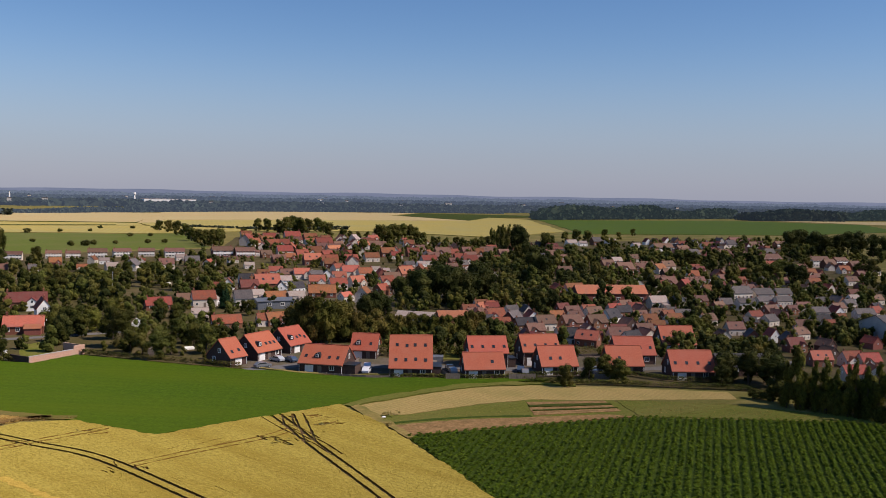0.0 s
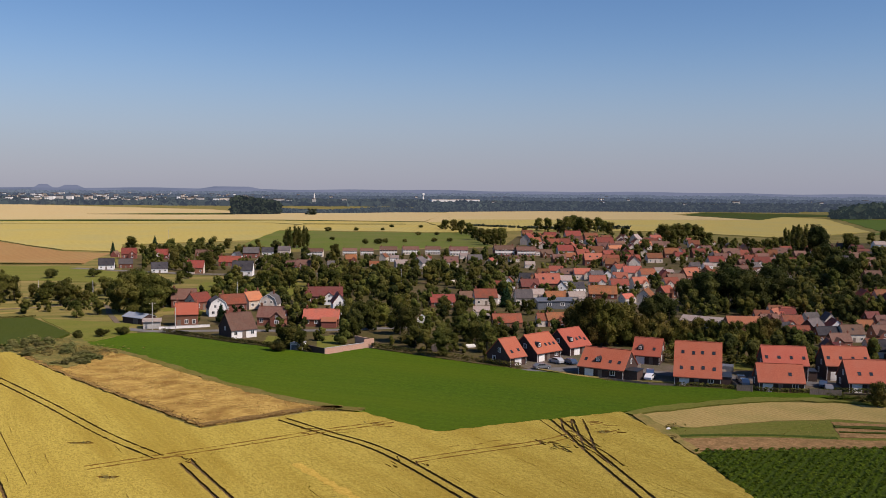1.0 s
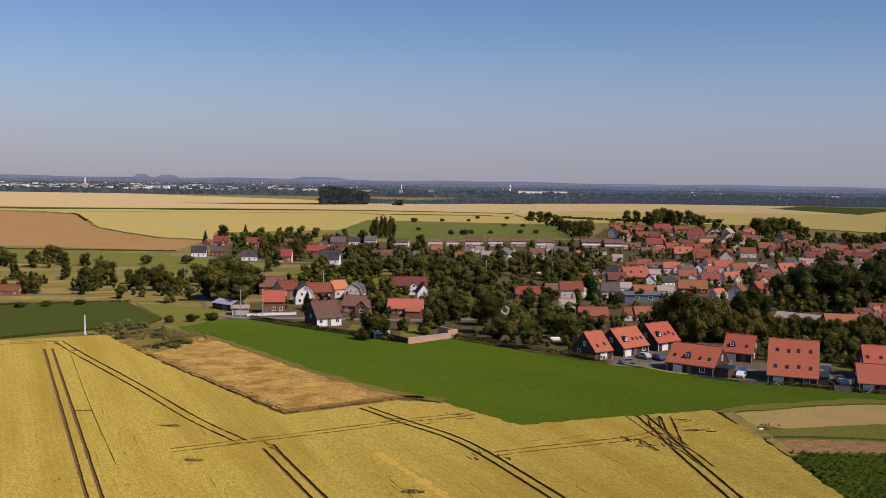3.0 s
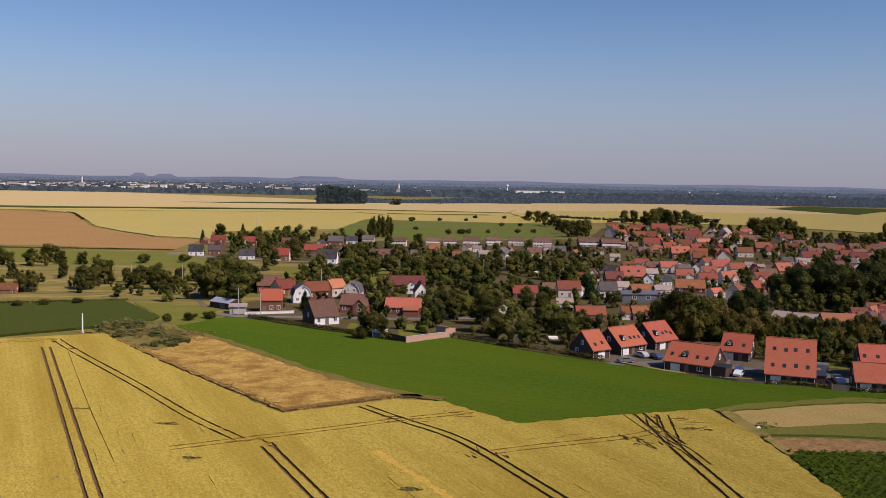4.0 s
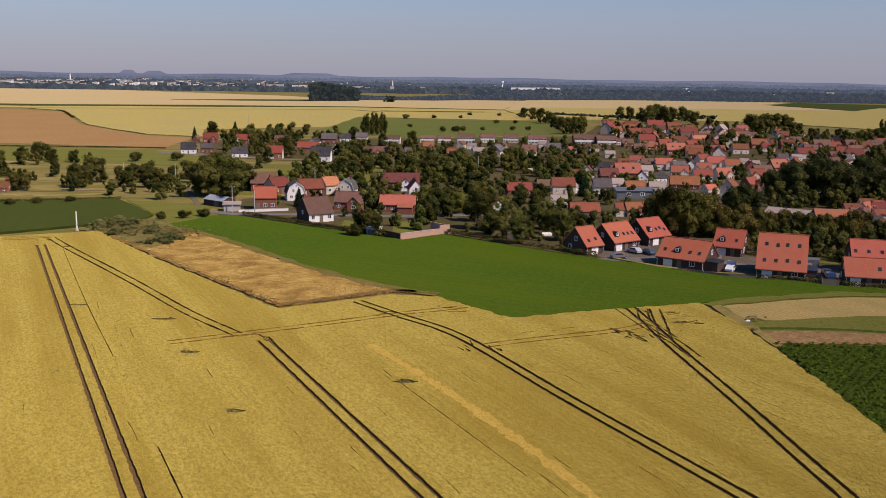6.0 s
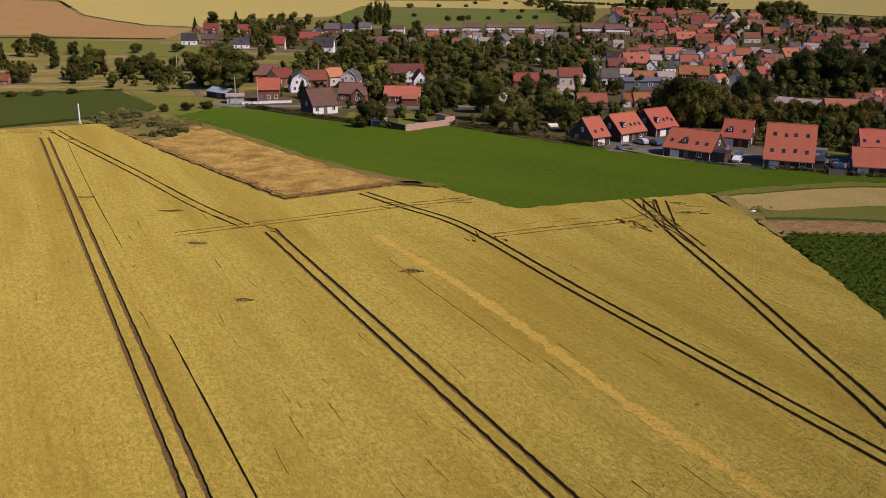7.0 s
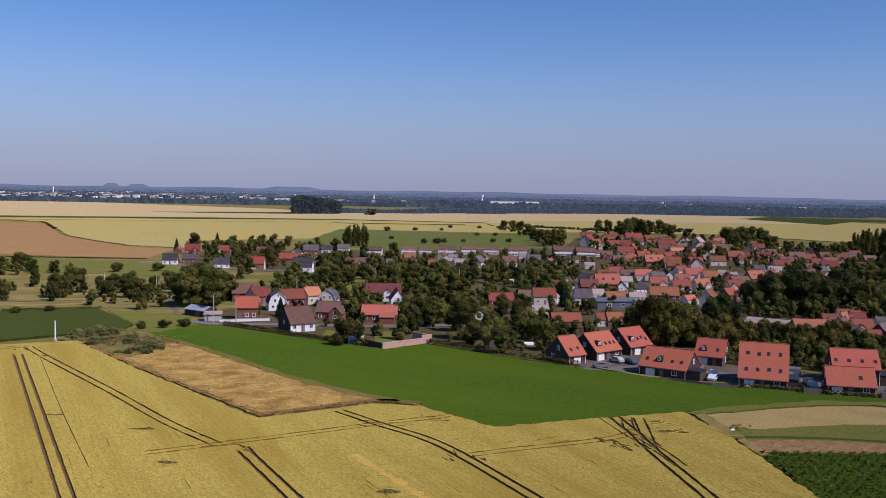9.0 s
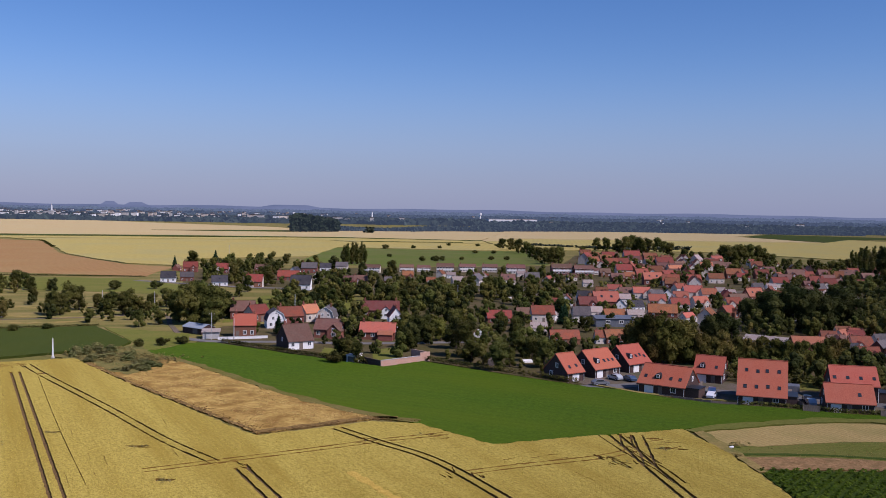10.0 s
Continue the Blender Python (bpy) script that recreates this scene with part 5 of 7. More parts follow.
# x, y, height, kind: trees that stand out
MEADOW_TREES = [
    (-133, 344, 8.0, "b"), (-132, 358, 10.0, "b"), (-130, 363, 8.4, "b"), (-113, 325, 4.5, "b"), (-151, 334, 6.2, "b"), (-199, 429, 5.9, "b"),
    (-190, 430, 7.3, "b"), (-188, 445, 8.4, "b"), (-210, 506, 3.7, "u"), (-180, 441, 5.6, "b"), (-175, 451, 4.2, "b"), (-131, 346, 7.4, "b"),
    (-119, 370, 6.3, "b"), (-108, 347, 7.9, "b"), (-110, 362, 7.8, "b"), (-144, 450, 4.4, "u"), (-126, 456, 4.4, "u"), (-93, 315, 5.3, "b"),
    (-88, 322, 5.2, "b"), (-104, 372, 5.3, "b"), (-100, 377, 6.8, "b"), (-80, 271, 2.5, "u"), (-74, 274, 2.6, "u"), (-69, 279, 2.5, "u"),
    (-135, 295, 2.4, "u"), (-128, 298, 2.6, "u"), (-120, 304, 2.4, "u"), (-147, 335, 6.1, "b"), (-157, 386, 5.7, "b"), (-125, 369, 5.3, "b"),
    (-160, 337, 4.6, "b"), (-118, 360, 6.4, "b"), (-101, 353, 4.6, "b"),
]
OAK_GROUP = [
    (-83, 330, 11.6, "b"), (-78, 323, 15.5, "b"), (-74, 326, 15.8, "b"), (-70, 327, 14.6, "b"), (-70, 340, 11.9, "b"), (-67, 303, 8.7, "b"),
    (-88, 375, 12.0, "b"), (-94, 364, 8.2, "b"), (-97, 395, 8.9, "b"),
]
POPLARS = [
    (-50, 673, 14.7, "p"), (-47, 668, 16.2, "p"), (-44, 675, 16.8, "p"), (-41, 676, 16.4, "p"), (-38, 683, 16.6, "p"), (-36, 690, 15.0, "p"),
]
PASTURE_TREES = [
    (-27, 929, 5.2, "u"), (-0, 939, 4.7, "u"), (28, 949, 4.1, "u"), (40, 1020, 4.4, "u"), (72, 1017, 4.4, "u"), (-20, 778, 3.4, "u"),
    (7, 723, 4.9, "u"), (16, 725, 4.5, "u"), (19, 726, 5.4, "u"), (24, 735, 5.0, "u"), (40, 747, 3.7, "u"), (57, 858, 4.3, "u"), (76, 863, 3.8, "u"),
    (64, 753, 4.2, "u"), (78, 757, 4.3, "u"), (92, 997, 6.2, "u"),
]
SPUR_TREES = [
    (94, 971, 12.1, "b"), (99, 936, 13.5, "b"), (101, 881, 14.3, "b"), (106, 862, 13.0, "b"), (102, 788, 12.4, "b"), (102, 748, 12.7, "b"),
    (102, 712, 13.4, "b"), (107, 713, 14.4, "b"), (113, 715, 14.9, "b"), (117, 730, 12.0, "b"), (194, 968, 14.1, "b"), (201, 958, 14.6, "b"),
    (204, 914, 15.7, "b"), (206, 893, 18.2, "b"), (219, 919, 18.8, "b"), (221, 898, 18.4, "b"), (236, 924, 16.6, "b"), (253, 952, 15.9, "b"),
    (254, 930, 13.2, "b"), (248, 886, 13.7, "b"), (157, 849, 9.1, "b"),
]
CREST_TREES = [
    (240, 810, 10.5, "b"), (247, 812, 8.4, "b"), (250, 796, 8.3, "b"), (257, 790, 8.8, "b"), (262, 768, 16.6, "b"), (264, 753, 16.4, "b"),
    (270, 755, 17.0, "b"), (278, 757, 17.1, "b"), (286, 759, 16.1, "b"), (292, 760, 14.2, "b"), (294, 746, 10.0, "b"), (295, 726, 7.3, "b"),
    (300, 708, 7.7, "b"), (304, 696, 8.5, "b"), (311, 698, 7.6, "b"), (308, 668, 8.7, "b"), (324, 689, 9.5, "b"), (321, 671, 10.6, "b"),
    (198, 617, 11.3, "b"), (184, 590, 9.6, "b"), (206, 619, 8.1, "b"), (209, 596, 9.8, "b"),
]
PARK = [
    (147, 387, 7.7, "d"), (130, 332, 12.2, "d"), (147, 368, 10.3, "d"), (140, 341, 12.6, "d"), (140, 334, 13.9, "d"), (162, 379, 10.2, "d"),
    (142, 326, 13.3, "d"), (148, 334, 13.7, "d"), (148, 327, 11.8, "d"), (155, 335, 10.3, "d"), (166, 352, 12.1, "d"), (161, 336, 12.8, "d"),
    (129, 348, 9.2, "d"), (132, 366, 6.0, "d"), (170, 411, 9.7, "d"), (169, 380, 9.6, "d"), (186, 402, 9.7, "d"), (200, 415, 8.6, "d"),
]
WILLOWS = [
    (64, 265, 11.0, "w"), (65, 256, 13.1, "w"), (66, 253, 13.8, "w"), (69, 252, 13.7, "w"), (72, 253, 13.3, "w"), (75, 256, 12.3, "w"),
    (78, 261, 11.0, "w"), (79, 257, 10.9, "w"), (80, 252, 9.9, "w"), (84, 253, 8.8, "w"), (86, 252, 9.6, "w"), (90, 252, 9.0, "w"),
    (93, 252, 8.4, "w"), (97, 252, 8.2, "w"), (100, 250, 8.0, "w"), (102, 248, 7.8, "w"), (105, 248, 7.5, "w"), (108, 249, 7.5, "w"),
    (112, 249, 7.9, "w"), (115, 249, 8.8, "w"), (119, 250, 8.0, "w"), (94, 289, 10.1, "d"), (98, 290, 11.1, "d"), (88, 288, 8.4, "d"),
    (106, 302, 8.6, "d"),
]
GARDEN_TREES = [
    (22, 239, 8.2, "b"), (19, 247, 6.2, "b"), (26, 245, 5.8, "b"), (15, 260, 11.4, "b"), (13, 275, 11.1, "b"), (9, 292, 8.2, "y"),
    (16, 319, 8.9, "y"), (4, 286, 9.8, "b"), (1, 291, 9.1, "b"), (-3, 297, 9.2, "b"), (-1, 269, 6.7, "b"), (16, 251, 7.0, "b"), (31, 262, 9.0, "b"),
    (33, 253, 7.9, "b"), (35, 244, 8.4, "b"), (41, 253, 6.4, "b"), (33, 295, 8.3, "b"), (30, 314, 7.8, "b"), (-44, 303, 6.7, "c"),
    (59, 356, 6.7, "c"), (55, 339, 7.5, "c"), (61, 317, 6.0, "b"), (60, 324, 5.1, "b"), (66, 445, 7.0, "y"), (46, 404, 10.1, "b"),
    (52, 406, 10.2, "b"), (36, 440, 11.0, "b"), (16, 412, 9.0, "b"), (15, 466, 7.2, "b"), (6, 410, 8.9, "b"), (-2, 398, 11.1, "b"),
    (-6, 462, 8.6, "b"), (-15, 432, 8.1, "b"), (-23, 431, 8.1, "b"), (-29, 405, 8.8, "b"), (-34, 404, 8.8, "b"), (-40, 415, 7.8, "b"),
    (-41, 381, 7.6, "d"), (-46, 391, 7.3, "d"), (-13, 347, 4.3, "y"), (-18, 253, 6.3, "b"), (-15, 248, 6.2, "b"), (-21, 257, 5.6, "b"),
    (-21, 248, 3.9, "u"), (-18.2, 255.1, 6.5, "b"), (-16.1, 286.9, 4.0, "d"), (-0.7, 274.9, 8.5, "d"), (-40.6, 365.8, 6.0, "d"), (-79, 422, 6.7, "b"), (-80, 449, 8.5, "b"), (-76, 481, 12.1, "b"), (-96, 495, 12.5, "b"), (-82, 558, 8.8, "b"),
    (-90, 663, 8.3, "b"), (-138, 651, 10.3, "c"), (-153, 647, 10.3, "b"), (-151, 591, 9.5, "c"), (-115, 657, 8.3, "b"), (-109, 658, 8.3, "b"),
    (-70, 668, 7.1, "b"), (-13, 573, 10.0, "b"), (22, 438, 6.8, "b"), (30, 468, 8.7, "b"),
]
VALLEY_TREES = [
    (338, 695, 15.0, "p"), (328, 666, 19.0, "p"), (324, 652, 21.0, "p"), (320, 632, 22.0, "p"), (315, 613, 23.0, "p"), (312, 600, 22.0, "d"),
    (318, 606, 20.0, "p"), (268, 504, 16.0, "d"), (263, 484, 15.4, "d"), (263, 505, 13.5, "b"), (221, 405, 17.2, "d"), (225, 404, 15.8, "d"),
    (381, 790, 12.6, "p"), (388, 790, 14.8, "p"), (388, 780, 14.1, "b"), (351, 630, 15.7, "b"), (374, 662, 11.8, "b"), (433, 740, 10.7, "b"),
    (444, 739, 13.4, "b"), (456, 739, 12.4, "b"), (504, 785, 11.6, "b"), (520, 784, 8.8, "b"), (590, 862, 8.4, "b"), (179, 319, 9.1, "d"),
    (171, 312, 8.8, "d"), (173, 302, 8.7, "d"), (165, 322, 9.0, "d"), (163, 333, 9.2, "d"), (252, 398, 11.7, "b"), (279, 461, 10.1, "b"),
    (371, 488, 11.4, "b"), (350, 449, 12.4, "b"), (325, 453, 10.4, "b"),
]
EAST_TREES = [
    (573, 606, 19.2, "d"), (549, 574, 22.2, "d"), (569, 585, 19.3, "d"), (556, 560, 19.6, "d"), (550, 542, 19.2, "d"), (560, 540, 19.4, "d"),
    (570, 539, 20.0, "d"), (553, 512, 21.6, "d"), (594, 536, 19.9, "d"), (575, 508, 20.1, "d"), (329, 383, 9.4, "b"), (324, 368, 9.2, "b"),
    (330, 367, 10.7, "b"), (336, 366, 12.4, "b"), (354, 377, 12.9, "b"), (349, 363, 12.5, "d"), (344, 350, 12.2, "d"), (395, 484, 9.7, "b"),
    (354, 448, 10.6, "b"), (429, 435, 9.5, "b"), (422, 380, 12.4, "b"), (430, 396, 9.1, "b"), (184, 228, 7.3, "b"), (191, 232, 7.5, "b"),
    (181, 229, 6.9, "b"), (220, 218, 6.7, "b"), (225, 216, 6.8, "b"), (236, 220, 7.0, "b"), (107, 177, 5.8, "b"), (117, 183, 5.9, "b"),
    (121, 182, 6.4, "b"), (122, 179, 6.1, "b"), (122, 176, 6.0, "b"), (249, 222, 7.3, "b"),
]
TREE_ROW = [
    (142, 144, 10.3, "t"), (143, 142, 14.1, "t"), (143, 141, 13.1, "t"), (145, 139, 11.1, "t"), (146, 137, 12.1, "t"), (147, 135, 10.0, "t"),
    (148, 133, 11.2, "t"), (149, 132, 12.5, "t"), (150, 130, 11.3, "t"), (151, 128, 12.6, "t"), (151, 126, 13.7, "t"), (146, 142, 7.9, "b"),
    (149, 138, 7.6, "b"), (151, 134, 8.2, "b"), (153, 131, 9.0, "b"), (141, 153, 2.8, "u"), (142, 152, 2.8, "u"), (143, 149, 4.1, "b"),
    (144, 148, 4.9, "b"), (143, 166, 6.0, "d"), (146, 168, 8.5, "d"), (150, 165, 9.0, "d"), (154, 161, 9.0, "d"), (149, 172, 8.0, "d"), (157, 166, 8.5, "d"), (152, 156, 8.0, "d"),
]
for stand in (MEADOW_TREES, OAK_GROUP, POPLARS, PASTURE_TREES, SPUR_TREES, CREST_TREES, PARK, WILLOWS, GARDEN_TREES, VALLEY_TREES, EAST_TREES, TREE_ROW):
    for x, y, h, kind in stand:
        plant(kind, x, y, h * (1.2 if stand is MEADOW_TREES or stand is PARK else 1.0))

# gardens between the houses: smaller trees and shrubs, too many to count
ALL_HOUSES = [(x, y) for street in STREETS for x, y, *_ in street] + [(-31, 331), (-48, 320), (-54, 297), (-35, 275), (-6, 320), (-27, 297), (-11, 296), (-12, 352), (-44, 329), (-38, 338), (-63, 344), (-57, 337), (-71, 301), (66, 335), (114, 284), (121, 277), (200, 325), (208, 323), (216, 321), (224, 319)]
GARDENS = [
    ([(-58, 300), (-34, 275), (-8, 256), (14, 246), (34, 232), (62, 250), (60, 330), (62, 345), (-30, 345)], 100, 3, 8),
    ([(-72, 335), (62, 335), (70, 480), (-20, 478), (-60, 445)], 260, 4, 9),
    ([(-135, 500), (-20, 470), (100, 480), (110, 600), (-120, 590)], 210, 4, 9),
    ([(60, 300), (210, 320), (230, 480), (60, 480)], 170, 3, 7),
    ([(110, 500), (310, 500), (350, 700), (150, 840)], 430, 4, 9),
    ([(190, 300), (330, 290), (480, 560), (330, 600), (210, 480)], 520, 5, 11),
    ([(330, 480), (540, 460), (640, 680), (430, 680)], 300, 5, 11),
    ([(150, 222), (200, 215), (300, 175), (420, 380), (320, 330), (190, 300)], 300, 3, 8),
    ([(74, 228), (112, 214), (152, 206), (200, 212), (190, 300), (130, 262), (84, 256)], 190, 3, 7),
    ([(150, 186), (200, 192), (216, 216), (188, 224), (152, 208)], 70, 3, 7),
    ([(215, 190), (300, 185), (320, 240), (230, 245)], 90, 3, 7),
    ([(116, 292), (192, 298), (214, 345), (182, 400), (126, 350)], 120, 5, 10),
    ([(-140, 590), (-40, 596), (-40, 632), (-140, 625)], 50, 6, 11),
    ([(-255, 420), (-60, 350), (-85, 325), (-250, 335)], 110, 3, 7),
    ([(-250, 425), (-170, 425), (-165, 470), (-250, 470)], 30, 4, 8),
]


def garden_trees():
    rng = np.random.default_rng(31)
    quads, cores = [[], [], [], []], [[], [], [], []]
    ico = bmesh.new()
    bmesh.ops.create_icosphere(ico, subdivisions=1, radius=1)
    iv = np.array([v.co for v in ico.verts])
    fi = np.array([[v.index for v in f.verts] for f in ico.faces])
    ico.free()
    homes = np.array(ALL_HOUSES)
    base = 0
    for poly, count, lo, hi in GARDENS:
        made = tries = 0
        x0, x1 = min(p[0] for p in poly), max(p[0] for p in poly)
        y0, y1 = min(p[1] for p in poly), max(p[1] for p in poly)
        while made < count and tries < count * 15:
            tries += 1
            x, y = rng.uniform(x0, x1), rng.uniform(y0, y1)
            if not inside(poly, x, y):
                continue
            d = homes - (x, y)
            if ((np.abs(d[:, 0]) < 4.9) & (d[:, 1] > -4.2) & (d[:, 1] < 6.5)).any():
                continue
            h = rng.uniform(lo, hi) * rng.choice([0.45, 0.8, 1.0, 1.0])
            # a house behind keeps its light: only low trees right before it
            back = d[:, 1] - 3
            before = (back > 0) & (back < 70) & (np.abs(d[:, 0] - x / y * d[:, 1]) < 5.5)
            if before.any() and (rng.random() > 0.3 or (y > 470 and x < 126)):
                h = min(h, 2.9 + 0.17 * back[before].min())
                rows = before & (homes[:, 1] > 570) & (homes[:, 0] < 126)
                if rows.any():
                    h = min(h, 1.3 + 0.07 * back[rows].min())
            if h < 1.5:
                continue
            made += 1
            tone = rng.integers(0, 4)
            n = 8
            a, w = rng.uniform(0, 2 * np.pi, n), h * 0.32 * rng.uniform(0.2, 1, n)
            c = np.stack([x + w * np.cos(a), y + w * np.sin(a), h * np.linspace(0.16, 0.82, n)], 1)
            r = h * rng.uniform(0.15, 0.24, n)
            m = int(90 + 18 * h)
            k = rng.integers(0, n, m)
            d = rng.normal(size=(m, 3))
            d /= np.linalg.norm(d, axis=1)[:, None]
            pos = c[k] + d * r[k][:, None] * rng.uniform(0.8, 1.15, (m, 1))
            nr = d + rng.normal(scale=0.4, size=(m, 3))
            t = np.cross(nr, rng.normal(size=(m, 3)))
            t /= np.linalg.norm(t, axis=1)[:, None]
            b = np.cross(nr, t)
            b /= np.linalg.norm(b, axis=1)[:, None]
            s = 0.023 * h * rng.uniform(0.6, 1.4, (m, 1)) + 0.06
            quads[tone].append(np.stack([pos - t * s - b * s * 0.6, pos + t * s - b * s * 0.6, pos + b * s * 1.1], 1).reshape(-1, 3))
            trunk = np.array([(x - 0.15, y, 0), (x + 0.15, y, 0), (x, y + 0.05, h * 0.5), (x, y - 0.15, 0), (x, y + 0.15, 0), (x + 0.05, y, h * 0.5)])
            quads[tone].append(trunk)
            for j in range(n):
                cores[tone].append(iv * r[j] * rng.uniform(0.66, 0.98, (len(iv), 1)) + c[j])
    for tone, (mat, label) in enumerate(((M_LEAF, "dense green garden trees between the village houses"), (M_DARKLEAF, "dark green garden trees between the village houses"),
                                         (M_WILLOW, "olive-green garden trees between the village houses"), (M_HEDGE, "green shrubs and small trees in the gardens"))):
        q = np.concatenate(quads[tone])
        nq = len(q)
        cv = np.concatenate(cores[tone])
        cf = (np.arange(len(cores[tone]))[:, None, None] * len(iv) + fi[None] + nq).reshape(-1, 3)
        me = bpy.data.meshes.new("garden_trees")
        me.from_pydata(q.tolist() + cv.tolist(), [], np.arange(nq).reshape(-1, 3).tolist() + cf.tolist())
        me.materials.append(mat)
        tagged(new("garden_trees", me), label, "garden trees", kind="stuff")


garden_trees()

# the overgrown corner of the fallow: grey-green scrub mounds
scrub = make_tree("shrub", "low grey-green shrub in the overgrown field corner", "bush", 21, M_SCRUB)
rng = random.Random(47)
for i in range(46):
    t = rng.random()
    x, y, h, w = -92 + 26 * t + rng.uniform(-4, 4), 262 - 27 * t + rng.uniform(-9, 7), rng.uniform(0.9, 2.4), rng.uniform(0.20, 0.42)
    m = place(x, y, rng.uniform(0, 360), 0.1, w, w * rng.uniform(0.7, 1.0), h / 10)
    if i:
        copy_at(scrub, m)
    else:
        first = m
scrub.matrix_basis = first
# ---- the new estate beside the green field ----
def make_estate_house(w, d, eave, ridge, lights=(), porch=0, dormer=None, side_shed=0, label="new brick house with a bright red tiled roof"):
    """A new house: dark brick, long red roof down to a low eave, roof windows, white garage doors."""
    top = thing("house", label, "house", "new estate houses")
    bm = bmesh.new()
    prism(bm, [(-d / 2, -0.05), (d / 2, -0.05), (d / 2, eave), (0, ridge), (-d / 2, eave)], -w / 2, w / 2)
    part("wall", bm, M_DARKBRICK, top)
    part("roof", gable_roof(w, d, eave, ridge, 0.3, 0.22), ROOF["new"], top)
    part("ridge_cap", boxes((0, 0, ridge + 0.22, w + 0.4, 0.3, 0.12)), ROOF["new"], top)
    for s in (-1, 1):
        y = s * (d / 2 + 0.36)
        part("gutter", boxes((0, y, eave - 0.35, w + 0.4, 0.14, 0.12)), M_DARKMETAL, top)
        part("downpipe", boxes((s * (w / 2 - 0.15), -d / 2 - 0.10, 0, 0.1, 0.1, eave - 0.3)), M_WHITE, top)
    for x, f in lights:
        roof_light(top, x, f, d, eave, ridge, 0.62, 0.85)
    if dormer is not None:
        f = 0.3
        y, z = -d / 2 * (1 - f), eave + (ridge - eave) * f
        dm = bmesh.new()
        prism(dm, [(-0.8, 0), (0.8, 0), (0.75, 0.7), (0.4, 1.2), (0, 1.35), (-0.4, 1.2), (-0.75, 0.7)], y - 0.35, y + 2.0, "y")
        bmesh.ops.translate(dm, verts=dm.verts, vec=(dormer, 0, z))
        ob = part("dormer", dm, M_DARKMETAL, top, "dark arched dormer")
        window_part(ob, Matrix.Translation((dormer, y - 0.36, z + 0.25)), 0.8, 0.8)
    for i in range(int(w // 3)):
        x = (i - (int(w // 3) - 1) / 2) * 2.9
        if i % 3 == 0:
            bm = boxes((x, -d / 2 - 0.03, 0.0, 2.2, 0.08, 2.05), *[(x, -d / 2 - 0.08, 0.3 + 0.45 * k, 2.1, 0.03, 0.05) for k in range(4)])
            part("garage_door", bm, M_WHITE, top, "white panelled garage door")
        elif i % 3 == 1:
            part("door", boxes((x - 0.2, -d / 2 - 0.03, 0, 1.0, 0.08, 2.1), (x - 0.2, -d / 2 - 0.1, 0.9, 0.06, 0.1, 0.25)), M_WOOD, top)
        else:
            window_part(top, Matrix.Translation((x, -d / 2, 0.8)), 1.3, 1.25)
    for s in (-1, 1):
        turn = pose(0, 0, 0, 0, 0, 90 * s)
        window_part(top, turn @ Matrix.Translation((0.4, -w / 2, 3.1)), 1.0, 1.2)
        window_part(top, turn @ Matrix.Translation((-1.6, -w / 2, 0.8)), 1.2, 1.3)
    for i in range(2):
        window_part(top, pose(0, 0, 0, 0, 0, 180) @ Matrix.Translation(((i - 1) * w / 3.2, -d / 2, 0.8)), 1.3, 1.25)
    if side_shed:
        x = w / 2 + side_shed / 2
        part("side_annex", boxes((x, -d / 4, 0, side_shed, d * 0.45, 2.3)), M_DARKBRICK, top)
        part("flat_roof", boxes((x + 0.05, -d / 4, 2.3, side_shed + 0.25, d * 0.45 + 0.3, 0.16)), M_DARKMETAL, top)
    return top


row4 = ((-4.2, 0.35), (-1.4, 0.35), (1.4, 0.35), (4.2, 0.35))
ESTATE = [
    (make_estate_house(5.6, 8.6, 2.3, 6.3, ((-1.2, 0.25), (1.2, 0.3))), 37.9, 228.4, 33),
    (make_estate_house(9.4, 9.0, 2.3, 6.3, ((0.3, 0.35), (1.9, 0.35), (3.5, 0.35)), dormer=-2.6), 46.9, 235.4, 37),
    (make_estate_house(8.6, 9.0, 2.3, 6.4, ((0.2, 0.35), (1.8, 0.4), (3.2, 0.3)), dormer=-2.5), 57.2, 243.4, 36),
    (make_estate_house(11.2, 9.6, 2.3, 6.1, ((-4.3, 0.35), (1.8, 0.32), (4.0, 0.32)), dormer=-1.2, side_shed=3.2), 60.0, 213.0, -36),
    (make_estate_house(7.0, 8.2, 2.3, 6.0, ((1.8, 0.35),), dormer=-1.6), 75.1, 228.6, -28),
    (make_estate_house(10.3, 13.4, 2.1, 8.9, ((-3.6, 0.22), (-1.2, 0.22), (1.2, 0.24), (3.6, 0.22), (-3.4, 0.68), (-1.0, 0.66), (1.0, 0.68), (3.5, 0.68)), side_shed=2.2), 79.2, 205.0, -21),
    (make_estate_house(10.0, 9.0, 3.8, 7.3, row4, side_shed=2.0), 101.0, 207.7, -14),
    (make_estate_house(9.8, 7.0, 2.2, 5.5, ((2.0, 0.4),)), 94.2, 195.2, -14),
    (make_estate_house(10.0, 9.0, 3.6, 7.3, row4), 115.6, 206.8, -12),
    (make_estate_house(9.3, 9.0, 2.3, 6.4, ((-2.0, 0.35), (0.5, 0.35))), 113.7, 194.0, -12),
    (make_estate_house(8.8, 10.0, 2.3, 6.3, row4[:2]), 130.8, 189.8, -20),
    (make_estate_house(10.6, 9.0, 2.6, 6.6, row4), 141.0, 200.5, -18),
    (make_estate_house(9.8, 9.6, 2.5, 7.0, row4[:3]), 163.5, 212.2, -16),
    (make_estate_house(10.6, 9.2, 2.3, 6.5, row4, side_shed=2.0), 142.6, 178.2, -20),
]
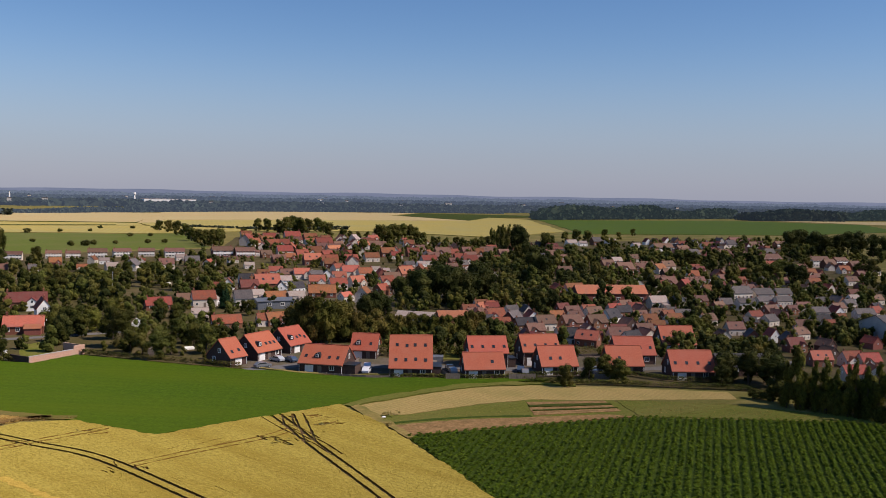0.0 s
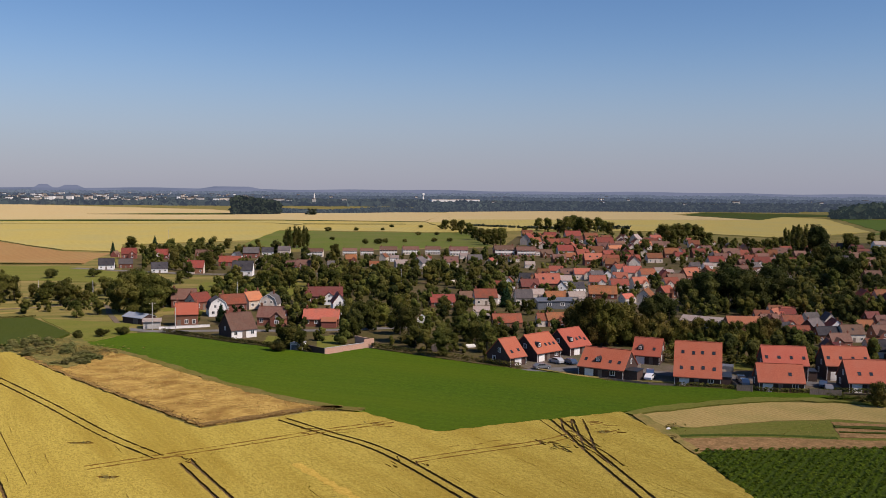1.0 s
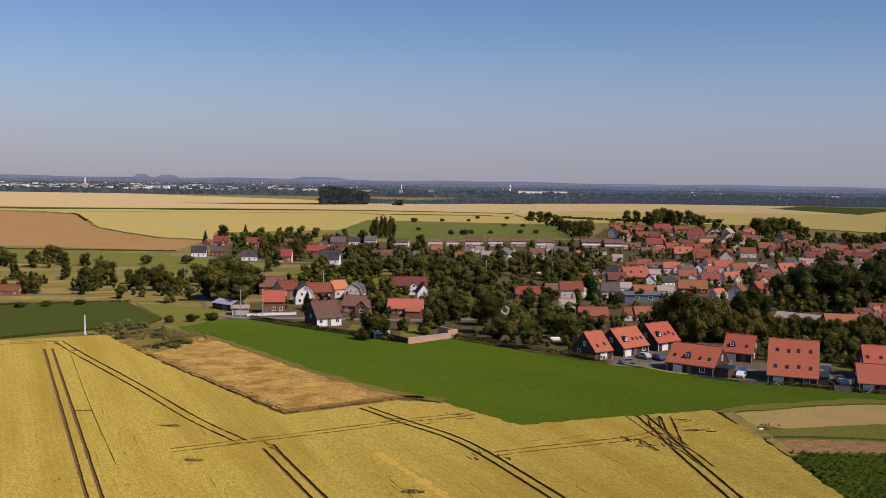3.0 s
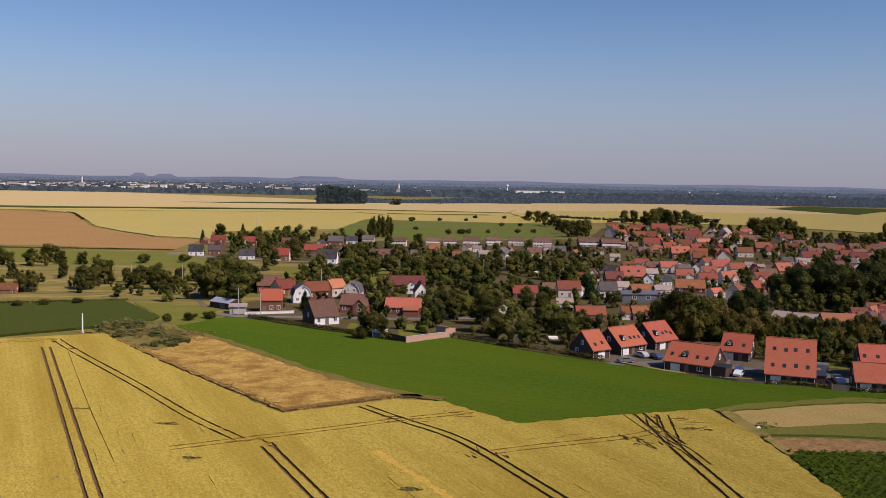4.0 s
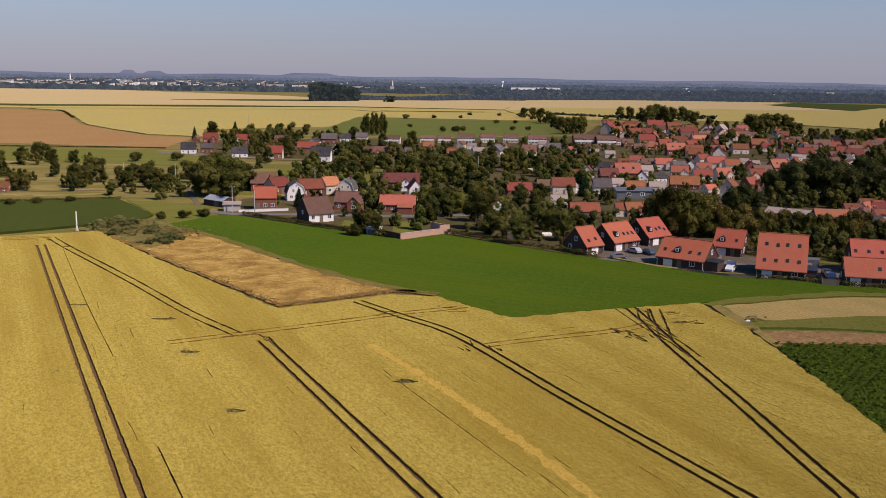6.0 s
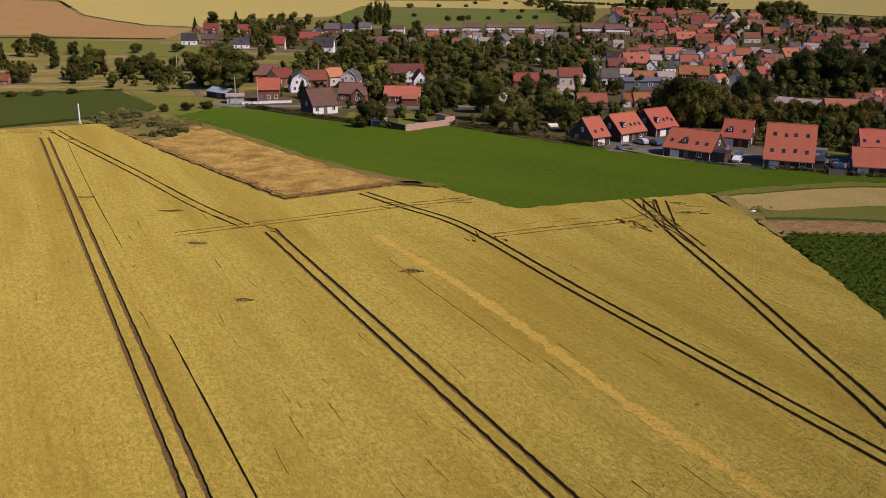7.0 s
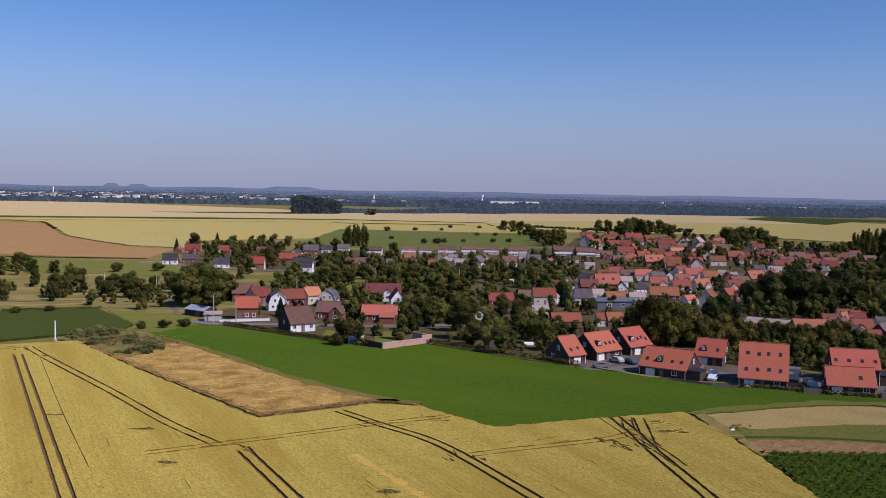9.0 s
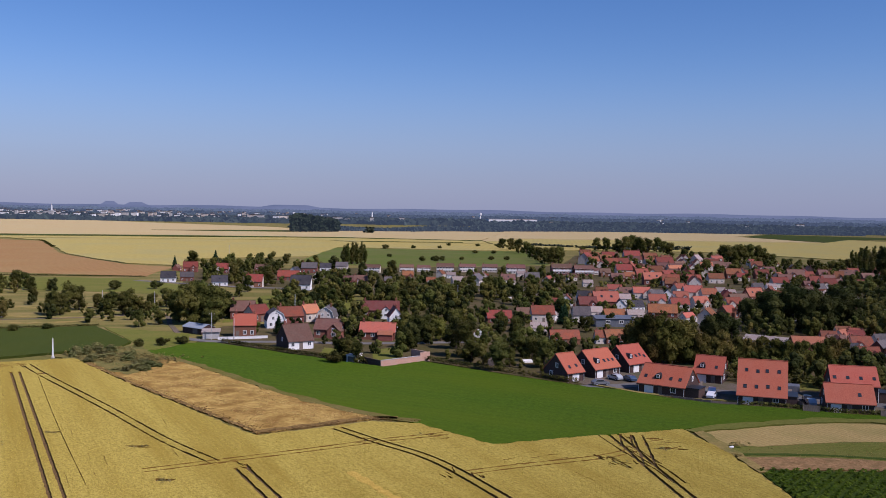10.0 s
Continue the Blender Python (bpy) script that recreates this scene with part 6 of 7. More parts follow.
for ob, x, y, rot in ESTATE:
    ob.matrix_basis = place(x, y, rot, 0.04)

# ---- the old houses at the green field's end ----
def make_gambrel(label, roof="sla", w=7.2, d=8.0):
    """A house with a broken-pitched roof, its pale gable to the front (-y)."""
    top = thing("house", label, "house", "old lane houses")
    prof = [(-w / 2, 2.6), (-w / 2 + 1.0, 5.4), (0, 7.2), (w / 2 - 1.0, 5.4), (w / 2, 2.6)]
    bm = bmesh.new()
    prism(bm, [(-w / 2, -0.05), (w / 2, -0.05), *prof[::-1]], -d / 2, d / 2, "y")
    part("wall", bm, M_WHITE if roof == "dar" else M_RENDER, top)
    bm = bmesh.new()
    outer = [(x * 1.06 + (0.1 if x > 0 else -0.1 if x < 0 else 0), z + 0.2) for x, z in prof]
    prism(bm, prof + outer[::-1], -d / 2 - 0.35, d / 2 + 0.35, "y")
    part("roof", bm, ROOF[roof], top)
    edge = bmesh.new()
    inner = [(x * 0.99, z - 0.05) for x, z in prof]
    prism(edge, inner + [(x * 1.05, z + 0.1) for x, z in prof][::-1], -d / 2 - 0.42, -d / 2 - 0.36, "y")
    part("barge_board", edge, M_WHITE, top, "white painted barge board")
    for x, z, ww in ((-2, 0.9, 1.2), (2, 0.9, 1.2), (-1.2, 3.3, 1.0), (1.2, 3.3, 1.0), (0, 5.4, 0.9)):
        window_part(top, Matrix.Translation((x, -d / 2, z)), ww, 1.3 if z < 5 else 0.9)
    part("door", boxes((0, -d / 2 - 0.03, 0, 1.1, 0.09, 2.1)), M_WOOD, top)
    chimney_part(top, 1.2, 1.5, 6.0, 2.0)
    return top


OLD = [
    (make_gambrel("pale plastered house with a grey broken-pitch slate roof"), -30.7, 331.4, -6),
    (make_gambrel("pale house with a dark broken-pitch roof and white barge boards", "dar"), -47.7, 319.9, 16),
    (make_house("brick house with a bright red roof and white windows", 6.8, 6.0, 4.0, 7.0, M_BRICK, "new", per_floor=3, floors=1, door_at=-1.0, chimneys=2, lights=0), -53.8, 296.9, 8),
    (make_house("low house with a large brown roof and white front", 7.8, 9.4, 2.6, 6.8, M_WHITE, "bro", gable=M_DARKBRICK, per_floor=3, floors=1, chimneys=1), -35.1, 274.7, 30),
    (make_house("white plastered house with a steep gable to the field", 8, 4.6, 4.6, 7.6, M_WHITE, "red"), -6.2, 319.8, 97),
    (make_house("brick house with a brown roof and orange brick gable", 8.6, 5.8, 2.9, 5.7, M_BRICK, "bro", per_floor=3, floors=1, wing=(2.6, 4.2, 1.8), chimneys=1), -26.8, 297.3, -12),
    (make_house("low brick house with a dusty orange hipped tiled roof", 11.2, 7.4, 2.5, 5.0, M_BRICK, "ora", annex=(4.6, 2.6, 2.0, 1), per_floor=4, floors=1, chimneys=1), -11.1, 295.7, -4),
    (make_house("long row of cottages with a maroon roof and white end gables", 14.0, 7.0, 3.3, 6.2, M_BRICK, "mar", gable=M_WHITE, per_floor=5, floors=1, wing=(2.0, 4.0, 1.4), chimneys=2), -12.3, 351.6, 2),
    (make_house("brick house with a red roof and pink plastered gable", 8.2, 6.4, 3.2, 6.0, M_BRICK, "red", gable=M_PINKPLASTER, per_floor=3, floors=1, chimneys=1), -43.8, 329.4, 24),
    (make_house("narrow house with an orange roof and cream gable", 6.0, 5.4, 3.4, 6.0, M_RENDER, "ora", per_floor=2, floors=1, chimneys=2), -37.9, 337.8, 40),
    (make_house("old brick house with a broad brown roof", 8.6, 7.4, 3.2, 6.3, M_BRICK, "bro", per_floor=3, floors=1, chimneys=1), -63.0, 343.8, 6),
    (make_house("brick house with a weathered red roof and end gable", 7.4, 6.0, 3.0, 5.7, M_BRICK, "red", gable=M_RENDER, per_floor=3, floors=1, chimneys=1), -56.7, 336.7, 48),
]
for k, (ob, x, y, rot) in enumerate(OLD):
    ob.matrix_basis = place(x, y, rot, 0.04, 0.88 if k < 2 else 1.0)

# barn with a blue-grey sheet roof
barn = thing("barn", "long low barn with a blue-grey sheet metal roof", "barn")
bm = bmesh.new()
prism(bm, [(-3.5, -0.05), (3.5, -0.05), (3.5, 2.6), (0, 4.0), (-3.5, 2.6)], -6, 6)
part("wall", bm, M_DARKBRICK, barn)
part("roof", gable_roof(12, 7, 2.6, 4.0, 0.4, 0.12), M_BARNROOF, barn)
for k in range(13):
    for s in (-1, 1):
        bm = bmesh.new()
        limb(bm, (-6 + k, s * 3.8, 2.62), (-6 + k, 0.06 * s, 4.16), 0.04, 0.04, 4)
        part("roof_seam", bm, M_BARNROOF, barn)
part("door", boxes((2, -3.54, 0, 3, 0.1, 2.3)), M_WOOD, barn)
barn.matrix_basis = place(-70, 303, -38, 0.04, 0.78)
lean = thing("shed", "small open shed with a pale roof beside the barn", "shed")
part("wall", boxes((0, 0, 0, 5, 4, 2.1)), M_CONCRETE, lean)
bm = bmesh.new()
prism(bm, [(-2.4, 2.1), (2.4, 2.6), (2.4, 2.75), (-2.4, 2.25)], -2.9, 2.9)
part("roof", bm, ROOF["pal"], lean)
lean.matrix_basis = place(-63.5, 291.5, 10, 0.04)

# pale block wall of a courtyard at the field's edge
wall = thing("garden_wall", "pale pinkish block wall with coping at the field edge", "wall")
part("wall", boxes((0, 0, 0, 17, 0.3, 1.7)), M_PINKWALL, wall)
part("coping", boxes((-1.8, 0, 1.7, 13.4, 0.42, 0.1)), M_CONCRETE, wall)
part("higher_wall", boxes((6.75, 0, 1.7, 3.5, 0.3, 0.9)), M_PINKWALL, wall)
part("return_wall", boxes((-8.35, 4, 0, 0.3, 7.6, 1.7)), M_DARKBRICK, wall)
part("return_wall", boxes((8.35, 4, 0, 0.3, 7.6, 2.4)), M_PINKWALL, wall)
wall.matrix_basis = place(-1.9, 247.4, 39.3, 0.04)

# low white wall before the red-roofed house, a white garage at the field's edge
white = thing("garden_wall", "low white painted wall beside the lane", "wall")
part("wall", boxes((0, 0, 0, 15.5, 0.25, 0.8)), M_WHITE, white)
part("coping", boxes((0, 0, 0.8, 15.7, 0.4, 0.08)), M_CONCRETE, white)
white.matrix_basis = place(-53.3, 290.3, 18, 0.04)
garage = thing("garage", "small white garage with a flat roof", "garage")
part("wall", boxes((0, 0, 0, 2.8, 4.2, 1.9)), M_WHITE, garage)
part("roof", boxes((0, 0, 1.9, 3.1, 4.5, 0.14)), M_CONCRETE, garage)
part("door", boxes((0, -2.13, 0, 2.1, 0.06, 1.6)), M_METAL, garage)
garage.matrix_basis = place(-15.9, 250.8, -20, 0.04)
# long sheds in the village
def make_shed(label, w, d, h, ridge, roof, wall_mat):
    top = thing("shed", label, "shed")
    bm = bmesh.new()
    prism(bm, [(-d / 2, -0.05), (d / 2, -0.05), (d / 2, h), (0, ridge), (-d / 2, h)], -w / 2, w / 2)
    part("wall", bm, wall_mat, top)
    part("roof", gable_roof(w, d, h, ridge, 0.4, 0.15), roof, top)
    for i in range(int(w // 5)):
        window_part(top, Matrix.Translation(((i - (int(w // 5) - 1) / 2) * 5, -d / 2, 1.2)), 1.6, 1.2)
    return top


for ob, x, y, rot in [
    (make_shed("long shed with a pale sheet roof among the trees", 19, 6.5, 2.3, 3.6, ROOF["pal"], M_RENDER), 114.0, 284.0, -38),
    (make_shed("low workshop with a flat blue-grey roof", 14, 8, 3.0, 3.8, M_METAL, M_METAL), 73.0, 336.0, 5),
    (make_shed("long brick barn with a red roof", 30, 9, 4.0, 7.0, ROOF["ora"], M_BRICK), 212.0, 322.0, -14),
    (make_shed("big hall with a grey sheet roof", 26, 18, 5.5, 8.5, ROOF["sla"], M_CONCRETE), 248.0, 203.0, -14),
    (make_shed("low dark brick building with a dark roof", 13, 8, 2.6, 5.0, ROOF["dar"], M_DARKBRICK), 158.0, 178.0, -16),
    (make_shed("long low shed with an orange roof", 10, 7, 3.0, 4.8, ROOF["ora"], M_BRICK), 121.0, 277.0, -10),
]:
    ob.matrix_basis = place(x, y, rot, 0.04)


# ---- roads and yards ----
def strip(name, line, width, mat, label, category, z=0.09):
    loop = ribbon(smooth_line(line, 4), width, 0, 3, 0.03)
    return slab(name, [(p.x, p.y) for p in loop], 0.0, z, mat, label, category, step=8, jitter=0.05)


strip("road", [(40, 217.5), (50, 219.5), (62, 222), (72, 214), (88, 208), (104, 200), (124, 194), (150, 188), (185, 185)], 5.0, M_ROAD, "grey asphalt estate road", "road")
strip("road", [(48, 214.5), (62, 201.5), (84, 191.5)], 2.4, M_GRAVEL, "pale gravel edge along the field", "path", 0.11)
strip("road", [(-72, 290), (-60, 284), (-40, 285), (-14, 284), (20, 290)], 4.0, M_ROAD, "narrow grey village lane", "road")
strip("road", [(60, 345), (100, 345), (150, 360), (210, 350), (300, 300)], 6.0, M_ROAD, "grey asphalt village street", "road")
strip("road", [(-170, 324), (-120, 339), (-96, 352), (-84, 322), (-75, 298)], 1.8, M_YARD, "pale farm track across the meadow", "path")
strip("road", [(-150, 505), (-100, 480), (-60, 470), (60, 478)], 5.0, M_ROAD, "grey asphalt hamlet street", "road")


# ---- fences, hedges, poles, cars ----
def hedge(line, w, h, seed, label="clipped dark green garden hedge"):
    rng = np.random.default_rng(seed)
    pts = resample(line, 0.35)
    n = len(pts) * 9
    base = np.array([(p.x, p.y) for p in pts])[rng.integers(0, len(pts), n)]
    leafy("hedge", base[:, 0] + rng.uniform(-w, w, n) / 2, base[:, 1] + rng.uniform(-w, w, n) / 2, 0.0, 0.42, h, M_HEDGE, label, "hedge", seed, 2)


hedge([(18, 238.6), (30, 228), (40, 219.5)], 1.4, 1.8, 41)
hedge([(-58, 282), (-36, 264), (-12, 246.5)], 1.2, 1.3, 42, "ragged green hedge at the field edge")
hedge([(72, 198.2), (76.5, 197), (86, 193.4), (93, 190.4), (104, 188.8)], 0.8, 1.2, 43, "low dark hedge between estate gardens and field")
hedge([(104, 188.8), (113, 187.6), (122, 184.8), (129, 183), (136, 172.5), (146, 170)], 1.0, 1.5, 48, "ragged dark hedge along the estate gardens")
hedge([(-240, 312), (-146, 302), (-107, 315)], 2.4, 0.9, 44, "ragged brownish hedge between meadow and crop")
hedge([(-260, 528), (-152, 528)], 1.4, 0.8, 45, "dark hedge below the ploughed field")
hedge([(4, 252), (17, 240)], 1.4, 1.6, 46)
hedge([(100, 184), (124, 172), (146, 160)], 1.6, 1.4, 47, "ragged olive hedge along the stubble strip")


hedge([(77, 229), (98, 220), (124, 214.5), (152, 207)], 3.2, 2.8, 49, "thick dark hedge behind the new estate")


def fence(line, h=1.5, label="weathered wooden panel fence"):
    top = thing("fence", label, "fence")
    pts = resample(line, 2.0)
    for i, p in enumerate(pts):
        part("post", boxes((p.x, p.y, 0, 0.12, 0.12, h + 0.1)), M_WOOD, top)
        if i + 1 < len(pts):
            q = pts[i + 1]
            ang = math.degrees(math.atan2(q.y - p.y, q.x - p.x))
            m = pose((p.x + q.x) / 2, (p.y + q.y) / 2, 0.04, 0, 0, ang)
            part("panel", boxes((0, 0, 0.1, (q - p).length - 0.12, 0.05, h - 0.1), m=m), M_WOOD, top)
    return top


fence([(56.4, 207.6), (66.2, 200.6), (72, 198.4)], 0.6)
fence([(84, 194), (84.5, 202)], 1.6)
fence([(83.5, 192.6), (86.5, 191.4)], 1.6)
fence([(98, 188), (104, 186)], 1.5)
fence([(118, 182), (122, 180.5)], 1.4)
fence([(66, 212), (70, 219)], 1.6)


def make_car(paint, label):
    top = thing("car", label, "car", "parked cars")
    bm = bmesh.new()
    prism(bm, [(-2.1, 0.3), (2.1, 0.3), (2.15, 0.7), (1.9, 0.92), (1.0, 1.0), (0.4, 1.45), (-1.2, 1.48), (-1.9, 1.0), (-2.15, 0.85)], -0.85, 0.85, "y")
    bmesh.ops.bevel(bm, geom=list(bm.edges), offset=0.06, segments=1, affect="EDGES")
    body = part("body", bm, paint, top)
    for s in (-1, 1):
        g = bmesh.new()
        prism(g, [(-1.6, 1.02), (0.8, 1.02), (0.35, 1.38), (-1.15, 1.4)], s * 0.84, s * 0.87, "y")
        part("side_window", g, M_GLASS, body)
    g = boxes((0, 0, 0, 0.04, 1.45, 0.62), m=pose(0.74, 0, 0.98, 0, -52, 0))
    part("windscreen", g, M_GLASS, body)
    for sx in (-1.3, 1.35):
        for sy in (-0.8, 0.8):
            g = bmesh.new()
            bmesh.ops.create_cone(g, cap_ends=True, segments=14, radius1=0.32, radius2=0.32, depth=0.2, matrix=pose(sx, sy, 0.32, 90, 0, 0))
            wh = part("wheel", g, M_RUBBER, top)
            g = bmesh.new()
            bmesh.ops.create_cone(g, cap_ends=True, segments=10, radius1=0.18, radius2=0.18, depth=0.22, matrix=pose(sx, sy, 0.32, 90, 0, 0))
            part("rim", g, CAR[4], wh)
    return top


cars = [make_car(CAR[0], "grey parked hatchback car"), make_car(CAR[1], "dark blue parked car in an estate driveway"), make_car(CAR[2], "white parked car in an estate driveway"), make_car(CAR[3], "black parked car in an estate driveway"),
        make_car(CAR[4], "silver parked car in an estate driveway")]
for i, (x, y, rot) in enumerate([(45.4, 220.2, 15), (53.9, 226.2, 110), (70, 211.6, 70), (89, 203.5, 75), (50.6, 227.6, 120), (104.5, 192.5, 70), (105.5, 196.5, 60), (68.2, 206.4, 60),
                                 (120.5, 186.5, 70), (88.2, 199.8, 80), (123, 190.4, 20), (145, 184.5, -10)]):
    if i < 5:
        cars[i].matrix_basis = place(x, y, rot, 0.1)
    else:
        copy_at(cars[i % 5], place(x, y, rot, 0.1))


def make_pole(h, arm, label):
    top = thing("utility_pole", label, "utility pole", "utility poles")
    bm = bmesh.new()
    cone(bm, 0, 0, 0, 0.17, 0.11, h)
    part("post", bm, M_CONCRETE, top)
    if arm:
        part("crossarm", boxes((0, 0, h - 0.5, 1.9, 0.12, 0.12)), M_WOOD, top)
        for s in (-0.8, 0, 0.8):
            bm = bmesh.new()
            cone(bm, s, 0, h - 0.38, 0.06, 0.04, 0.25)
            part("insulator", bm, M_WHITE, top)
    return top


for i, (x, y, h, arm) in enumerate([(-62.5, 287.5, 8.5, True), (-100, 360, 8.0, False), (-44, 345, 9, False), (-55.5, 287, 7, False), (-124, 372, 7, False), (20, 410, 8, True), (-150, 760, 9, True)]):
    make_pole(h, arm, "pale concrete utility pole").matrix_basis = place(x, y, 20 * i, 0)
post = thing("marker_post", "white painted marker post with dark base at the field edge", "post")
bm = bmesh.new()
cone(bm, 0, 0, 0, 0.22, 0.16, 5.2, 10)
cone(bm, 0, 0, 5.2, 0.20, 0.05, 0.3, 10)
part("post", bm, M_WHITE, post)
bm = bmesh.new()
cone(bm, 0, 0, 0, 0.5, 0.4, 0.5, 10)
part("foot", bm, M_CONCRETE, post)
post.matrix_basis = place(-96.9, 250.2, 0, 0)

# small garden things
SHEDS = random.Random(61)
def make_tarp(w, d, h, mat, label, name):
    top = thing(name, label, name.replace("_", " "))
    bm = bmesh.new()
    prism(bm, [(-d / 2, 0), (d / 2, 0), (d / 2 * 0.9, h * 0.8), (0, h), (-d / 2 * 0.9, h * 0.8)], -w / 2, w / 2)
    bmesh.ops.bevel(bm, geom=list(bm.edges), offset=0.05, segments=1, affect="EDGES")
    part("cover", bm, mat, top)
    return top


make_tarp(2.8, 2.2, 0.8, M_WHITE, "white tarpaulin cover on a garden lawn", "garden_cover").matrix_basis = place(31.5, 252.5, 10, 0.04)
make_tarp(2.6, 2.2, 2.2, M_WHITE, "small white painted garden shed", "garden_shed").matrix_basis = place(-15.9, 251, 20, 0.04)
make_tarp(3.2, 2.4, 2.2, M_WOOD, "weathered wooden garden shed", "garden_shed").matrix_basis = place(22, 246, -20, 0.04)
make_tarp(3.0, 2.2, 2.1, M_METAL, "small grey metal garden shed", "garden_shed").matrix_basis = place(90, 214, -20, 0.04)
make_tarp(3.0, 2.2, 2.1, M_WOOD, "weathered wooden garden shed", "garden_shed").matrix_basis = place(85.5, 207.5, -20, 0.04)

sack = thing("sack", "white plastic sack lying at the wheat's corner", "sack")
bm = bmesh.new()
bmesh.ops.create_icosphere(bm, subdivisions=2, radius=0.5, matrix=pose(0, 0, 0.22, 0, 0, 15) @ Matrix.Diagonal((1.0, 0.6, 0.45, 1)))
for v in bm.verts:
    v.co += noise.noise_vector(v.co * 3) * 0.06
part("cover", bm, M_WHITE, sack)
sack.matrix_basis = place(57.2, 161.6, 0, 0.1)

# ---- the distance ----
def far_wood(name, line, depth, h, mat, seed, label, per_metre=0.35, size=5.0):
    """A belt of woodland far off: thousands of leaf clumps over a band, as one object."""
    rng = np.random.default_rng(seed)
    length = sum((Vector(b) - Vector(a)).length for a, b in zip(line, line[1:]))
    pts = resample(line, length / 400)
    n = int(length * per_metre * max(1.0, depth / 12))
    base = np.array([(p.x, p.y) for p in pts])
    i = rng.integers(0, len(pts), n)
    gap = length / len(pts)
    xs, ys = base[i, 0] + rng.uniform(-gap, gap, n), base[i, 1] + rng.uniform(-depth, depth, n) / 2
    tall = h * (0.75 + 0.35 * np.sin(xs * 0.021 + seed) * np.sin(xs * 0.0093 + 2 * seed) + rng.uniform(-0.15, 0.2, n))
    lump = []
    for k in range(3):
        z = tall * rng.uniform(0.1, 0.92, n)
        c = np.stack([xs + rng.normal(0, size * 0.4, n), ys + rng.normal(0, size * 0.4, n), z], 1)
        a = rng.uniform(0, np.pi, n)
        s = size * rng.uniform(0.5, 1.1, n)
        u = np.stack([np.cos(a) * s, np.sin(a) * s, rng.normal(0, 0.15, n) * s], 1)
        v = np.stack([rng.normal(0, 0.3, n) * s, rng.normal(0, 0.3, n) * s, s * 0.55], 1)
        lump.append(np.stack([c - u, c - v, c + u, c + v], 1))
    q = np.concatenate(lump).reshape(-1, 3)
    me = bpy.data.meshes.new(name)
    me.from_pydata(q.tolist(), [], np.arange(len(q)).reshape(-1, 4).tolist())
    me.materials.append(mat)
    return tagged(new(name, me), label, "woodland", kind="stuff")


far_wood("far_copse", [(-190, 1470), (-124, 1510)], 40, 27, M_COPSE, 3, "dense dark copse on the plain", 9.0, 4.5)
far_wood("far_copse", [(-75, 1470), (-64, 1470)], 12, 9, M_FARWOOD, 4, "small dark copse on the plain", 3.0, 3.0)
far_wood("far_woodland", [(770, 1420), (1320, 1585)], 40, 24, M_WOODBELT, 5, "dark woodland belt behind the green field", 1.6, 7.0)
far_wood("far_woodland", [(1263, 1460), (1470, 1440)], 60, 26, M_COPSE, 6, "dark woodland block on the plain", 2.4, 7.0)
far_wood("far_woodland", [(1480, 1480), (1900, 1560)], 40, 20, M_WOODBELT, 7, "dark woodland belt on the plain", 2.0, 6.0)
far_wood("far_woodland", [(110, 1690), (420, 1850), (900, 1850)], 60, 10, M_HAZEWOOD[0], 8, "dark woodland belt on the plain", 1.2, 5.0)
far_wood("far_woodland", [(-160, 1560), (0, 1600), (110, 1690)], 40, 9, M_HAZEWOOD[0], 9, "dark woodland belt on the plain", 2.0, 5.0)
slab("green_strip", [(-800, 1140), (-485, 1112), (-290, 1176), (-102, 1214), (89, 1184), (89, 1196), (-102, 1236), (-300, 1216), (-516, 1160), (-800, 1184)], 0, 0.7, M_DARKCROP,
     "narrow dark green crop strip between wheat fields", "crop strip", step=25, jitter=1.0)
slab("green_strip", [(-400, 1430), (-300, 1425), (-185, 1450), (-190, 1530), (-300, 1490)], 0, 0.9, M_DARKCROP, "narrow dark green crop strip between wheat fields", "crop strip", step=25, jitter=1.0)
slab("green_strip", [(-62, 1096), (60, 1106), (60, 1113), (-62, 1104)], 0, 0.9, M_DARKCROP, "narrow dark green crop strip between wheat fields", "crop strip", step=25, jitter=1.0)
far_wood("far_hedge", [(120, 1085), (215, 985), (300, 1000)], 8, 5, M_FARWOOD, 11, "dark hedge line between wheat fields", 1.2, 2.5)
far_wood("far_hedge", [(-405, 1010), (-388, 985), (-330, 860)], 4, 1.6, M_HEDGE, 12, "bushy hedge along the ploughed field", 1.0, 1.1)
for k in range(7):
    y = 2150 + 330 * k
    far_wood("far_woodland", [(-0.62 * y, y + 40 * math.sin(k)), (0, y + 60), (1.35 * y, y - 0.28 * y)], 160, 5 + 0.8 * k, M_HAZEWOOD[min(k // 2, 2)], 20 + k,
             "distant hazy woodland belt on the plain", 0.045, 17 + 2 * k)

# the town far off: pale blocks, a tower, halls
town = random.Random(14)


def far_building(x, y, w, d, h, mat, label, name="far_building"):
    top = thing(name, label, "building", "far town")
    part("wall", boxes((0, 0, 0, w, d, h)), mat, top)
    part("roof", boxes((0, 0, h, w + 0.6, d + 0.6, 0.6)), ROOF["sla"] if mat is not M_WHITE else ROOF["pal"], top)
    top.matrix_basis = place(x, y, town.uniform(-15, 15), 0)
    return top


for i in range(70):
    y = town.uniform(2250, 2900)
    x = -y * (0.10 + 0.42 * town.random() ** 0.8)
    far_building(x, y, town.uniform(8, 13) * town.choice((1, 1, 1.4, 2.2)), town.uniform(8, 14), town.uniform(6, 16), town.choice([M_WHITE, M_RENDER, M_CONCRETE]), "pale building of the distant town")
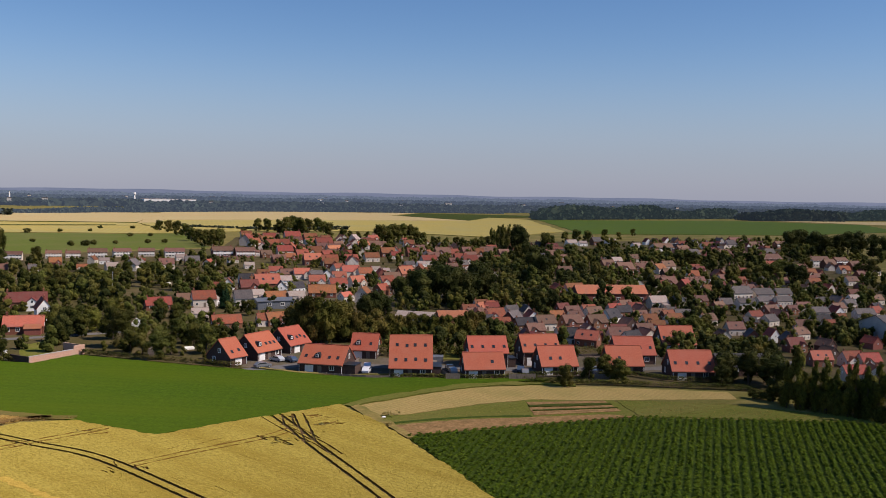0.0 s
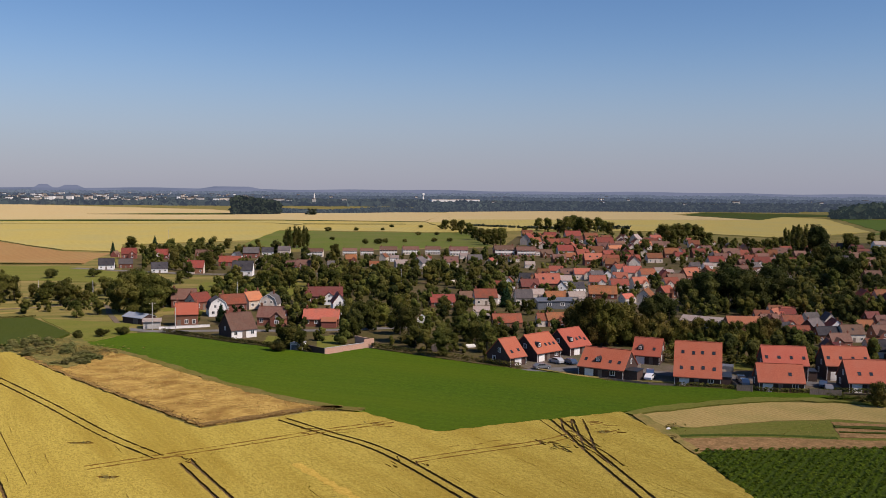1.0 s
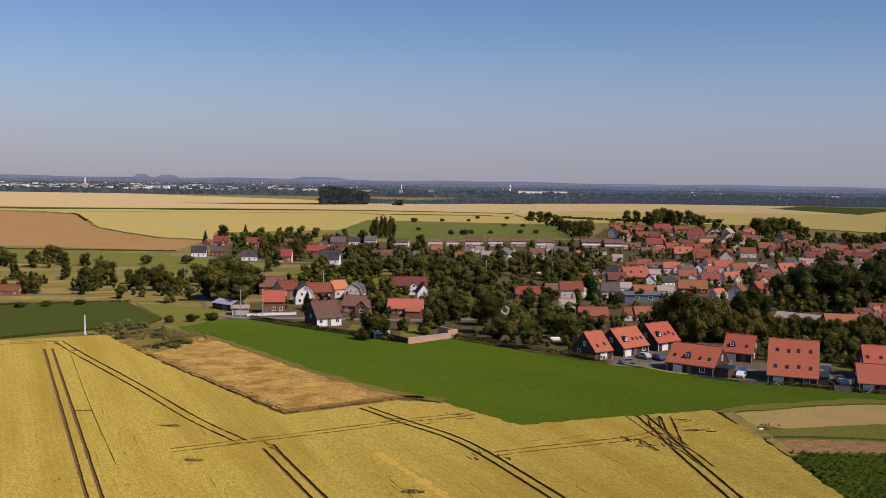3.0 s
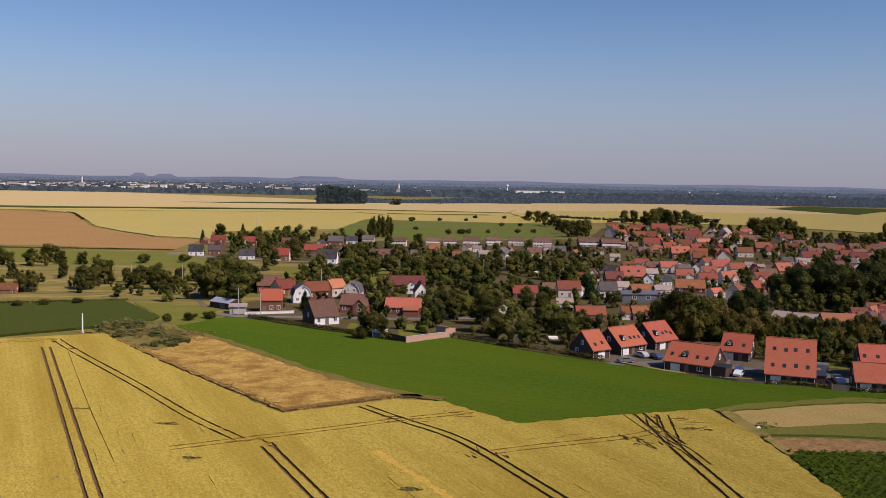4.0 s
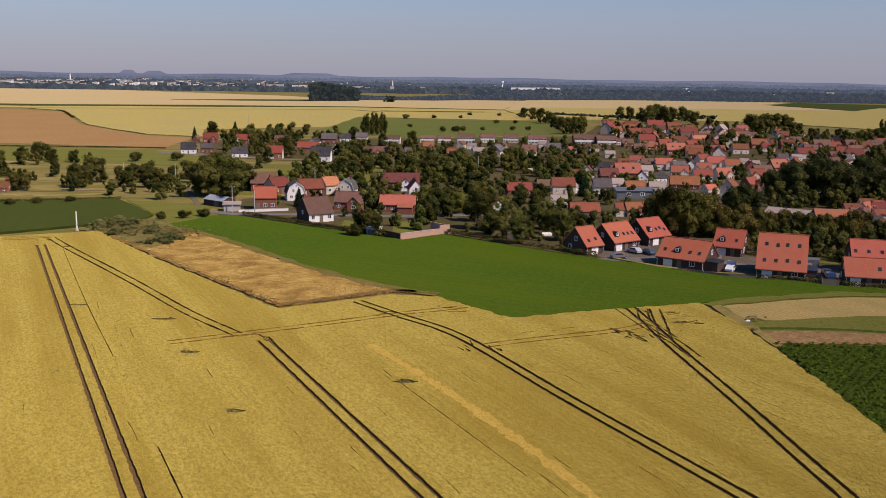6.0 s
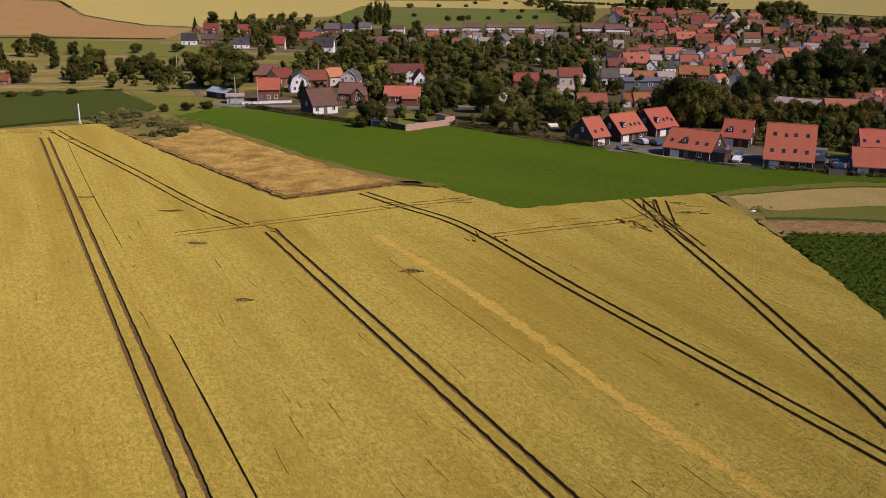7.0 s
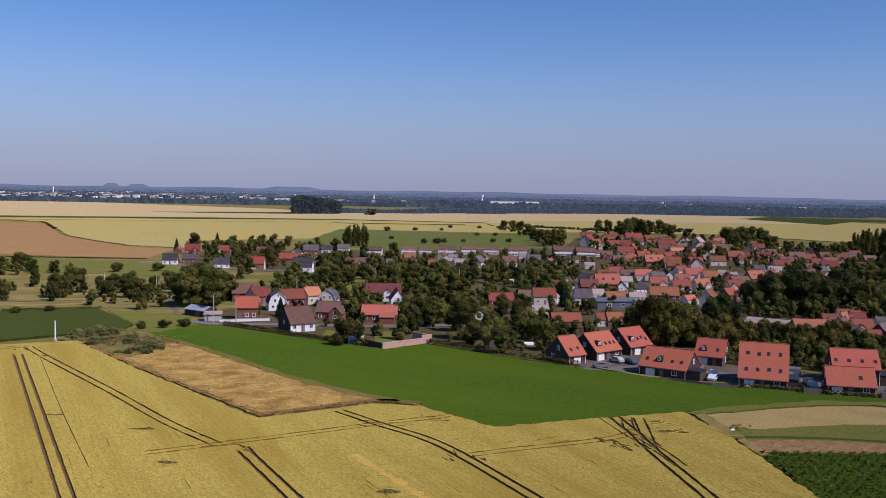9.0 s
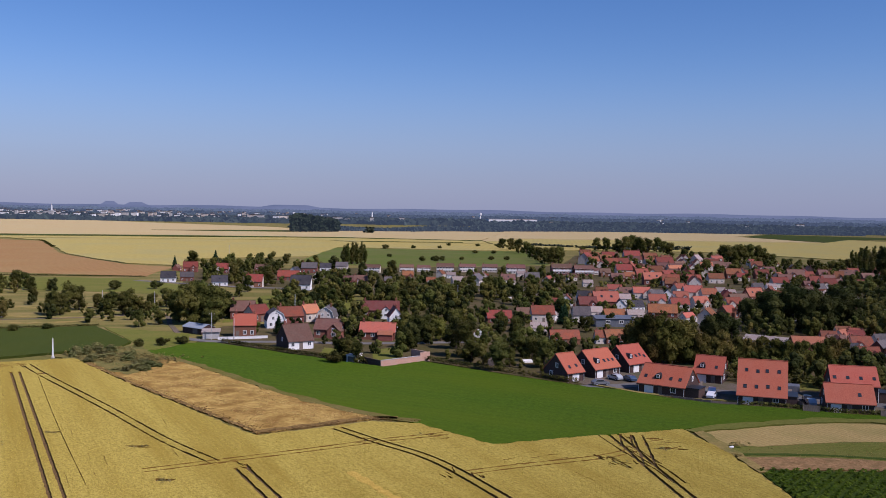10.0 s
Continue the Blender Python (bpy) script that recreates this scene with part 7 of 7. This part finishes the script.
# the rest of the town, too far off to tell house from house
bm = bmesh.new()
for i in range(520):
    y = town.uniform(2200, 3800)
    x = y * (-0.06 - 0.50 * town.random() ** 0.8) if i < 460 else y * town.uniform(-0.1, 0.75)
    w, d, h, k = town.uniform(6, 13) * town.choice((1, 1, 1, 2)), town.uniform(8, 12), town.uniform(6, 17), town.choice((0, 0, 1, 1, 2, 2))
    box(bm, x, y, 0, w, d, h, None, k)
    box(bm, x, y, h, w + 0.8, d + 0.8, 1.2, None, 3)
me = bpy.data.meshes.new("far_town")
bm.to_mesh(me)
bm.free()
for k in (M_WHITE, M_RENDER, M_CONCRETE, ROOF["sla"]):
    me.materials.append(k)
tagged(new("far_town", me), "pale houses of a town spread over the distant plain", "town", kind="stuff")
for i in range(40):
    y = town.uniform(2300, 4200)
    x = y * town.uniform(-0.08, 1.1)
    far_building(x, y * (1 - max(0, x / y) * 0.25), town.uniform(8, 18), town.uniform(10, 18), town.uniform(5, 10), town.choice([M_CONCRETE, M_RENDER, M_RENDER]), "pale building on the distant plain")
far_building(-1030, 2640, 110, 40, 14, M_WHITE, "long white factory hall in the distance", "far_hall")
far_building(260, 2450, 130, 50, 14, M_WHITE, "long white factory hall in the distance", "far_hall")
far_building(480, 4100, 120, 50, 16, M_WHITE, "long white factory hall in the distance", "far_hall")
tower = thing("water_tower", "white water tower far off on the plain", "water tower", "far town")
bm = bmesh.new()
cone(bm, 0, 0, 0, 5, 4, 34, 14)
cone(bm, 0, 0, 34, 4, 7, 6, 14)
part("shaft", bm, M_WHITE, tower)
bm = bmesh.new()
cone(bm, 0, 0, 40, 7, 6.5, 7, 14)
part("tank", bm, M_WHITE, tower)
tower.matrix_basis = place(185, 2550, 0, 0, 0.62)
for x, y, h in ((-1000, 2600, 32), (-110, 2500, 26), (-590, 2900, 18), (-640, 3300, 20)):
    st = thing("far_chimney", "pale slender chimney in the distance", "chimney", "far town")
    bm = bmesh.new()
    cone(bm, 0, 0, 0, 3.0, 1.6, h, 10)
    part("shaft", bm, M_WHITE, st)
    bm = bmesh.new()
    cone(bm, 0, 0, h, 1.8, 1.8, 2, 10)
    part("rim", bm, M_CONCRETE, st)
    st.matrix_basis = place(x, y, 0, 0)
# low hills and spoil heaps on the skyline, their haze painted as blue emission
m = bpy.data.materials.new("painted_distance_haze")
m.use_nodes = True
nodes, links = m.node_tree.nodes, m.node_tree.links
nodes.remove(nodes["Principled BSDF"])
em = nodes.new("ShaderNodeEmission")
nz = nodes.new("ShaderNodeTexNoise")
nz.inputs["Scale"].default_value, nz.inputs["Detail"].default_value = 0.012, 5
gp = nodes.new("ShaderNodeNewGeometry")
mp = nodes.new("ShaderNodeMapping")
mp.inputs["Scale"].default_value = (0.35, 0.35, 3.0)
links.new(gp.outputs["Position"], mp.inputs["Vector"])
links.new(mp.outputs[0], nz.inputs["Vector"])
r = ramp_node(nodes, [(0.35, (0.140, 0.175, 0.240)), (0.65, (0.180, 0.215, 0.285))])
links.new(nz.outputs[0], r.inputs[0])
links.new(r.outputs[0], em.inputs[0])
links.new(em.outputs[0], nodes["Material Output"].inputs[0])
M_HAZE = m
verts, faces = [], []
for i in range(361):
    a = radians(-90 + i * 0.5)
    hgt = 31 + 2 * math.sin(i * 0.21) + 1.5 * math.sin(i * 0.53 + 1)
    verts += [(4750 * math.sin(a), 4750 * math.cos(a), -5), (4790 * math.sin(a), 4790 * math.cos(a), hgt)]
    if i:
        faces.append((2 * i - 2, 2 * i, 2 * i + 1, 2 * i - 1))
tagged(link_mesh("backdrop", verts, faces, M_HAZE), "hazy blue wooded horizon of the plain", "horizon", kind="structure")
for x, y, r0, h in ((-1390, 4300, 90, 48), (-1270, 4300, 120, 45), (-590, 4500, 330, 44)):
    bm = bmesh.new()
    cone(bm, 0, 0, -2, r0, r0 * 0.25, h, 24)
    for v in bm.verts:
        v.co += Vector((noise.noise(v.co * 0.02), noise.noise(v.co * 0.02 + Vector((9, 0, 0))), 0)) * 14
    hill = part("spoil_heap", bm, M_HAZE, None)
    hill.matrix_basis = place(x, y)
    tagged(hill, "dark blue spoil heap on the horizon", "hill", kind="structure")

# sheds and greenhouses in the back gardens
models = [make_tarp(3.0, 2.2, 2.1, M_WOOD, "weathered wooden garden shed among the trees", "garden_shed"), make_tarp(3.4, 2.4, 2.0, M_CONCRETE, "pale grey garden shed among the trees", "garden_shed"),
          make_tarp(3.2, 2.2, 2.0, M_RENDER, "cream painted garden shed among the trees", "garden_shed"), make_tarp(4.5, 3.0, 2.4, ROOF["bro"], "brown roofed garden shed among the trees", "garden_shed")]
spots = []
while len(spots) < 50:
    x, y = SHEDS.uniform(-60, 330), SHEDS.uniform(255, 480)
    if abs(x / y) < 0.9 and (x > 70 or y > 318) and y > 250 - 0.2 * x and not (x < 60 and 335 < y < 420) and not (105 < x < 205 and 280 < y < 400) and all(abs(x - hx) > 6 or abs(y - hy) > 6 for hx, hy in ALL_HOUSES + spots):
        spots.append((x, y))
for i, (x, y) in enumerate(spots):
    m = place(x, y, SHEDS.uniform(-40, 40), 0.06, SHEDS.uniform(0.6, 1.0))
    if i < 4:
        models[i].matrix_basis = m
    else:
        copy_at(models[i % 4], m)
